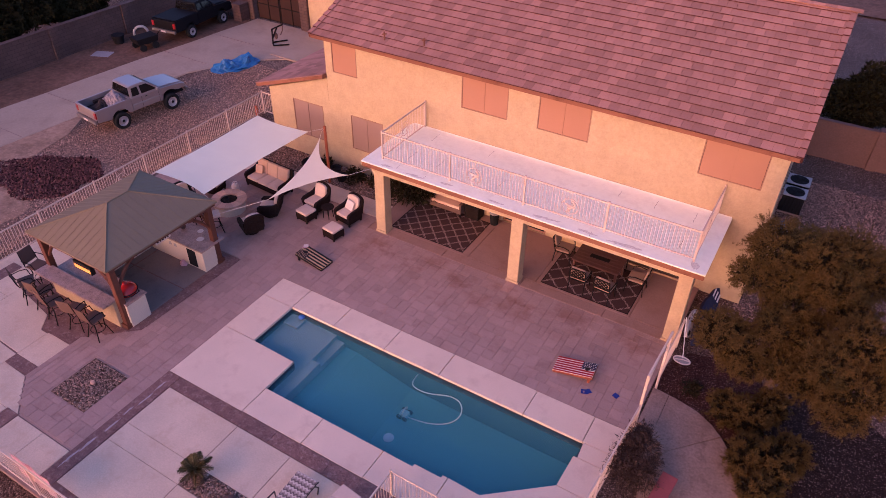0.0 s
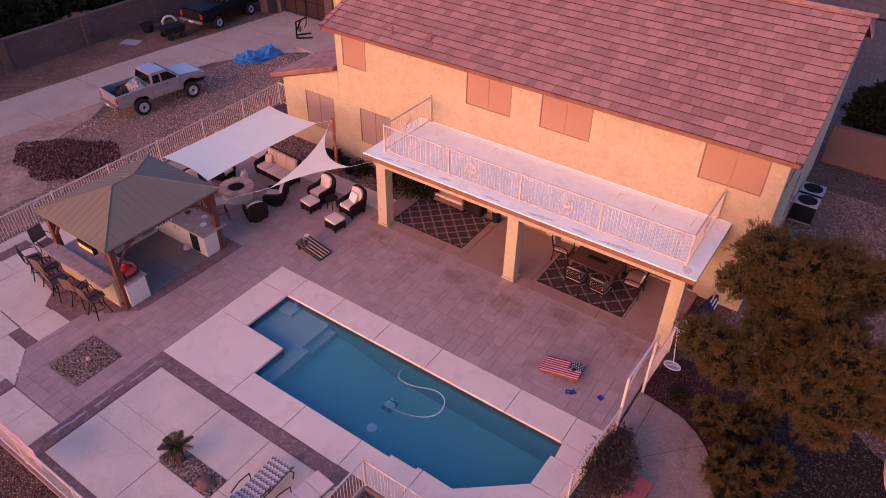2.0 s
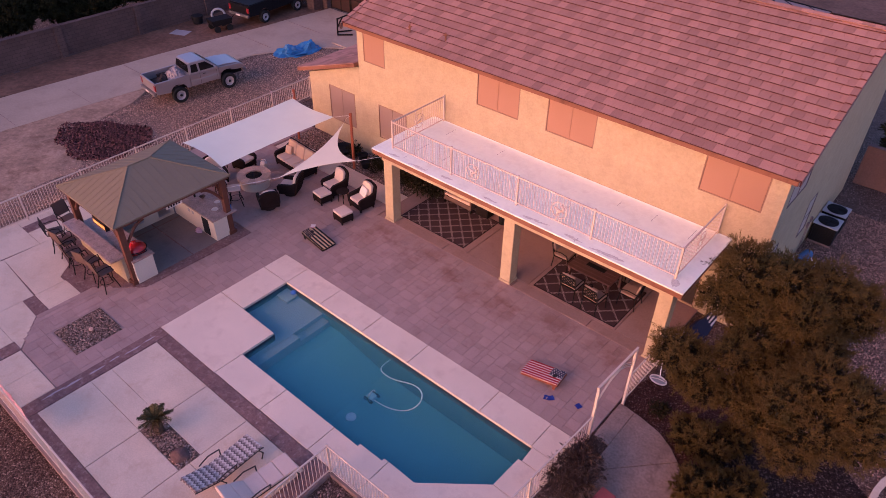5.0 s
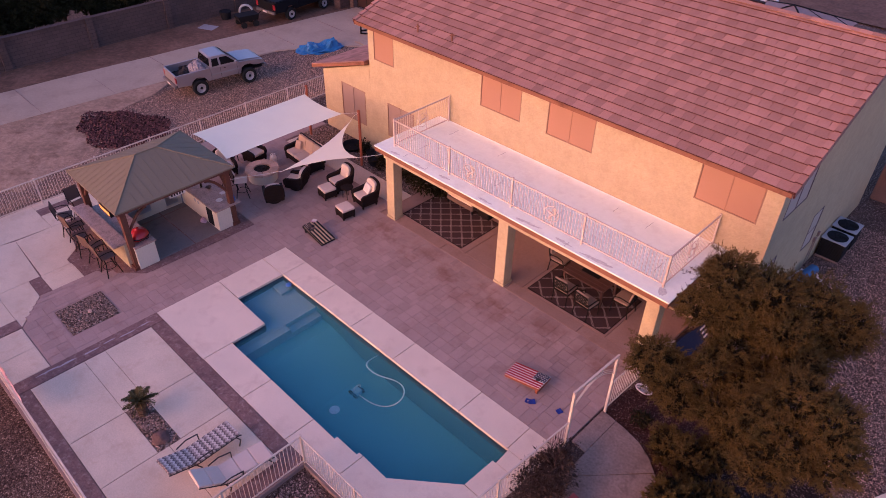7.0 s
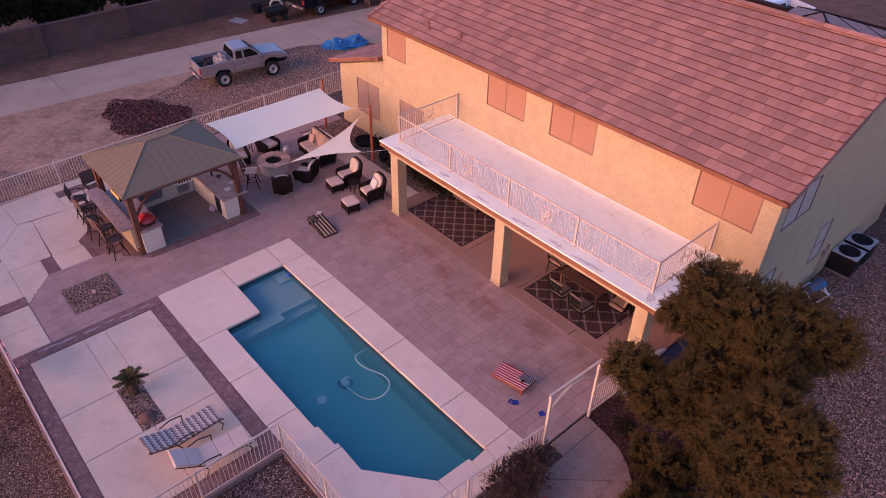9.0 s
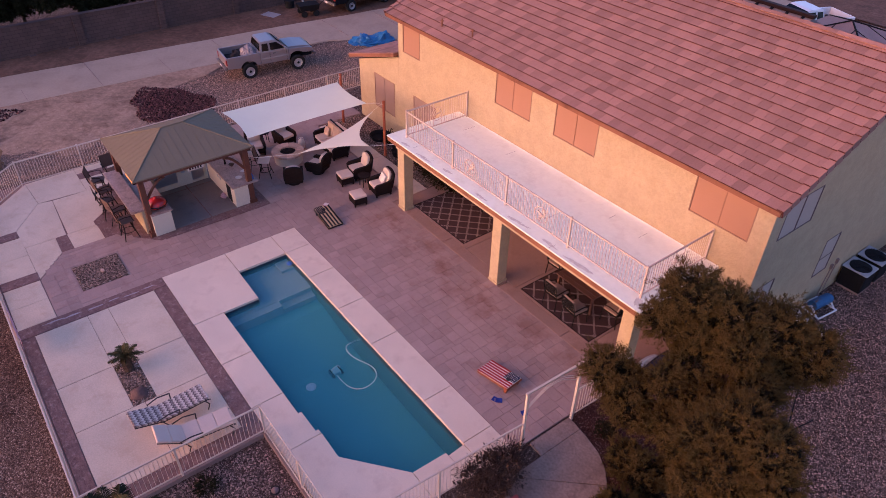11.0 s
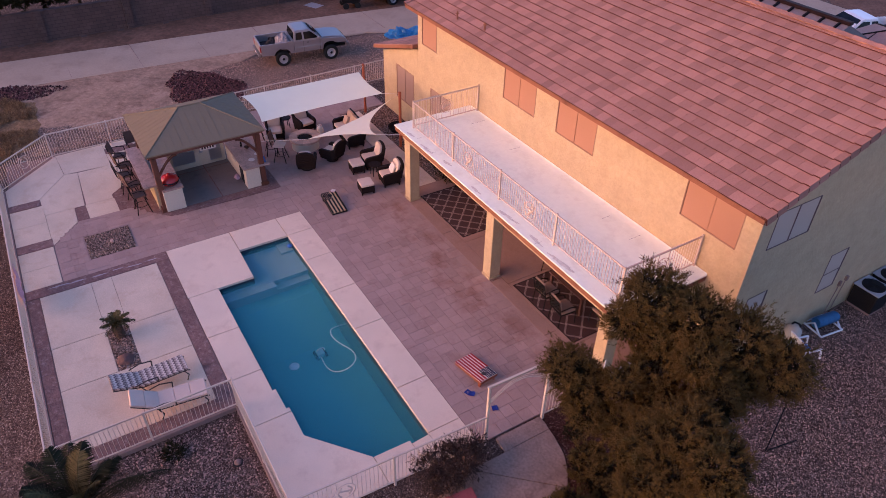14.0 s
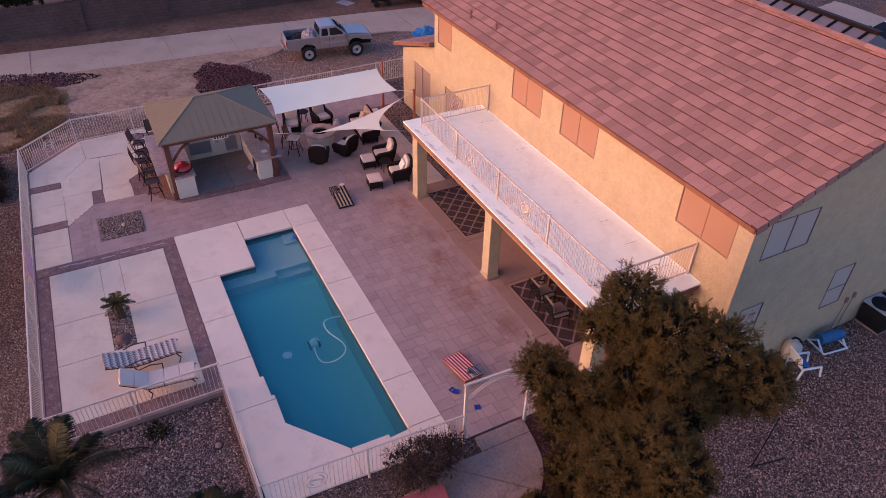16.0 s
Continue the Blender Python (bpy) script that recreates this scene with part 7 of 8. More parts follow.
crumple("tarp_heap", pose(-15.2, 13.2, GZ, 0, 0, 72), 1.4, 0.75, 0.13, TARP, "bright blue tarpaulin draped over a heap", "tarpaulin", 3.0, 4, ((-0.75, 0.1, 0.16, 0.3), (-0.45, -0.1, 0.2, 0.32), (-0.3, 0.3, 0.14, 0.22), (-0.9, -0.25, 0.12, 0.2), (0.5, 0.2, 0.2, 0.28), (0.8, -0.1, 0.24, 0.32), (0.6, -0.3, 0.16, 0.2), (1.0, 0.2, 0.14, 0.2)))
crumple("bed_cover", pose(-14.98, 5.05, GZ + 0.93, 0, 0, 84), 0.56, 0.68, 0.36, PLASTIC_WRAP, "clear plastic sheet over the load in the truck bed", "plastic sheet", 8.0, 5, ((0.3, 0.15, 0.2, 0.4), (0.2, -0.35, 0.16, 0.3), (-0.15, 0.2, 0.08, 0.2)))
crumple("truck_load", pose(-15.07, 4.42, GZ + 0.93, 0, 0, 84), 0.46, 0.58, 0.2, JUNK, "dark engine parts lying in the truck bed", "scrap", 5.0, 5, ((0.15, 0.2, 0.2, 0.16), (-0.15, -0.2, 0.16, 0.14), (0.1, -0.25, 0.12, 0.1)))
hs = thing("engine_hoist", pose(-15.3, 16.9, GZ + 0.06, 0, 0, 50) @ Matrix.Scale(0.68, 4), "dark steel engine hoist standing on the driveway", "engine hoist")
for a, d, nm in (((-0.45, -0.4, 0.08), (0.9, -0.55, 0.08), "leg"), ((-0.45, 0.4, 0.08), (0.9, 0.55, 0.08), "leg"), ((-0.45, -0.4, 0.08), (-0.45, 0.4, 0.08), "cross_bar"),
                 ((-0.45, 0, 0.08), (-0.4, 0, 1.45), "mast"), ((-0.4, 0, 1.4), (0.6, 0, 1.75), "boom"), ((-0.43, 0, 0.6), (0.05, 0, 1.52), "ram")):
    b = B()
    rod(b, a, d, 0.07, 6)
    part(nm, b, IRON, hs)
b = B()
path_rod(b, [Vector((0.55, 0, 1.7)), Vector((0.5, 0.02, 1.2)), Vector((0.3, 0.05, 0.8))], 0.05, 6)
bmesh.ops.create_icosphere(b, subdivisions=2, radius=0.2, matrix=Matrix.Translation((-0.1, 0.05, 0.75)) @ Matrix.Diagonal((0.8, 0.7, 1.5, 1)))
part("hanging_strap", b, RED_WALL, hs, "faded strap and rags hung on the mast")
# garden cart, bucket and a sheet of board by the wall
ct = thing("garden_cart", pose(-21.6, 12.3, GZ, 0, 0, 80), "dark utility cart beside the wall", "cart")
b = B()
side_prism(b, [(-0.6, 0.4), (0.6, 0.4), (0.7, 0.75), (-0.7, 0.75)], -0.45, 0.45, 0.03)
part("tub", b, IRON, ct)
for x in (-0.4, 0.4):
    for y in (-0.45, 0.45):
        b = B()
        rod(b, (x, y - 0.06, 0.2), (x, y + 0.06, 0.2), 0.2, 16)
        part("wheel", b, TYRE, ct)
b = B()
rod(b, (0.6, 0, 0.45), (1.1, 0, 0.8), 0.025, 6)
part("handle", b, IRON, ct)
ch = thing("plastic_shell", pose(-22.6, 12.9, GZ, 0, 0, 60), "white rounded plastic shell standing on end by the wall", "plastic shell")
b = B()
path_rod(b, [Vector((0.4 * math.cos(t), 0, 0.55 + 0.38 * math.sin(t))) for t in np.linspace(-0.4, 3.5, 14)], 0.075, 8)
part("rim", b, GREY_PLASTIC, ch)
b = B()
box(b, -0.4, 0.4, -0.05, 0.05, 0, 0.35, 0.03)
part("foot", b, GREY_PLASTIC, ch)
bk = thing("plant_bucket", Matrix.Translation((-23.5, 11.9, GZ)), "dark plastic tub by the block wall", "tub")
b = B()
lathe(b, [(0.28, 0), (0.36, 0.5), (0.38, 0.5), (0.38, 0.55), (0.33, 0.55)], 18)
part("tub", b, BLACK, bk)
bd = thing("board_sheet", pose(-22.9, 10.2, GZ + 0.02, 0, 0, 25), "pale weathered sheet of board lying on the earth", "board")
b = B()
box(b, -0.55, 0.55, -0.4, 0.4, 0, 0.03, 0.004)
part("sheet", b, CARDBOARD, bd)
bm = B()
box(bm, -14.6, -12.4, 15.4, 16.7, GZ - 0.05, GZ + 0.12, 0.01)
structure("parking_pad", bm, DRIVE, "small concrete pad beside the driveway", "pad")


# ---- heaps of lava rock and loose stones ----
def stones(name, place, count, size, mt, label, category, seed, heap=None, kind="stuff"):
    rng3 = random.Random(seed)
    protos = []
    for k in range(6):
        b = B()
        bmesh.ops.create_icosphere(b, subdivisions=1, radius=1.0)
        for v in b.verts:
            v.co *= 0.55 + 0.8 * rng3.random()
            v.co.x *= 1.35
            v.co.y *= 0.85
            v.co.z *= 0.6
        protos.append(([v.co.copy() for v in b.verts], [[v.index for v in f.verts] for f in b.faces]))
        b.verts.index_update()
        protos[-1] = ([v.co.copy() for v in b.verts], [[v.index for v in f.verts] for f in b.faces])
        b.free()
    V, F = [], []
    for _ in range(count):
        x, y, z = place(rng3)
        r = size * (0.5 + 1.0 * rng3.random() ** 2)
        vs, fs = protos[rng3.randrange(6)]
        rot = Euler((rng3.uniform(0, 6), rng3.uniform(0, 6), rng3.uniform(0, 6))).to_matrix()
        o = len(V)
        V += [tuple(rot @ v * r + Vector((x, y, z))) for v in vs]
        F += [[o + i for i in f] for f in fs]
    me = bpy.data.meshes.new(name)
    me.from_pydata(V, [], F)
    me.materials.append(mt)
    return tagged(new(name, me), label, category, kind=kind)


def heap_at(cx, cy, rx, ry, h, turn=0.0):
    c, s = math.cos(radians(turn)), math.sin(radians(turn))

    def place(r):
        a, q = r.uniform(0, 2 * math.pi), math.sqrt(r.random())
        q *= 1 + 0.12 * math.sin(3 * a + cx) + 0.07 * math.sin(7 * a)
        u, v = rx * q * math.cos(a), ry * q * math.sin(a)
        x, y = cx + c * u - s * v, cy + s * u + c * v
        return x, y, ground_height(x, y) + h * max(0, 1 - q * q) * r.uniform(0.4, 1.0) + 0.015
    return place


stones("lava_rock_heap", heap_at(-13.6, 0.1, 2.4, 1.7, 0.03, 20), 6200, 0.06, LAVA, "heap of dark red-brown lava rock", "rock heap", 1)
stones("lava_rock_bed", heap_at(-17.5, -9.4, 3.0, 1.2, 0.03, 78), 3600, 0.06, LAVA, "bed of dark lava rock along the driveway", "rock bed", 2)


def scatter(x0, x1, y0, y1, lift, avoid=None):
    def place(r):
        while True:
            x, y = r.uniform(x0, x1), r.uniform(y0, y1)
            if avoid is None or not avoid(x, y):
                return x, y, ground_height(x, y) + lift
    return place


def in_dirt(x, y):
    return ((x + 15.2) / 3.2) ** 2 + ((y + 4.4) / 3.2) ** 2 < 1 or ((x + 13.6) / 4.2) ** 2 + ((y + 10.2) / 2.7) ** 2 < 1


stones("loose_gravel", scatter(8.2, 14.5, -12.0, -5.25, 0.0), 20000, 0.025, LOOSE, "loose grey and tan gravel below the terrace", "gravel", 3)
stones("loose_gravel_side", scatter(13.8, 20.0, 1.5, 17.0, 0.0, lambda x, y: ((x - 17.3) / 3.1) ** 2 + ((y - 1.6) / 3.0) ** 2 < 1 or ((x - 14.3) / 2) ** 2 + ((y - 2.7) / 2.2) ** 2 < 1 or (x - 21.65) ** 2 + (y - 3.42) ** 2 < 7.6), 36000, 0.021, LOOSE, "loose gravel in the side yard", "gravel", 4)
stones("loose_gravel_yard", scatter(-16.0, -9.6, -9.0, 14.0, 0.01, lambda x, y: in_dirt(x, y)), 32000, 0.027, LOOSE_PALE, "coarse gravel in the side yard", "gravel", 6)
stones("bed_stones", lambda r: (r.uniform(-2.25, -0.86), r.uniform(-7.4, -5.94), 0.012), 900, 0.028, LOOSE_TAN, "tan stones filling the square bed", "gravel", 7)
stones("palm_bed_stones", lambda r: (r.uniform(3.23, 5.07), r.uniform(-7.63, -7.05), -0.01), 500, 0.028, LOOSE_TAN, "tan stones round the small palm", "gravel", 8)
stones("house_bed_stones", lambda r: (r.uniform(-6.6, 0.7), r.uniform(5.77, 7.13), 0.006), 2200, 0.028, LOOSE_TAN, "tan stones in the planting bed", "gravel", 9)


def boulder(x, y, z, r, mt, label):
    t = thing("boulder", Matrix.Translation((x, y, z)), label, "boulder")
    b = B()
    bmesh.ops.create_icosphere(b, subdivisions=3, radius=r)
    for v in b.verts:
        v.co += v.co * 0.35 * noise.noise(v.co * 2.2 / r * 0.5 + Vector((x, y, 0)))
        v.co.z = max(-0.02, v.co.z * 0.65)
    part("rock", b, mt, t, smooth=False)


boulder(4.72, -7.37, -0.01, 0.24, RED_WALL, "rounded reddish boulder in the palm bed")
# small beige stone, built as a low tapered cylinder
pv = thing("pipe_cap", Matrix.Translation((-1.5, -6.6, 0.02)), "small beige stone in the square gravel bed", "pipe cap")
b = B()
lathe(b, [(0.065, 0), (0.065, 0.05), (0.045, 0.075)], 16)
part("cap", b, STONE_TAN, pv)


# ---- plants ----
def leaf_cloud(rng3, centres, per, spread, ln, wd, droop=0.2):
    """Small leaves clustered round the given centres; each centre is (x, y, z, outward x, y, z)."""
    c = np.repeat(np.asarray(centres), per, axis=0)
    n = len(c)
    p = c[:, :3] + rng3.normal(size=(n, 3)) * spread
    d = c[:, 3:] * 0.9 + rng3.normal(size=(n, 3)) * 0.75
    d[:, 2] -= droop * rng3.random(n)
    d /= np.linalg.norm(d, axis=1, keepdims=True) + 1e-9
    s = np.cross(d, rng3.normal(size=(n, 3)))
    s /= np.linalg.norm(s, axis=1, keepdims=True) + 1e-9
    k = rng3.uniform(0.6, 1.3, size=(n, 1))
    tip, base, mid = p + d * ln * k, p, p + d * ln * k * 0.45
    return np.stack([base, mid + s * wd * k, tip, mid - s * wd * k], axis=1)


def lobes_to_centres(rng3, lobes, density):
    out = []
    for x, y, z, rx, ry, rz in lobes:
        n = int(density * (rx * ry + rx * rz + ry * rz))
        u = rng3.normal(size=(n, 3))
        u /= np.linalg.norm(u, axis=1, keepdims=True)
        f = 0.62 + 0.42 * rng3.random((n, 1))
        bumps = np.array([[1 + 0.35 * noise.noise((v[0] * 2.3 + x, v[1] * 2.3 + y, v[2] * 2.3 + z))] for v in u])
        pts = np.array([[x, y, z]]) + u * np.array([[rx, ry, rz]]) * f * bumps
        keep = u[:, 2] > -0.75
        out.append(np.hstack([pts, u])[keep])
    return np.vstack(out)


def tree(name, base, lobes, mt, label, category, seed, density=38, per=26, ln=0.17, wd=0.028, spread=0.13, trunk=0.16, limb=0.06, droop=0.3):
    rng3 = np.random.default_rng(seed)
    t = thing(name, Matrix(), label, category)
    b = B()
    bx, by, bz = base
    cz = min(l[2] for l in lobes)
    fork = Vector((bx + 0.1, by + 0.05, bz + (cz - bz) * 0.55))
    rod(b, (bx, by, bz - 0.1), fork, trunk, 10, trunk * 0.75)
    for x, y, z, rx, ry, rz in lobes:
        a, d = fork, Vector((x, y, z))
        m = (a + d) / 2 + Vector((0, 0, 0.15))
        rod(b, a, m, limb * 1.2, 7, limb * 0.85)
        rod(b, m, d, limb * 0.85, 7, limb * 0.4)
        for _ in range(6):
            u = Vector(rng3.normal(size=3)).normalized()
            rod(b, d, d + Vector((u.x * rx, u.y * ry, abs(u.z) * rz)) * 0.85, limb * 0.35, 5, limb * 0.1)
    part("trunk", b, BARK, t, smooth=True)
    q = leaf_cloud(rng3, lobes_to_centres(rng3, lobes, density), per, spread, ln, wd, droop)
    inner = [(x, y, z, 0.72 * rx, 0.72 * ry, 0.72 * rz) for x, y, z, rx, ry, rz in lobes]
    q = np.vstack([q, leaf_cloud(rng3, lobes_to_centres(rng3, inner, density * 0.5), 8, spread * 1.2, 0.15, 0.03, droop)])
    ob = new("crown", quads_mesh("crown", q, mt))
    ob.parent = t
    return t


def tufted_crown(t, lobes, mt, seed, per_area=17.0, leaves=165, ln=0.065, wd=0.0085, core_leaves=260, core_size=0.15):
    """A dense crown of needle tufts bursting outward from every lobe, round inner leaves coloured dark as the crown's
    own shade.
    """
    rng3 = np.random.default_rng(seed)
    tufts, core = [], []
    for x, y, z, rx, ry, rz in lobes:
        area = 4 * math.pi * ((rx * ry) ** 1.6 / 3 + (rx * rz) ** 1.6 / 3 + (ry * rz) ** 1.6 / 3) ** (1 / 1.6)
        n = int(area * per_area)
        i = np.arange(n) + 0.5
        th, ph = math.pi * (1 + 5 ** 0.5) * i, np.arccos(1 - 2 * i / n)
        u = np.stack([np.cos(th) * np.sin(ph), np.sin(th) * np.sin(ph), np.cos(ph)], axis=1) + rng3.normal(size=(n, 3)) * 0.12
        u /= np.linalg.norm(u, axis=1, keepdims=True)
        lump = np.array([[1 + 0.22 * noise.noise((v[0] * 1.9 + x, v[1] * 1.9 + y, v[2] * 1.9 + z))] for v in u])
        f = lump * rng3.uniform(0.74, 1.0, size=(n, 1))
        p = np.array([[x, y, z]]) + u * np.array([[rx, ry, rz]]) * f
        tufts.append(np.hstack([p, u])[u[:, 2] > -0.85])
        m = int(area * core_leaves)
        w = rng3.normal(size=(m, 3))
        w /= np.linalg.norm(w, axis=1, keepdims=True)
        core.append(np.hstack([np.array([[x, y, z]]) + w * np.array([[rx, ry, rz]]) * rng3.uniform(0.4, 0.8, size=(m, 1)), w]))
    c = np.repeat(np.vstack(tufts), leaves, axis=0)
    n = len(c)
    d = c[:, 3:] * 0.55 + rng3.normal(size=(n, 3)) * 0.6
    d[:, 2] += 0.12
    d /= np.linalg.norm(d, axis=1, keepdims=True)
    start = c[:, :3] + d * rng3.uniform(0.0, 0.13, size=(n, 1)) + rng3.normal(size=(n, 3)) * 0.025
    k = rng3.uniform(0.45, 1.1, size=(n, 1))
    s = np.cross(d, rng3.normal(size=(n, 3)))
    s /= np.linalg.norm(s, axis=1, keepdims=True) + 1e-9
    mid = start + d * ln * k * 0.5
    q = np.stack([start, mid + s * wd, start + d * ln * k, mid - s * wd], axis=1)
    new("crown", quads_mesh("crown", q, mt)).parent = t
    # the dark colour of these inner leaves stands for shade inside the crown
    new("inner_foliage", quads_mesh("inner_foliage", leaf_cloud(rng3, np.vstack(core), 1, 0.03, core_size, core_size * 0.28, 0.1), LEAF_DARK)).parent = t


def tufted_tree(name, base, lobes, mt, label, category, seed, trunk=0.16, limb=0.06, **kw):
    t = thing(name, Matrix(), label, category)
    b = B()
    bx, by, bz = base
    fork = Vector((bx + 0.1, by + 0.05, bz + (min(l[2] for l in lobes) - bz) * 0.55))
    rod(b, (bx, by, bz - 0.1), fork, trunk, 10, trunk * 0.75)
    for x, y, z, rx, ry, rz in lobes:
        m = (fork + Vector((x, y, z))) / 2 + Vector((0, 0, 0.12))
        rod(b, fork, m, limb * 1.2, 7, limb * 0.85)
        rod(b, m, (x, y, z), limb * 0.85, 7, limb * 0.4)
    part("trunk", b, BARK, t, smooth=True)
    tufted_crown(t, lobes, mt, seed, **kw)


def spray_crown(t, lobes, mt, core_mt, seed, clumps=13.0, sprays=11, leaves=26, reach=0.185, ln=0.08, wd=0.0055):
    """Feathery crown: every lobe carries clumps of leafy sprays that point out and up, over loose inner leaves coloured
    dark for the crown's shade.
    """
    rng3 = np.random.default_rng(seed)
    lob = np.array(lobes)
    heads, core = [], []
    for k, (x, y, z, rx, ry, rz) in enumerate(lobes):
        area = 4 * math.pi * ((rx * ry) ** 1.6 / 3 + (rx * rz) ** 1.6 / 3 + (ry * rz) ** 1.6 / 3) ** (1 / 1.6)
        n = int(area * clumps)
        i = np.arange(n) + 0.5
        th, ph = math.pi * (1 + 5 ** 0.5) * i, np.arccos(1 - 2 * i / n)
        u = np.stack([np.cos(th) * np.sin(ph), np.sin(th) * np.sin(ph), np.cos(ph)], axis=1) + rng3.normal(size=(n, 3)) * 0.16
        u /= np.linalg.norm(u, axis=1, keepdims=True)
        lump = np.array([[1 + 0.3 * noise.noise((v[0] * 2.6 + x, v[1] * 2.6 + y, v[2] * 2.6 + z))] for v in u])
        c = lob[k, :3] + u * lob[k, 3:] * lump * rng3.uniform(0.8, 0.96, size=(n, 1))
        keep = u[:, 2] > -0.8
        for j in range(len(lob)):
            if j != k:
                keep &= np.sum(((c - lob[j, :3]) / lob[j, 3:]) ** 2, axis=1) > 0.5
        heads.append(np.hstack([c, u])[keep])
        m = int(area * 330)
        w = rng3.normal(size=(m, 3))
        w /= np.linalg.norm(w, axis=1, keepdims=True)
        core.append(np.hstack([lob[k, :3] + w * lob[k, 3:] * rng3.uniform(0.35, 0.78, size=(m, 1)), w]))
    h = np.vstack(heads)
    size = rng3.uniform(0.7, 1.25, size=(len(h), 1)) * reach
    h, size = np.repeat(h, sprays, axis=0), np.repeat(size, sprays, axis=0)
    d = h[:, 3:] * 0.75 + rng3.normal(size=(len(h), 3)) * 0.55
    d[:, 2] += 0.15
    d /= np.linalg.norm(d, axis=1, keepdims=True)
    length = size * rng3.uniform(0.7, 1.35, size=(len(h), 1))
    start = h[:, :3] - h[:, 3:] * 0.08 + rng3.normal(size=(len(h), 3)) * size * 0.3
    start, d, length, out = (np.repeat(v, leaves, axis=0) for v in (start, d, length, h[:, 3:]))
    n = len(d)
    f = rng3.uniform(0.1, 1.0, size=(n, 1))
    p = start + d * length * f + rng3.normal(size=(n, 3)) * 0.012
    v = d * 0.7 + rng3.normal(size=(n, 3)) * 0.42 + np.array([[0, 0, 0.12]])
    v /= np.linalg.norm(v, axis=1, keepdims=True)
    s = np.cross(v, out + rng3.normal(size=(n, 3)) * 0.35)
    s /= np.linalg.norm(s, axis=1, keepdims=True) + 1e-9
    k = rng3.uniform(0.5, 1.2, size=(n, 1)) * ln
    mid = p + v * k * 0.5
    new("crown", quads_mesh("crown", np.stack([p, mid + s * wd, p + v * k, mid - s * wd], axis=1), mt)).parent = t
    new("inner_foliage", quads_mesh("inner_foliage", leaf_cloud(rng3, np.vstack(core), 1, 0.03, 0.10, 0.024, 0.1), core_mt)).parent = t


def feathery_tree(name, base, lobes, label, category, seed, trunk=0.16, limb=0.06, **kw):
    t = thing(name, Matrix(), label, category)
    b = B()
    bx, by, bz = base
    fork = Vector((bx + 0.1, by + 0.05, bz + (min(l[2] for l in lobes) - bz) * 0.55))
    rod(b, (bx, by, bz - 0.1), fork, trunk, 10, trunk * 0.75)
    for x, y, z, rx, ry, rz in lobes:
        m = (fork + Vector((x, y, z))) / 2 + Vector((0, 0, 0.12))
        rod(b, fork, m, limb * 1.2, 7, limb * 0.85)
        rod(b, m, (x, y, z), limb * 0.85, 7, limb * 0.4)
    part("trunk", b, BARK, t, smooth=True)
    spray_crown(t, lobes, LEAF, LEAF_CORE_SHADE, seed, **kw)


feathery_tree("garden_tree", (15.4, 2.9, -0.08), [
    (14.4, 3.1, 5.2, 0.8, 0.75, 0.7), (15.2, 3.6, 4.9, 0.85, 0.8, 0.7), (14.1, 2.75, 4.4, 0.58, 0.55, 0.5), (16.0, 4.2, 4.7, 0.82, 0.82, 0.72),
    (16.75, 4.75, 4.15, 0.74, 0.74, 0.8), (15.6, 3.6, 4.1, 0.8, 0.75, 0.65), (16.3, 4.1, 3.8, 0.65, 0.65, 0.55),
    (13.8, 1.45, 3.3, 0.64, 0.64, 0.6), (14.3, 1.6, 3.0, 0.68, 0.66, 0.62), (14.6, 1.5, 2.6, 0.6, 0.55, 0.5), (14.95, 2.1, 3.5, 0.5, 0.5, 0.5),
    (16.9, 2.0, 4.0, 0.75, 0.72, 0.68), (17.6, 1.9, 3.9, 0.72, 0.72, 0.68), (16.5, 1.5, 3.5, 0.7, 0.68, 0.66), (17.15, 1.3, 3.3, 0.8, 0.75, 0.75),
    (17.9, 1.6, 3.3, 0.72, 0.72, 0.68), (16.9, 1.0, 2.7, 0.65, 0.65, 0.55),
    (15.1, 2.8, 3.75, 0.7, 0.6, 0.6), (15.75, 2.6, 3.2, 0.75, 0.7, 0.65), (15.4, 1.85, 2.6, 0.6, 0.55, 0.55), (16.0, 1.7, 2.6, 0.6, 0.6, 0.6), (14.0, 1.9, 2.7, 0.5, 0.5, 0.45),
    (14.8, 3.1, 4.3, 0.6, 0.6, 0.6), (15.9, 3.2, 4.6, 0.6, 0.6, 0.5), (16.5, 3.1, 3.9, 0.6, 0.6, 0.5)],
    "wide olive-brown feathery tree beside the pool fence", "tree", 11)
feathery_tree("low_shrub", (15.1, 2.0, -0.08), [(14.65, 1.9, 0.4, 0.55, 0.6, 0.5), (15.2, 1.85, 0.45, 0.6, 0.6, 0.5), (15.7, 2.5, 0.45, 0.5, 0.7, 0.5)],
              "rounded reddish-olive shrub under the tree", "shrub", 12, 0.05, 0.025, reach=0.14, clumps=13)
feathery_tree("low_shrub", (16.0, 0.6, -0.08), [(15.45, 0.45, 0.45, 0.55, 0.7, 0.5), (16.05, 0.55, 0.5, 0.7, 0.75, 0.55), (16.4, 1.1, 0.45, 0.6, 0.6, 0.5), (15.9, -0.35, 0.4, 0.6, 0.55, 0.45)],
              "rounded olive shrub beside the curved path", "shrub", 14, 0.05, 0.025, reach=0.14, clumps=13)
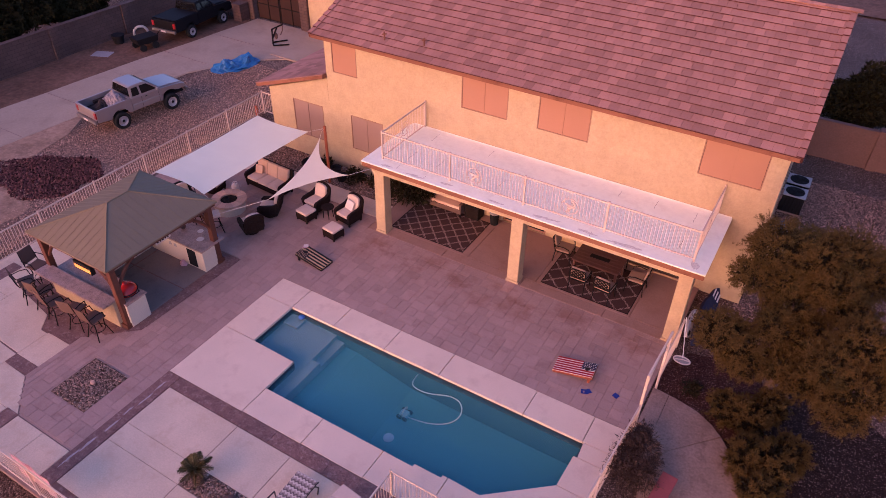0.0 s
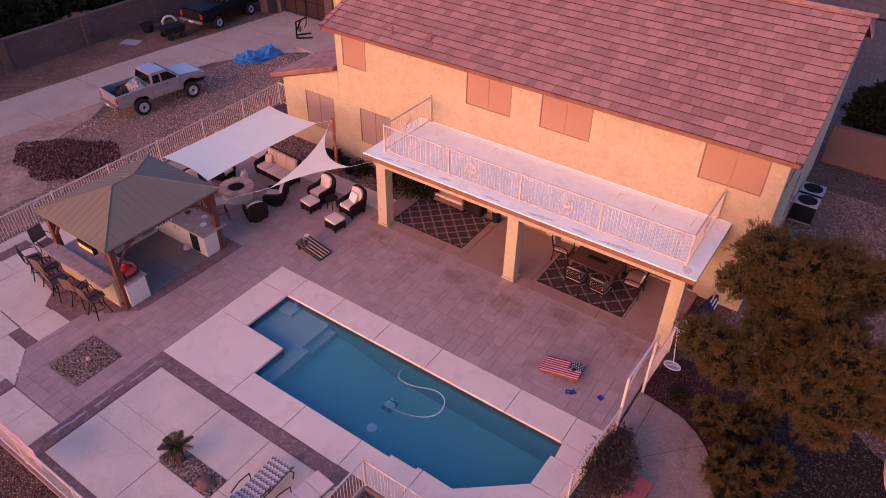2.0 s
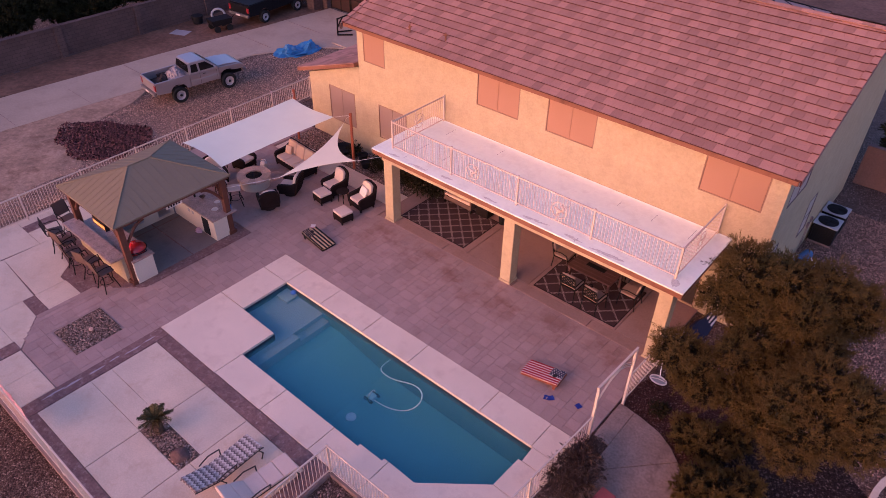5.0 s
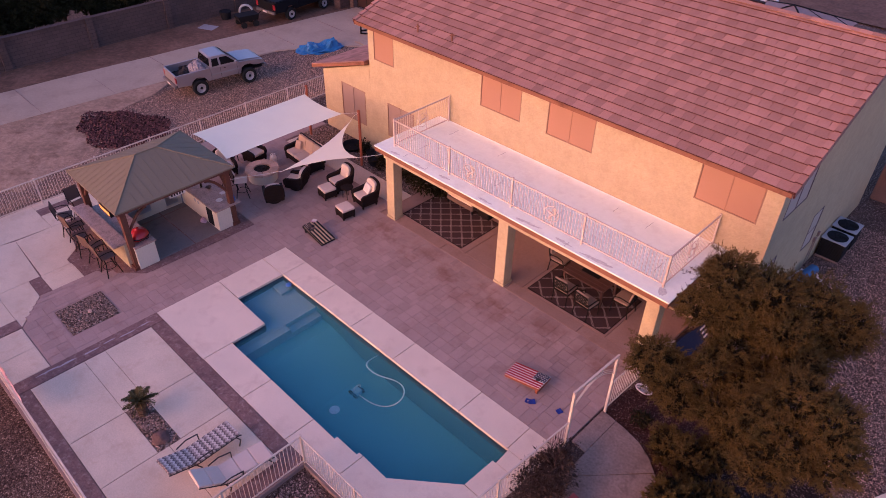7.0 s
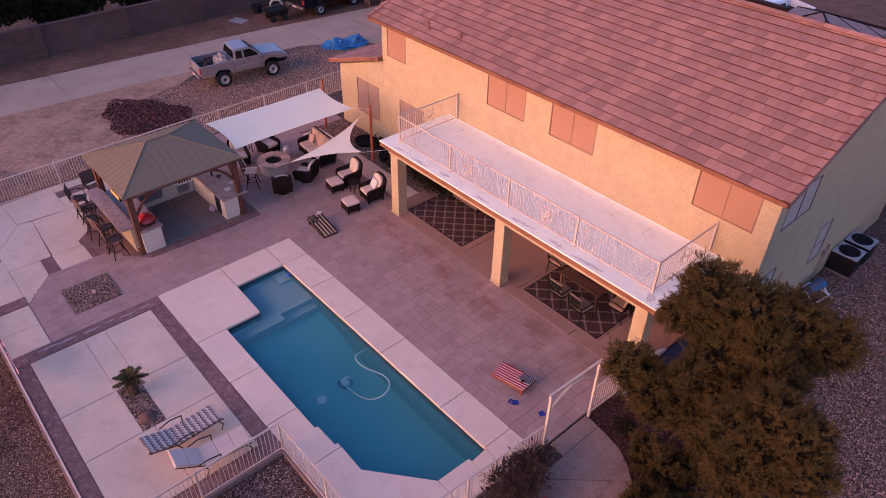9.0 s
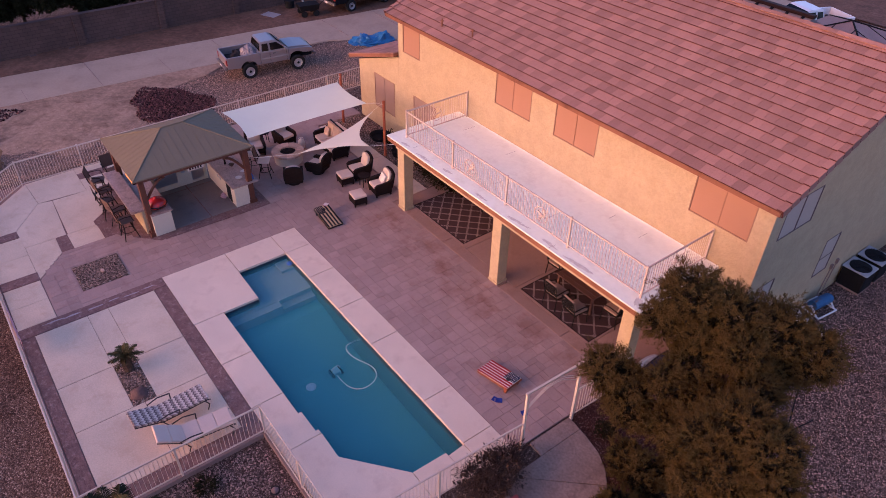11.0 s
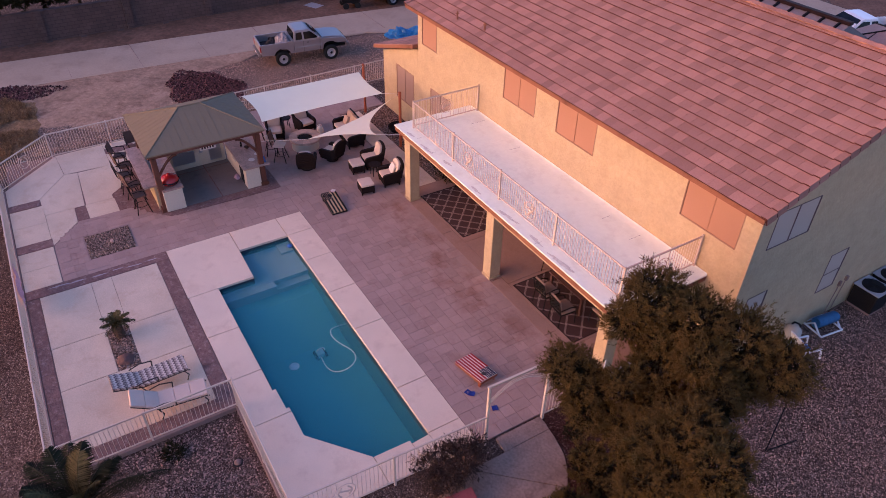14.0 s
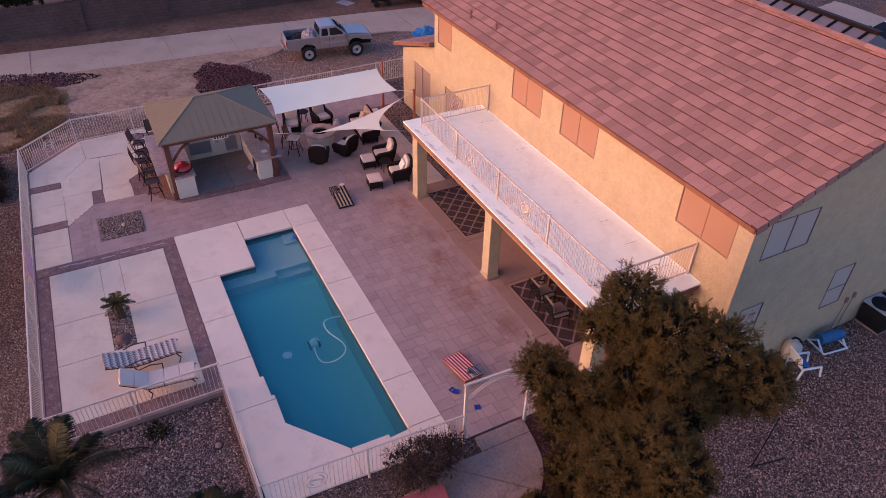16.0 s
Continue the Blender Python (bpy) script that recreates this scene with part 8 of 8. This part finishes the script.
tree("twiggy_bush", (13.15, -1.2, -0.08), [(13.05, -1.05, 0.6, 0.55, 0.6, 0.5), (12.9, -1.7, 0.5, 0.42, 0.45, 0.4), (13.3, -1.5, 0.45, 0.38, 0.38, 0.35), (12.88, -0.5, 0.5, 0.34, 0.4, 0.35)], LEAF_BROWN, "dark brown twiggy bush outside the fence", "bush", 13, 130, 36, 0.1, 0.008, 0.08, 0.05, 0.025, 0.0)
for i, (x, y, s) in enumerate(((-27.2, 8.0, 1.0), (-28.0, 3.5, 1.1), (-26.6, 11.5, 0.8), (-29.5, 14.0, 1.2), (-27.6, -3.5, 1.25), (-27.2, 1.0, 0.9), (-26.4, 5.8, 0.55), (-27.0, -8.0, 1.35), (-27.2, -11.5, 1.4))):
    tufted_tree("boundary_tree", (x, y, -0.4), [(x + dx * s, y + dy * s, (2.1 + dz) * s, 1.3 * s, 1.4 * s, 1.1 * s) for dx, dy, dz in ((0, 0, 0.6), (0.9, 0.9, 0), (-0.6, -1.0, 0.1), (0.7, -0.8, -0.2), (-0.7, 0.9, 0.3))],
         LEAF_GREEN, "dark bushy tree standing behind the block wall", "tree", 20 + i, 0.12, 0.05, per_area=7.0, leaves=32, ln=0.25, wd=0.036, core_leaves=60, core_size=0.35)
for i, (x, y, s) in enumerate(((16.4, 22.4, 1.0), (18.9, 23.2, 1.1), (23.0, 23.0, 1.1))):
    tufted_tree("boundary_tree", (x, y, -0.2), [(x + dx * s, y + dy * s, (1.7 + dz) * s, 1.4 * s, 1.3 * s, 1.2 * s) for dx, dy, dz in ((0, 0, 0.7), (1.0, 0.7, 0), (-0.8, -0.5, 0.1))],
         LEAF_GREEN, "dark round tree behind the reddish wall", "tree", 30 + i, 0.12, 0.05, per_area=7.0, leaves=32, ln=0.25, wd=0.036, core_leaves=60, core_size=0.35)


def palm(base, height, fronds, length, seed, label, leaf=0.3, lift=0.9, green=None):
    green = green or PALM
    rng3 = np.random.default_rng(seed)
    t = thing("palm", Matrix.Translation(base), label, "palm", "palms")
    b = B()
    n = 7
    for i in range(n):
        z0, z1 = height * i / n, height * (i + 1) / n
        rod(b, (0, 0, z0 - 0.05), (0, 0, z1), 0.13 * (0.8 + 0.2 * (i % 2)), 10, 0.15)
    part("trunk", b, BARK, t)
    for k in range(fronds):
        a = 2 * math.pi * (k * 0.381966)
        up = lift * (1 - 0.8 * k / fronds) + 0.05
        pts = []
        L = length * rng3.uniform(0.8, 1.1)
        for s in np.linspace(0, 1, 11):
            r = L * (s * math.cos(up * 0.9) * (1 - 0.1 * s))
            z = height + L * (math.sin(up) * s * 1.1 - 0.5 * s * s)
            pts.append(np.array([r * math.cos(a), r * math.sin(a), z]))
        pts = np.array(pts)
        quads = []
        m = 64 if length > 1 else 24
        for j in range(3, m):
            s = j / m * 10
            i0 = min(int(s), 9)
            p = pts[i0] + (pts[i0 + 1] - pts[i0]) * (s - i0)
            d = pts[i0 + 1] - pts[i0]
            d = d / np.linalg.norm(d)
            side = np.cross(d, [0, 0, 1])
            side /= np.linalg.norm(side)
            ll = leaf * math.sin(math.pi * (0.12 + 0.85 * j / m)) + 0.04
            for sg in (-1, 1):
                tip = p + side * sg * ll * 0.85 + d * ll * 0.6 + np.array([0, 0, -0.25 * ll + rng3.normal() * 0.02])
                w = d * (0.009 if length > 1 else 0.006)
                quads.append([p - w, p + w, (p + w + tip) / 2 + w * 0.6 + np.array([0, 0, 0.02]), tip])
        leafy = PALM_PALE if length > 2 and k < 3 else green
        ob = new("frond", quads_mesh("frond", np.array(quads), leafy))
        ob.parent = t
        b = B()
        for p0, p1 in zip(pts, pts[1:]):
            rod(b, p0, p1, 0.012, 5)
        part("stalk", b, leafy, ob)


palm((3.62, -7.32, -0.02), 0.5, 20, 0.62, 1, "small fan-crowned palm in a gravel bed on the terrace", 0.12, 1.25, PALM_PALE)
palm((10.05, -9.2, -0.25), 1.15, 22, 2.25, 2, "large feathery date palm beside the terrace fence", 0.36, 1.4)
palm((12.0, -6.4, -0.35), 0.35, 12, 1.3, 3, "young feathery palm in the gravel", 0.3, 1.2)
for i, (x, y, z, s, mt) in enumerate(((8.65, -7.0, -0.34, 0.28, LEAF_DARK), (-7.6, -11.3, -0.36, 0.9, LEAF_BROWN), (-6.0, -11.0, -0.36, 0.6, LEAF_BROWN), (13.6, 2.3, -0.06, 0.25, LEAF_DARK),
                                      (-3.3, 6.6, 0.0, 0.3, LEAF_DARK), (-1.7, 6.4, 0.0, 0.38, LEAF_DARK), (-0.6, 6.5, 0.0, 0.35, LEAF_DARK))):
    tree("garden_shrub", (x, y, z), [(x, y, z + 0.75 * s, s, s, 0.75 * s), (x + 0.5 * s, y + 0.3 * s, z + 0.6 * s, 0.6 * s, 0.6 * s, 0.5 * s)], mt, "small dark desert shrub in the gravel", "shrub", 50 + i, 130, 16, 0.12, 0.018, 0.06, 0.03, 0.015, 0.0)
tree("patio_plant", (1.3, 6.5, 0.0), [(1.1, 6.3, 0.7, 0.55, 0.5, 0.75), (1.6, 6.7, 0.8, 0.6, 0.4, 0.8), (0.5, 6.4, 0.5, 0.4, 0.4, 0.5)], LEAF_DARK, "dark leafy plant at the patio corner", "plant", 70, 60, 18, 0.2, 0.03, 0.1, 0.05, 0.02)
bs = thing("water_basin", Matrix.Translation((-4.0, 6.5, 0.0)), "wide black plastic basin in the planting bed", "basin")
b = B()
lathe(b, [(0.38, 0.0), (0.46, 0.16), (0.49, 0.18), (0.48, 0.2), (0.44, 0.18), (0.36, 0.05)], 28)
part("tub", b, BLACK, bs)
for x, y in ((-2.75, 6.55), (-2.21, 6.2)):
    pot = thing("plant_pot", Matrix.Translation((x, y, 0.0)), "round dark pot in the planting bed", "pot", "pots")
    b = B()
    lathe(b, [(0.16, 0), (0.22, 0.26), (0.24, 0.3), (0.2, 0.3), (0.18, 0.22)], 18)
    part("pot", b, BLACK, pot)


lid = thing("valve_box", Matrix.Translation((9.78, -5.67, ground_height(9.78, -5.67))), "round valve box with a domed grey lid in the gravel", "valve box")
b = B()
lathe(b, [(0.14, -0.05), (0.14, 0.02), (0.1, 0.025), (0.1, 0.01)], 20)
part("rim", b, JUNK, lid)
b = B()
lathe(b, [(0.095, 0.0), (0.09, 0.045), (0.065, 0.08), (0.035, 0.1), (0.001, 0.105)], 20)
part("lid", b, KERB, lid, "dusty grey domed lid", smooth=True)

rg = np.random.default_rng(91)
a, q = rg.uniform(0, 2 * math.pi, 2600), np.sqrt(rg.random(2600))
gx, gy = -13.6 + 4.0 * q * np.cos(a), -10.2 + 2.5 * q * np.sin(a)
keep = np.array([noise.noise((x * 0.7, y * 0.7, 3.0)) > -0.12 for x, y in zip(gx, gy)])
blades = np.array([(x, y, ground_height(x, y) + 0.06, 0, 0, 1.2) for x, y in zip(gx[keep], gy[keep])])
tagged(new("grass_tufts", quads_mesh("grass_tufts", leaf_cloud(rg, blades, 14, 0.05, 0.16, 0.009, 0.0), DRY_BLADE)), "clumps of dry brown grass", "dry grass", kind="stuff")

# ---- side yard ----
def ac_unit(x, y):
    a = thing("ac_condenser", Matrix.Translation((x, y, -0.05)) @ Matrix.Scale(1.0, 4), "dark grey air-conditioning condenser with a round top fan", "air conditioner", "condensers")
    b = B()
    box(b, -0.41, 0.41, -0.39, 0.39, 0, 0.08, 0.01)
    part("pad", b, KERB, a)
    b = B()
    box(b, -0.42, 0.42, -0.4, 0.4, 0.08, 0.82, 0.04)
    body = part("casing", b, BLACK, a)
    for s in (-1, 1):
        for i in range(12):
            z = 0.16 + i * 0.05
            b = B()
            box(b, -0.38, 0.38, s * 0.405 - 0.006, s * 0.405 + 0.006, z, z + 0.02)
            part("louvre", b, IRON, body)
    b = B()
    box(b, -0.44, 0.44, -0.42, 0.42, 0.82, 0.86, 0.015)
    part("top_panel", b, GREY_PLASTIC, a, "pale grey top panel")
    b = B()
    lathe(b, [(0.36, 0.861), (0.36, 0.872), (0.1, 0.876)], 28)
    part("fan_recess", b, BLACK, a)
    for i in range(3):
        c = B()
        box(c, 0.05, 0.32, -0.07, 0.07, -0.004, 0.004, 0, Matrix.Rotation(0.25, 4, "X"))
        bmesh.ops.transform(c, matrix=Matrix.Translation((0, 0, 0.885)) @ Matrix.Rotation(2.1 * i, 4, "Z"), verts=c.verts)
        part("fan_blade", c, IRON, a)
    for r in (0.12, 0.2, 0.28, 0.35):
        b = B()
        path_rod(b, [Vector((r * math.cos(t), r * math.sin(t), 0.9)) for t in np.linspace(0, 2 * math.pi, 21)], 0.005, 4)
        part("guard_ring", b, BLACK, a)


ac_unit(14.42, 14.15)
ac_unit(14.42, 15.2)
tk = thing("filter_tank", Matrix.Translation((14.22, 10.5, -0.05)) @ Matrix.Scale(0.85, 4), "round tan pool filter tank with a black valve", "filter tank")
b = B()
lathe(b, [(0.25, 0), (0.3, 0.1), (0.33, 0.35), (0.3, 0.6), (0.2, 0.74), (0.06, 0.8)], 24)
part("tank", b, TAN_TANK, tk, smooth=True)
b = B()
path_rod(b, [Vector((-0.12, 0, 0.78)), Vector((-0.05, 0, 0.92)), Vector((0.1, 0.05, 0.92)), Vector((0.16, 0.1, 0.8))], 0.035, 8)
part("valve", b, BLACK, tk)


def reel(m, label):
    r = thing("cover_reel", m, label, "reel")
    for y in (-0.45, 0.45):
        for a, d in (((-0.3, y, 0.02), (0, y, 0.3)), ((0.3, y, 0.02), (0, y, 0.3)), ((-0.38, y, 0.03), (0.38, y, 0.03))):
            b = B()
            rod(b, a, d, 0.03, 8)
            part("frame_tube", b, PVC, r)
    for x in (-0.38, 0.38):
        b = B()
        rod(b, (x, -0.45, 0.03), (x, 0.45, 0.03), 0.03, 8)
        part("base_tube", b, PVC, r)
    b = B()
    rod(b, (0, -0.42, 0.3), (0, 0.42, 0.3), 0.18, 18)
    for v in b.verts:
        v.co += Vector(noise.noise_vector(v.co * 6)) * 0.02
    part("rolled_cover", b, COVER_BLUE, r, "rolled blue bubble cover")


reel(pose(14.34, 12.05, -0.06, 0, 0, -8), "white pipe reel with a rolled blue cover")
cr = thing("lounge_frame", pose(14.8, 10.4, -0.06, 0, 0, 75), "white pipe chair frame with blue fabric", "chair")
for y in (-0.3, 0.3):
    b = B()
    path_rod(b, [Vector((-0.35, y, 0)), Vector((-0.3, y, 0.42)), Vector((0.3, y, 0.42)), Vector((0.4, y, 0.0))], 0.032, 8)
    part("side_frame", b, PVC, cr)
b = B()
box(b, -0.28, 0.0, -0.2, 0.2, 0.4, 0.43, 0.01)
part("seat", b, BLUE, cr)
b = B()
box(b, -0.02, 0.02, -0.28, 0.28, 0, 0.5, 0.01)
bmesh.ops.transform(b, matrix=Matrix.Translation((-0.32, 0, 0.4)) @ Matrix.Rotation(-0.35, 4, "Y"), verts=b.verts)
part("backrest", b, PVC, cr)
for a, d in (((16.58, 6.44, -0.04), (15.9, 8.12, 0.25)), ((16.6, 6.5, -0.03), (16.79, 7.44, -0.03))):
    t = thing("black_pole", Matrix(), "thin black metal pole lying on the gravel", "pole", "poles")
    b = B()
    rod(b, a, d, 0.018, 6)
    part("pole", b, BLACK, t)
def paddle_board(nose, tail, lean, width, mt, label, stripe=None):
    """A foam board standing on its edge against the fence, from nose to tail."""
    nose, tail = Vector(nose), Vector(tail)
    ln = (nose - tail).length
    t = thing("paddle_board", Matrix(), label, "paddle board", "paddle boards")
    turn = Matrix.Translation((nose + tail) / 2) @ (nose - tail).to_track_quat("Y", "Z").to_matrix().to_4x4() @ Matrix.Rotation(radians(lean), 4, "Y")
    poly = [(width / 2 * math.sin(math.pi * s) ** 0.5 * sg, ln * (s - 0.5)) for sg, ss in ((1, np.linspace(0.001, 0.999, 14)), (-1, np.linspace(0.999, 0.001, 14))) for s in ss]
    b = B()
    prism(b, poly, -0.05, 0.05)
    bmesh.ops.transform(b, matrix=turn, verts=b.verts)
    deck = part("deck", b, mt, t)
    if stripe:
        for x in (-0.13, 0.0, 0.13):
            b = B()
            box(b, x - 0.03, x + 0.03, ln * 0.2, ln * 0.4, 0.052, 0.056)
            bmesh.ops.transform(b, matrix=turn, verts=b.verts)
            part("stripe", b, stripe, deck)
    b = B()
    box(b, -0.04, 0.04, -0.1, 0.1, 0.052, 0.08, 0.01)
    bmesh.ops.transform(b, matrix=turn @ Matrix.Translation((0, -ln * 0.36, 0)), verts=b.verts)
    part("grip", b, BLACK, deck)


paddle_board((13.08, 6.25, 0.52), (13.16, 3.8, 0.42), 58, 0.56, NAVY, "navy blue paddle board leaning on the fence")
paddle_board((13.2, 7.05, 0.36), (13.18, 4.9, 0.32), 50, 0.5, NAVY, "blue paddle board with white stripes behind another", WHITE)
paddle_board((12.88, 5.4, 0.5), (12.88, 4.1, 0.4), 66, 0.5, WHITE, "white foam board leaning by the column")
rk = thing("leaf_net", Matrix.Translation((13.03, 3.49, -0.05)), "white pool leaf net leaning on its pole against the fence", "leaf net")
b = B()
path_rod(b, [Vector((0.25 * math.cos(t), 0.16 * math.sin(t), 0.03)) for t in np.linspace(0, 6.2832, 21)], 0.022, 6)
path_rod(b, [Vector((-0.2, -0.05, 0.035)), Vector((0.0, 0.02, 0.05)), Vector((0.2, 0.05, 0.035))], 0.014, 5)
part("rim", b, WHITE, rk)
b = B()
prism(b, [(0.24 * math.cos(t), 0.15 * math.sin(t)) for t in np.linspace(0, 6.2832, 21)[:-1]], 0.012, 0.02)
part("mesh_bag", b, GREY_PLASTIC, rk)
b = B()
rod(b, (0, 0.1, 0.04), (-0.28, 0.5, 1.3), 0.014, 8)
part("pole", b, PVC, rk)
bn = thing("red_bench", pose(13.87, -1.68, -0.05, 0, 0, 84), "faded red bench beside the curved path", "bench")
b = B()
box(b, -0.6, 0.6, -0.2, 0.2, 0.4, 0.45, 0.01)
part("seat", b, FADED_RED, bn)
for x in (-0.45, 0.45):
    b = B()
    box(b, x - 0.04, x + 0.04, -0.17, 0.17, 0, 0.4)
    part("leg", b, FADED_RED, bn)
for y, z0 in ((12.75, 0.9), (13.05, 1.0)):
    mb = thing("meter_box", Matrix.Translation((13.95, y, z0)), "grey electric box with conduit on the side wall", "meter box", "meter boxes")
    b = B()
    box(b, 0.0, 0.08, -0.05, 0.05, 0.2, 0.38, 0.01)
    part("box", b, KERB, mb)
    b = B()
    path_rod(b, [Vector((0.03, -0.1, -0.95)), Vector((0.03, -0.05, -0.3)), Vector((0.03, 0, 0.0)), Vector((0.03, 0, 0.2))], 0.013, 8)
    part("conduit", b, KERB, mb)
cloth = thing("beach_towel", pose(0.55, -9.66, 0, 0, 0, 0), "pink patterned towel hanging over the metal fence", "towel")
b = B()
bmesh.ops.create_grid(b, x_segments=16, y_segments=10, size=0.5)
for v in b.verts:
    x, y = v.co.x * 1.6, v.co.y
    v.co = Vector((x * 0.95, 0.07 + 0.04 * noise.noise((x * 4, y * 3, 0)), 1.13 - (0.5 - y) * 0.8))
bmesh.ops.solidify(b, geom=b.faces[:], thickness=0.008)
part("cloth", b, PINK_CLOTH, cloth)

# ---- front of the house: lower grey roof with raised seams ----
fr = thing("front_roof", Matrix(), "lower grey roof with dark raised seams in front of the house", "roof", kind="structure")
b = B()
rl, rr = Vector((-9.0, 21.1, 5.85)), Vector((6.9, 21.1, 5.85))
pts = [Vector((-9.0, 19.3, 5.05)), Vector((6.9, 19.3, 5.05)), Vector((6.9, 26.5, 3.2)), Vector((-9.0, 26.5, 3.2)), rl, rr]
vs = [b.verts.new(p) for p in pts]
for q in ((0, 1, 5, 4), (1, 2, 5), (2, 3, 4, 5), (3, 0, 4), (3, 2, 1, 0)):
    b.faces.new([vs[i] for i in q])
bmesh.ops.recalc_face_normals(b, faces=b.faces)
part("roof_slab", b, GREY_ROOF, fr)
for i in range(22):
    x = -8.6 + i * 0.72
    b = B()
    box(b, x - 0.045, x + 0.045, -0.98, 0.98, 0.0, 0.07)
    bmesh.ops.transform(b, matrix=Matrix.Translation((0, 20.2, 5.45)) @ Matrix.Rotation(math.atan2(0.8, 1.8), 4, "X"), verts=b.verts)
    part("seam", b, IRON, fr)
b = B()
box(b, -9.0, 6.95, 20.98, 21.24, 5.84, 5.98, 0.02)
part("ridge_bar", b, GATE_BROWN, fr)
b = B()
box(b, -8.6, 6.6, 19.5, 26.0, -0.05, 3.18)
part("front_wall", b, STUCCO, fr)
pr = thing("porch_roof", Matrix(), "small grey hipped porch roof with dark seams", "roof", kind="structure")
b = B()
peak = Vector((7.35, 23.8, 5.35))
base = [Vector((5.2, 21.4, 4.5)), Vector((9.6, 21.4, 4.5)), Vector((9.6, 26.4, 4.5)), Vector((5.2, 26.4, 4.5))]
vs = [b.verts.new(p) for p in base + [peak]]
for i in range(4):
    b.faces.new((vs[i], vs[(i + 1) % 4], vs[4]))
b.faces.new(vs[3::-1])
bmesh.ops.recalc_face_normals(b, faces=b.faces)
part("roof_slab", b, PORCH_ROOF, pr)
for p in base:
    b = B()
    rod(b, p, peak + Vector((0, 0, 0.02)), 0.035, 6)
    part("hip_bar", b, IRON, pr)
for f in (0.2, 0.4, 0.6, 0.8):
    for p, q in ((base[0], base[1]), (base[1], base[2])):
        a = p + (q - p) * f
        b = B()
        rod(b, a, a + (peak - (p + q) / 2) * (1 - abs(2 * f - 1)), 0.025, 6)
        part("seam", b, IRON, pr)
b = B()
box(b, 6.95, 9.2, 21.8, 26.0, -0.05, 4.49)
part("porch_wall", b, STUCCO, pr)


# ---- paving stones ----
def in_poly(x, y, poly):
    inside = False
    n = len(poly)
    for i in range(n):
        (xa, ya), (xb, yb) = poly[i], poly[(i + 1) % n]
        if (ya > y) != (yb > y) and x < (xb - xa) * (y - ya) / (yb - ya) + xa:
            inside = not inside
    return inside


LEFT_POLY = [(0.0, 0.0), (0.0, -8.43), (-2.27, -8.42), (-3.44, -7.42), (-3.44, -5.57), (-2.1, -4.35), (-1.98, 0.0)]


def paver_ok(x, y):
    if 0.0 < y < 4.0 and -9.1 < x < 12.58:
        return True
    if 4.0 <= y < 4.75 and -9.1 < x < 0.74:
        return True
    if 4.75 <= y < 7.1 and -9.1 < x < -6.65:
        return True
    return in_poly(x, y, LEFT_POLY) and not (-2.3 < x < -0.81 and -7.44 < y < -5.89)


bm = B()
prism(bm, LEFT_POLY, -0.06, -0.0145)
structure("paving_bed", bm, PAVER, "mortar bed of cut paving pieces along the slabs", "paving")
pavement = thing("paved_terrace", Matrix(), "mauve-brown ashlar paving round the pool", "paving", kind="structure")
U = 0.182
SIZES = {(1, 1): None, (2, 1): None, (2, 2): None, (3, 2): None, (1, 2): None, (2, 3): None}
for (w, h) in SIZES:
    b = B()
    gw, gh = w * U / 2 - 0.0032, h * U / 2 - 0.0032
    box(b, -gw, gw, -gh, gh, -0.05, 0.0)
    bmesh.ops.bevel(b, geom=[e for e in b.edges if all(v.co.z > -0.01 for v in e.verts)], offset=0.004, segments=1, affect="EDGES")
    SIZES[w, h] = mesh_of("paver", b, PAVER)
rng = random.Random(17)
NX, NY, OX, OY = 120, 88, -50 * U, -47 * U
used = set()
placed = []
for j in range(NY):
    for i in range(NX):
        if (i, j) in used:
            continue
        opts = [(3, 2), (3, 2), (2, 2), (2, 2), (2, 2), (2, 3), (2, 1)]
        rng.shuffle(opts)
        opts += [(2, 1), (1, 2), (1, 1)]
        for w, h in opts:
            cells2 = [(i + a, j + c) for a in range(w) for c in range(h)]
            if any(q in used for q in cells2):
                continue
            if all(paver_ok(OX + (a + 0.5) * U, OY + (c + 0.5) * U) for a, c in cells2):
                used.update(cells2)
                placed.append((OX + (i + w / 2) * U, OY + (j + h / 2) * U, w, h))
                break
            if (w, h) == (1, 1):
                used.add((i, j))
                break
near = sorted((p for p in placed if p[0] > 2.0 and p[1] > 0), key=lambda p: (p[1] > 3.2, -p[0]))[:300]
near_set = set(near)
V, F = [], []
for p in placed:
    x, y, w, h = p
    z = 0.0 + rng.uniform(-0.003, 0.003)
    if p in near_set:
        ob = new("paver", SIZES[w, h])
        ob.parent, ob.matrix_basis = pavement, Matrix.Translation((x, y, z))
    else:
        me = SIZES[w, h]
        o = len(V)
        V += [(v.co.x + x, v.co.y + y, v.co.z + z) for v in me.vertices]
        F += [[o + i for i in f.vertices] for f in me.polygons]
me = bpy.data.meshes.new("pavers")
me.from_pydata(V, [], F)
me.materials.append(PAVER)
ob = new("pavers", me)
ob.parent = pavement
tagged(ob, kind="stuff")
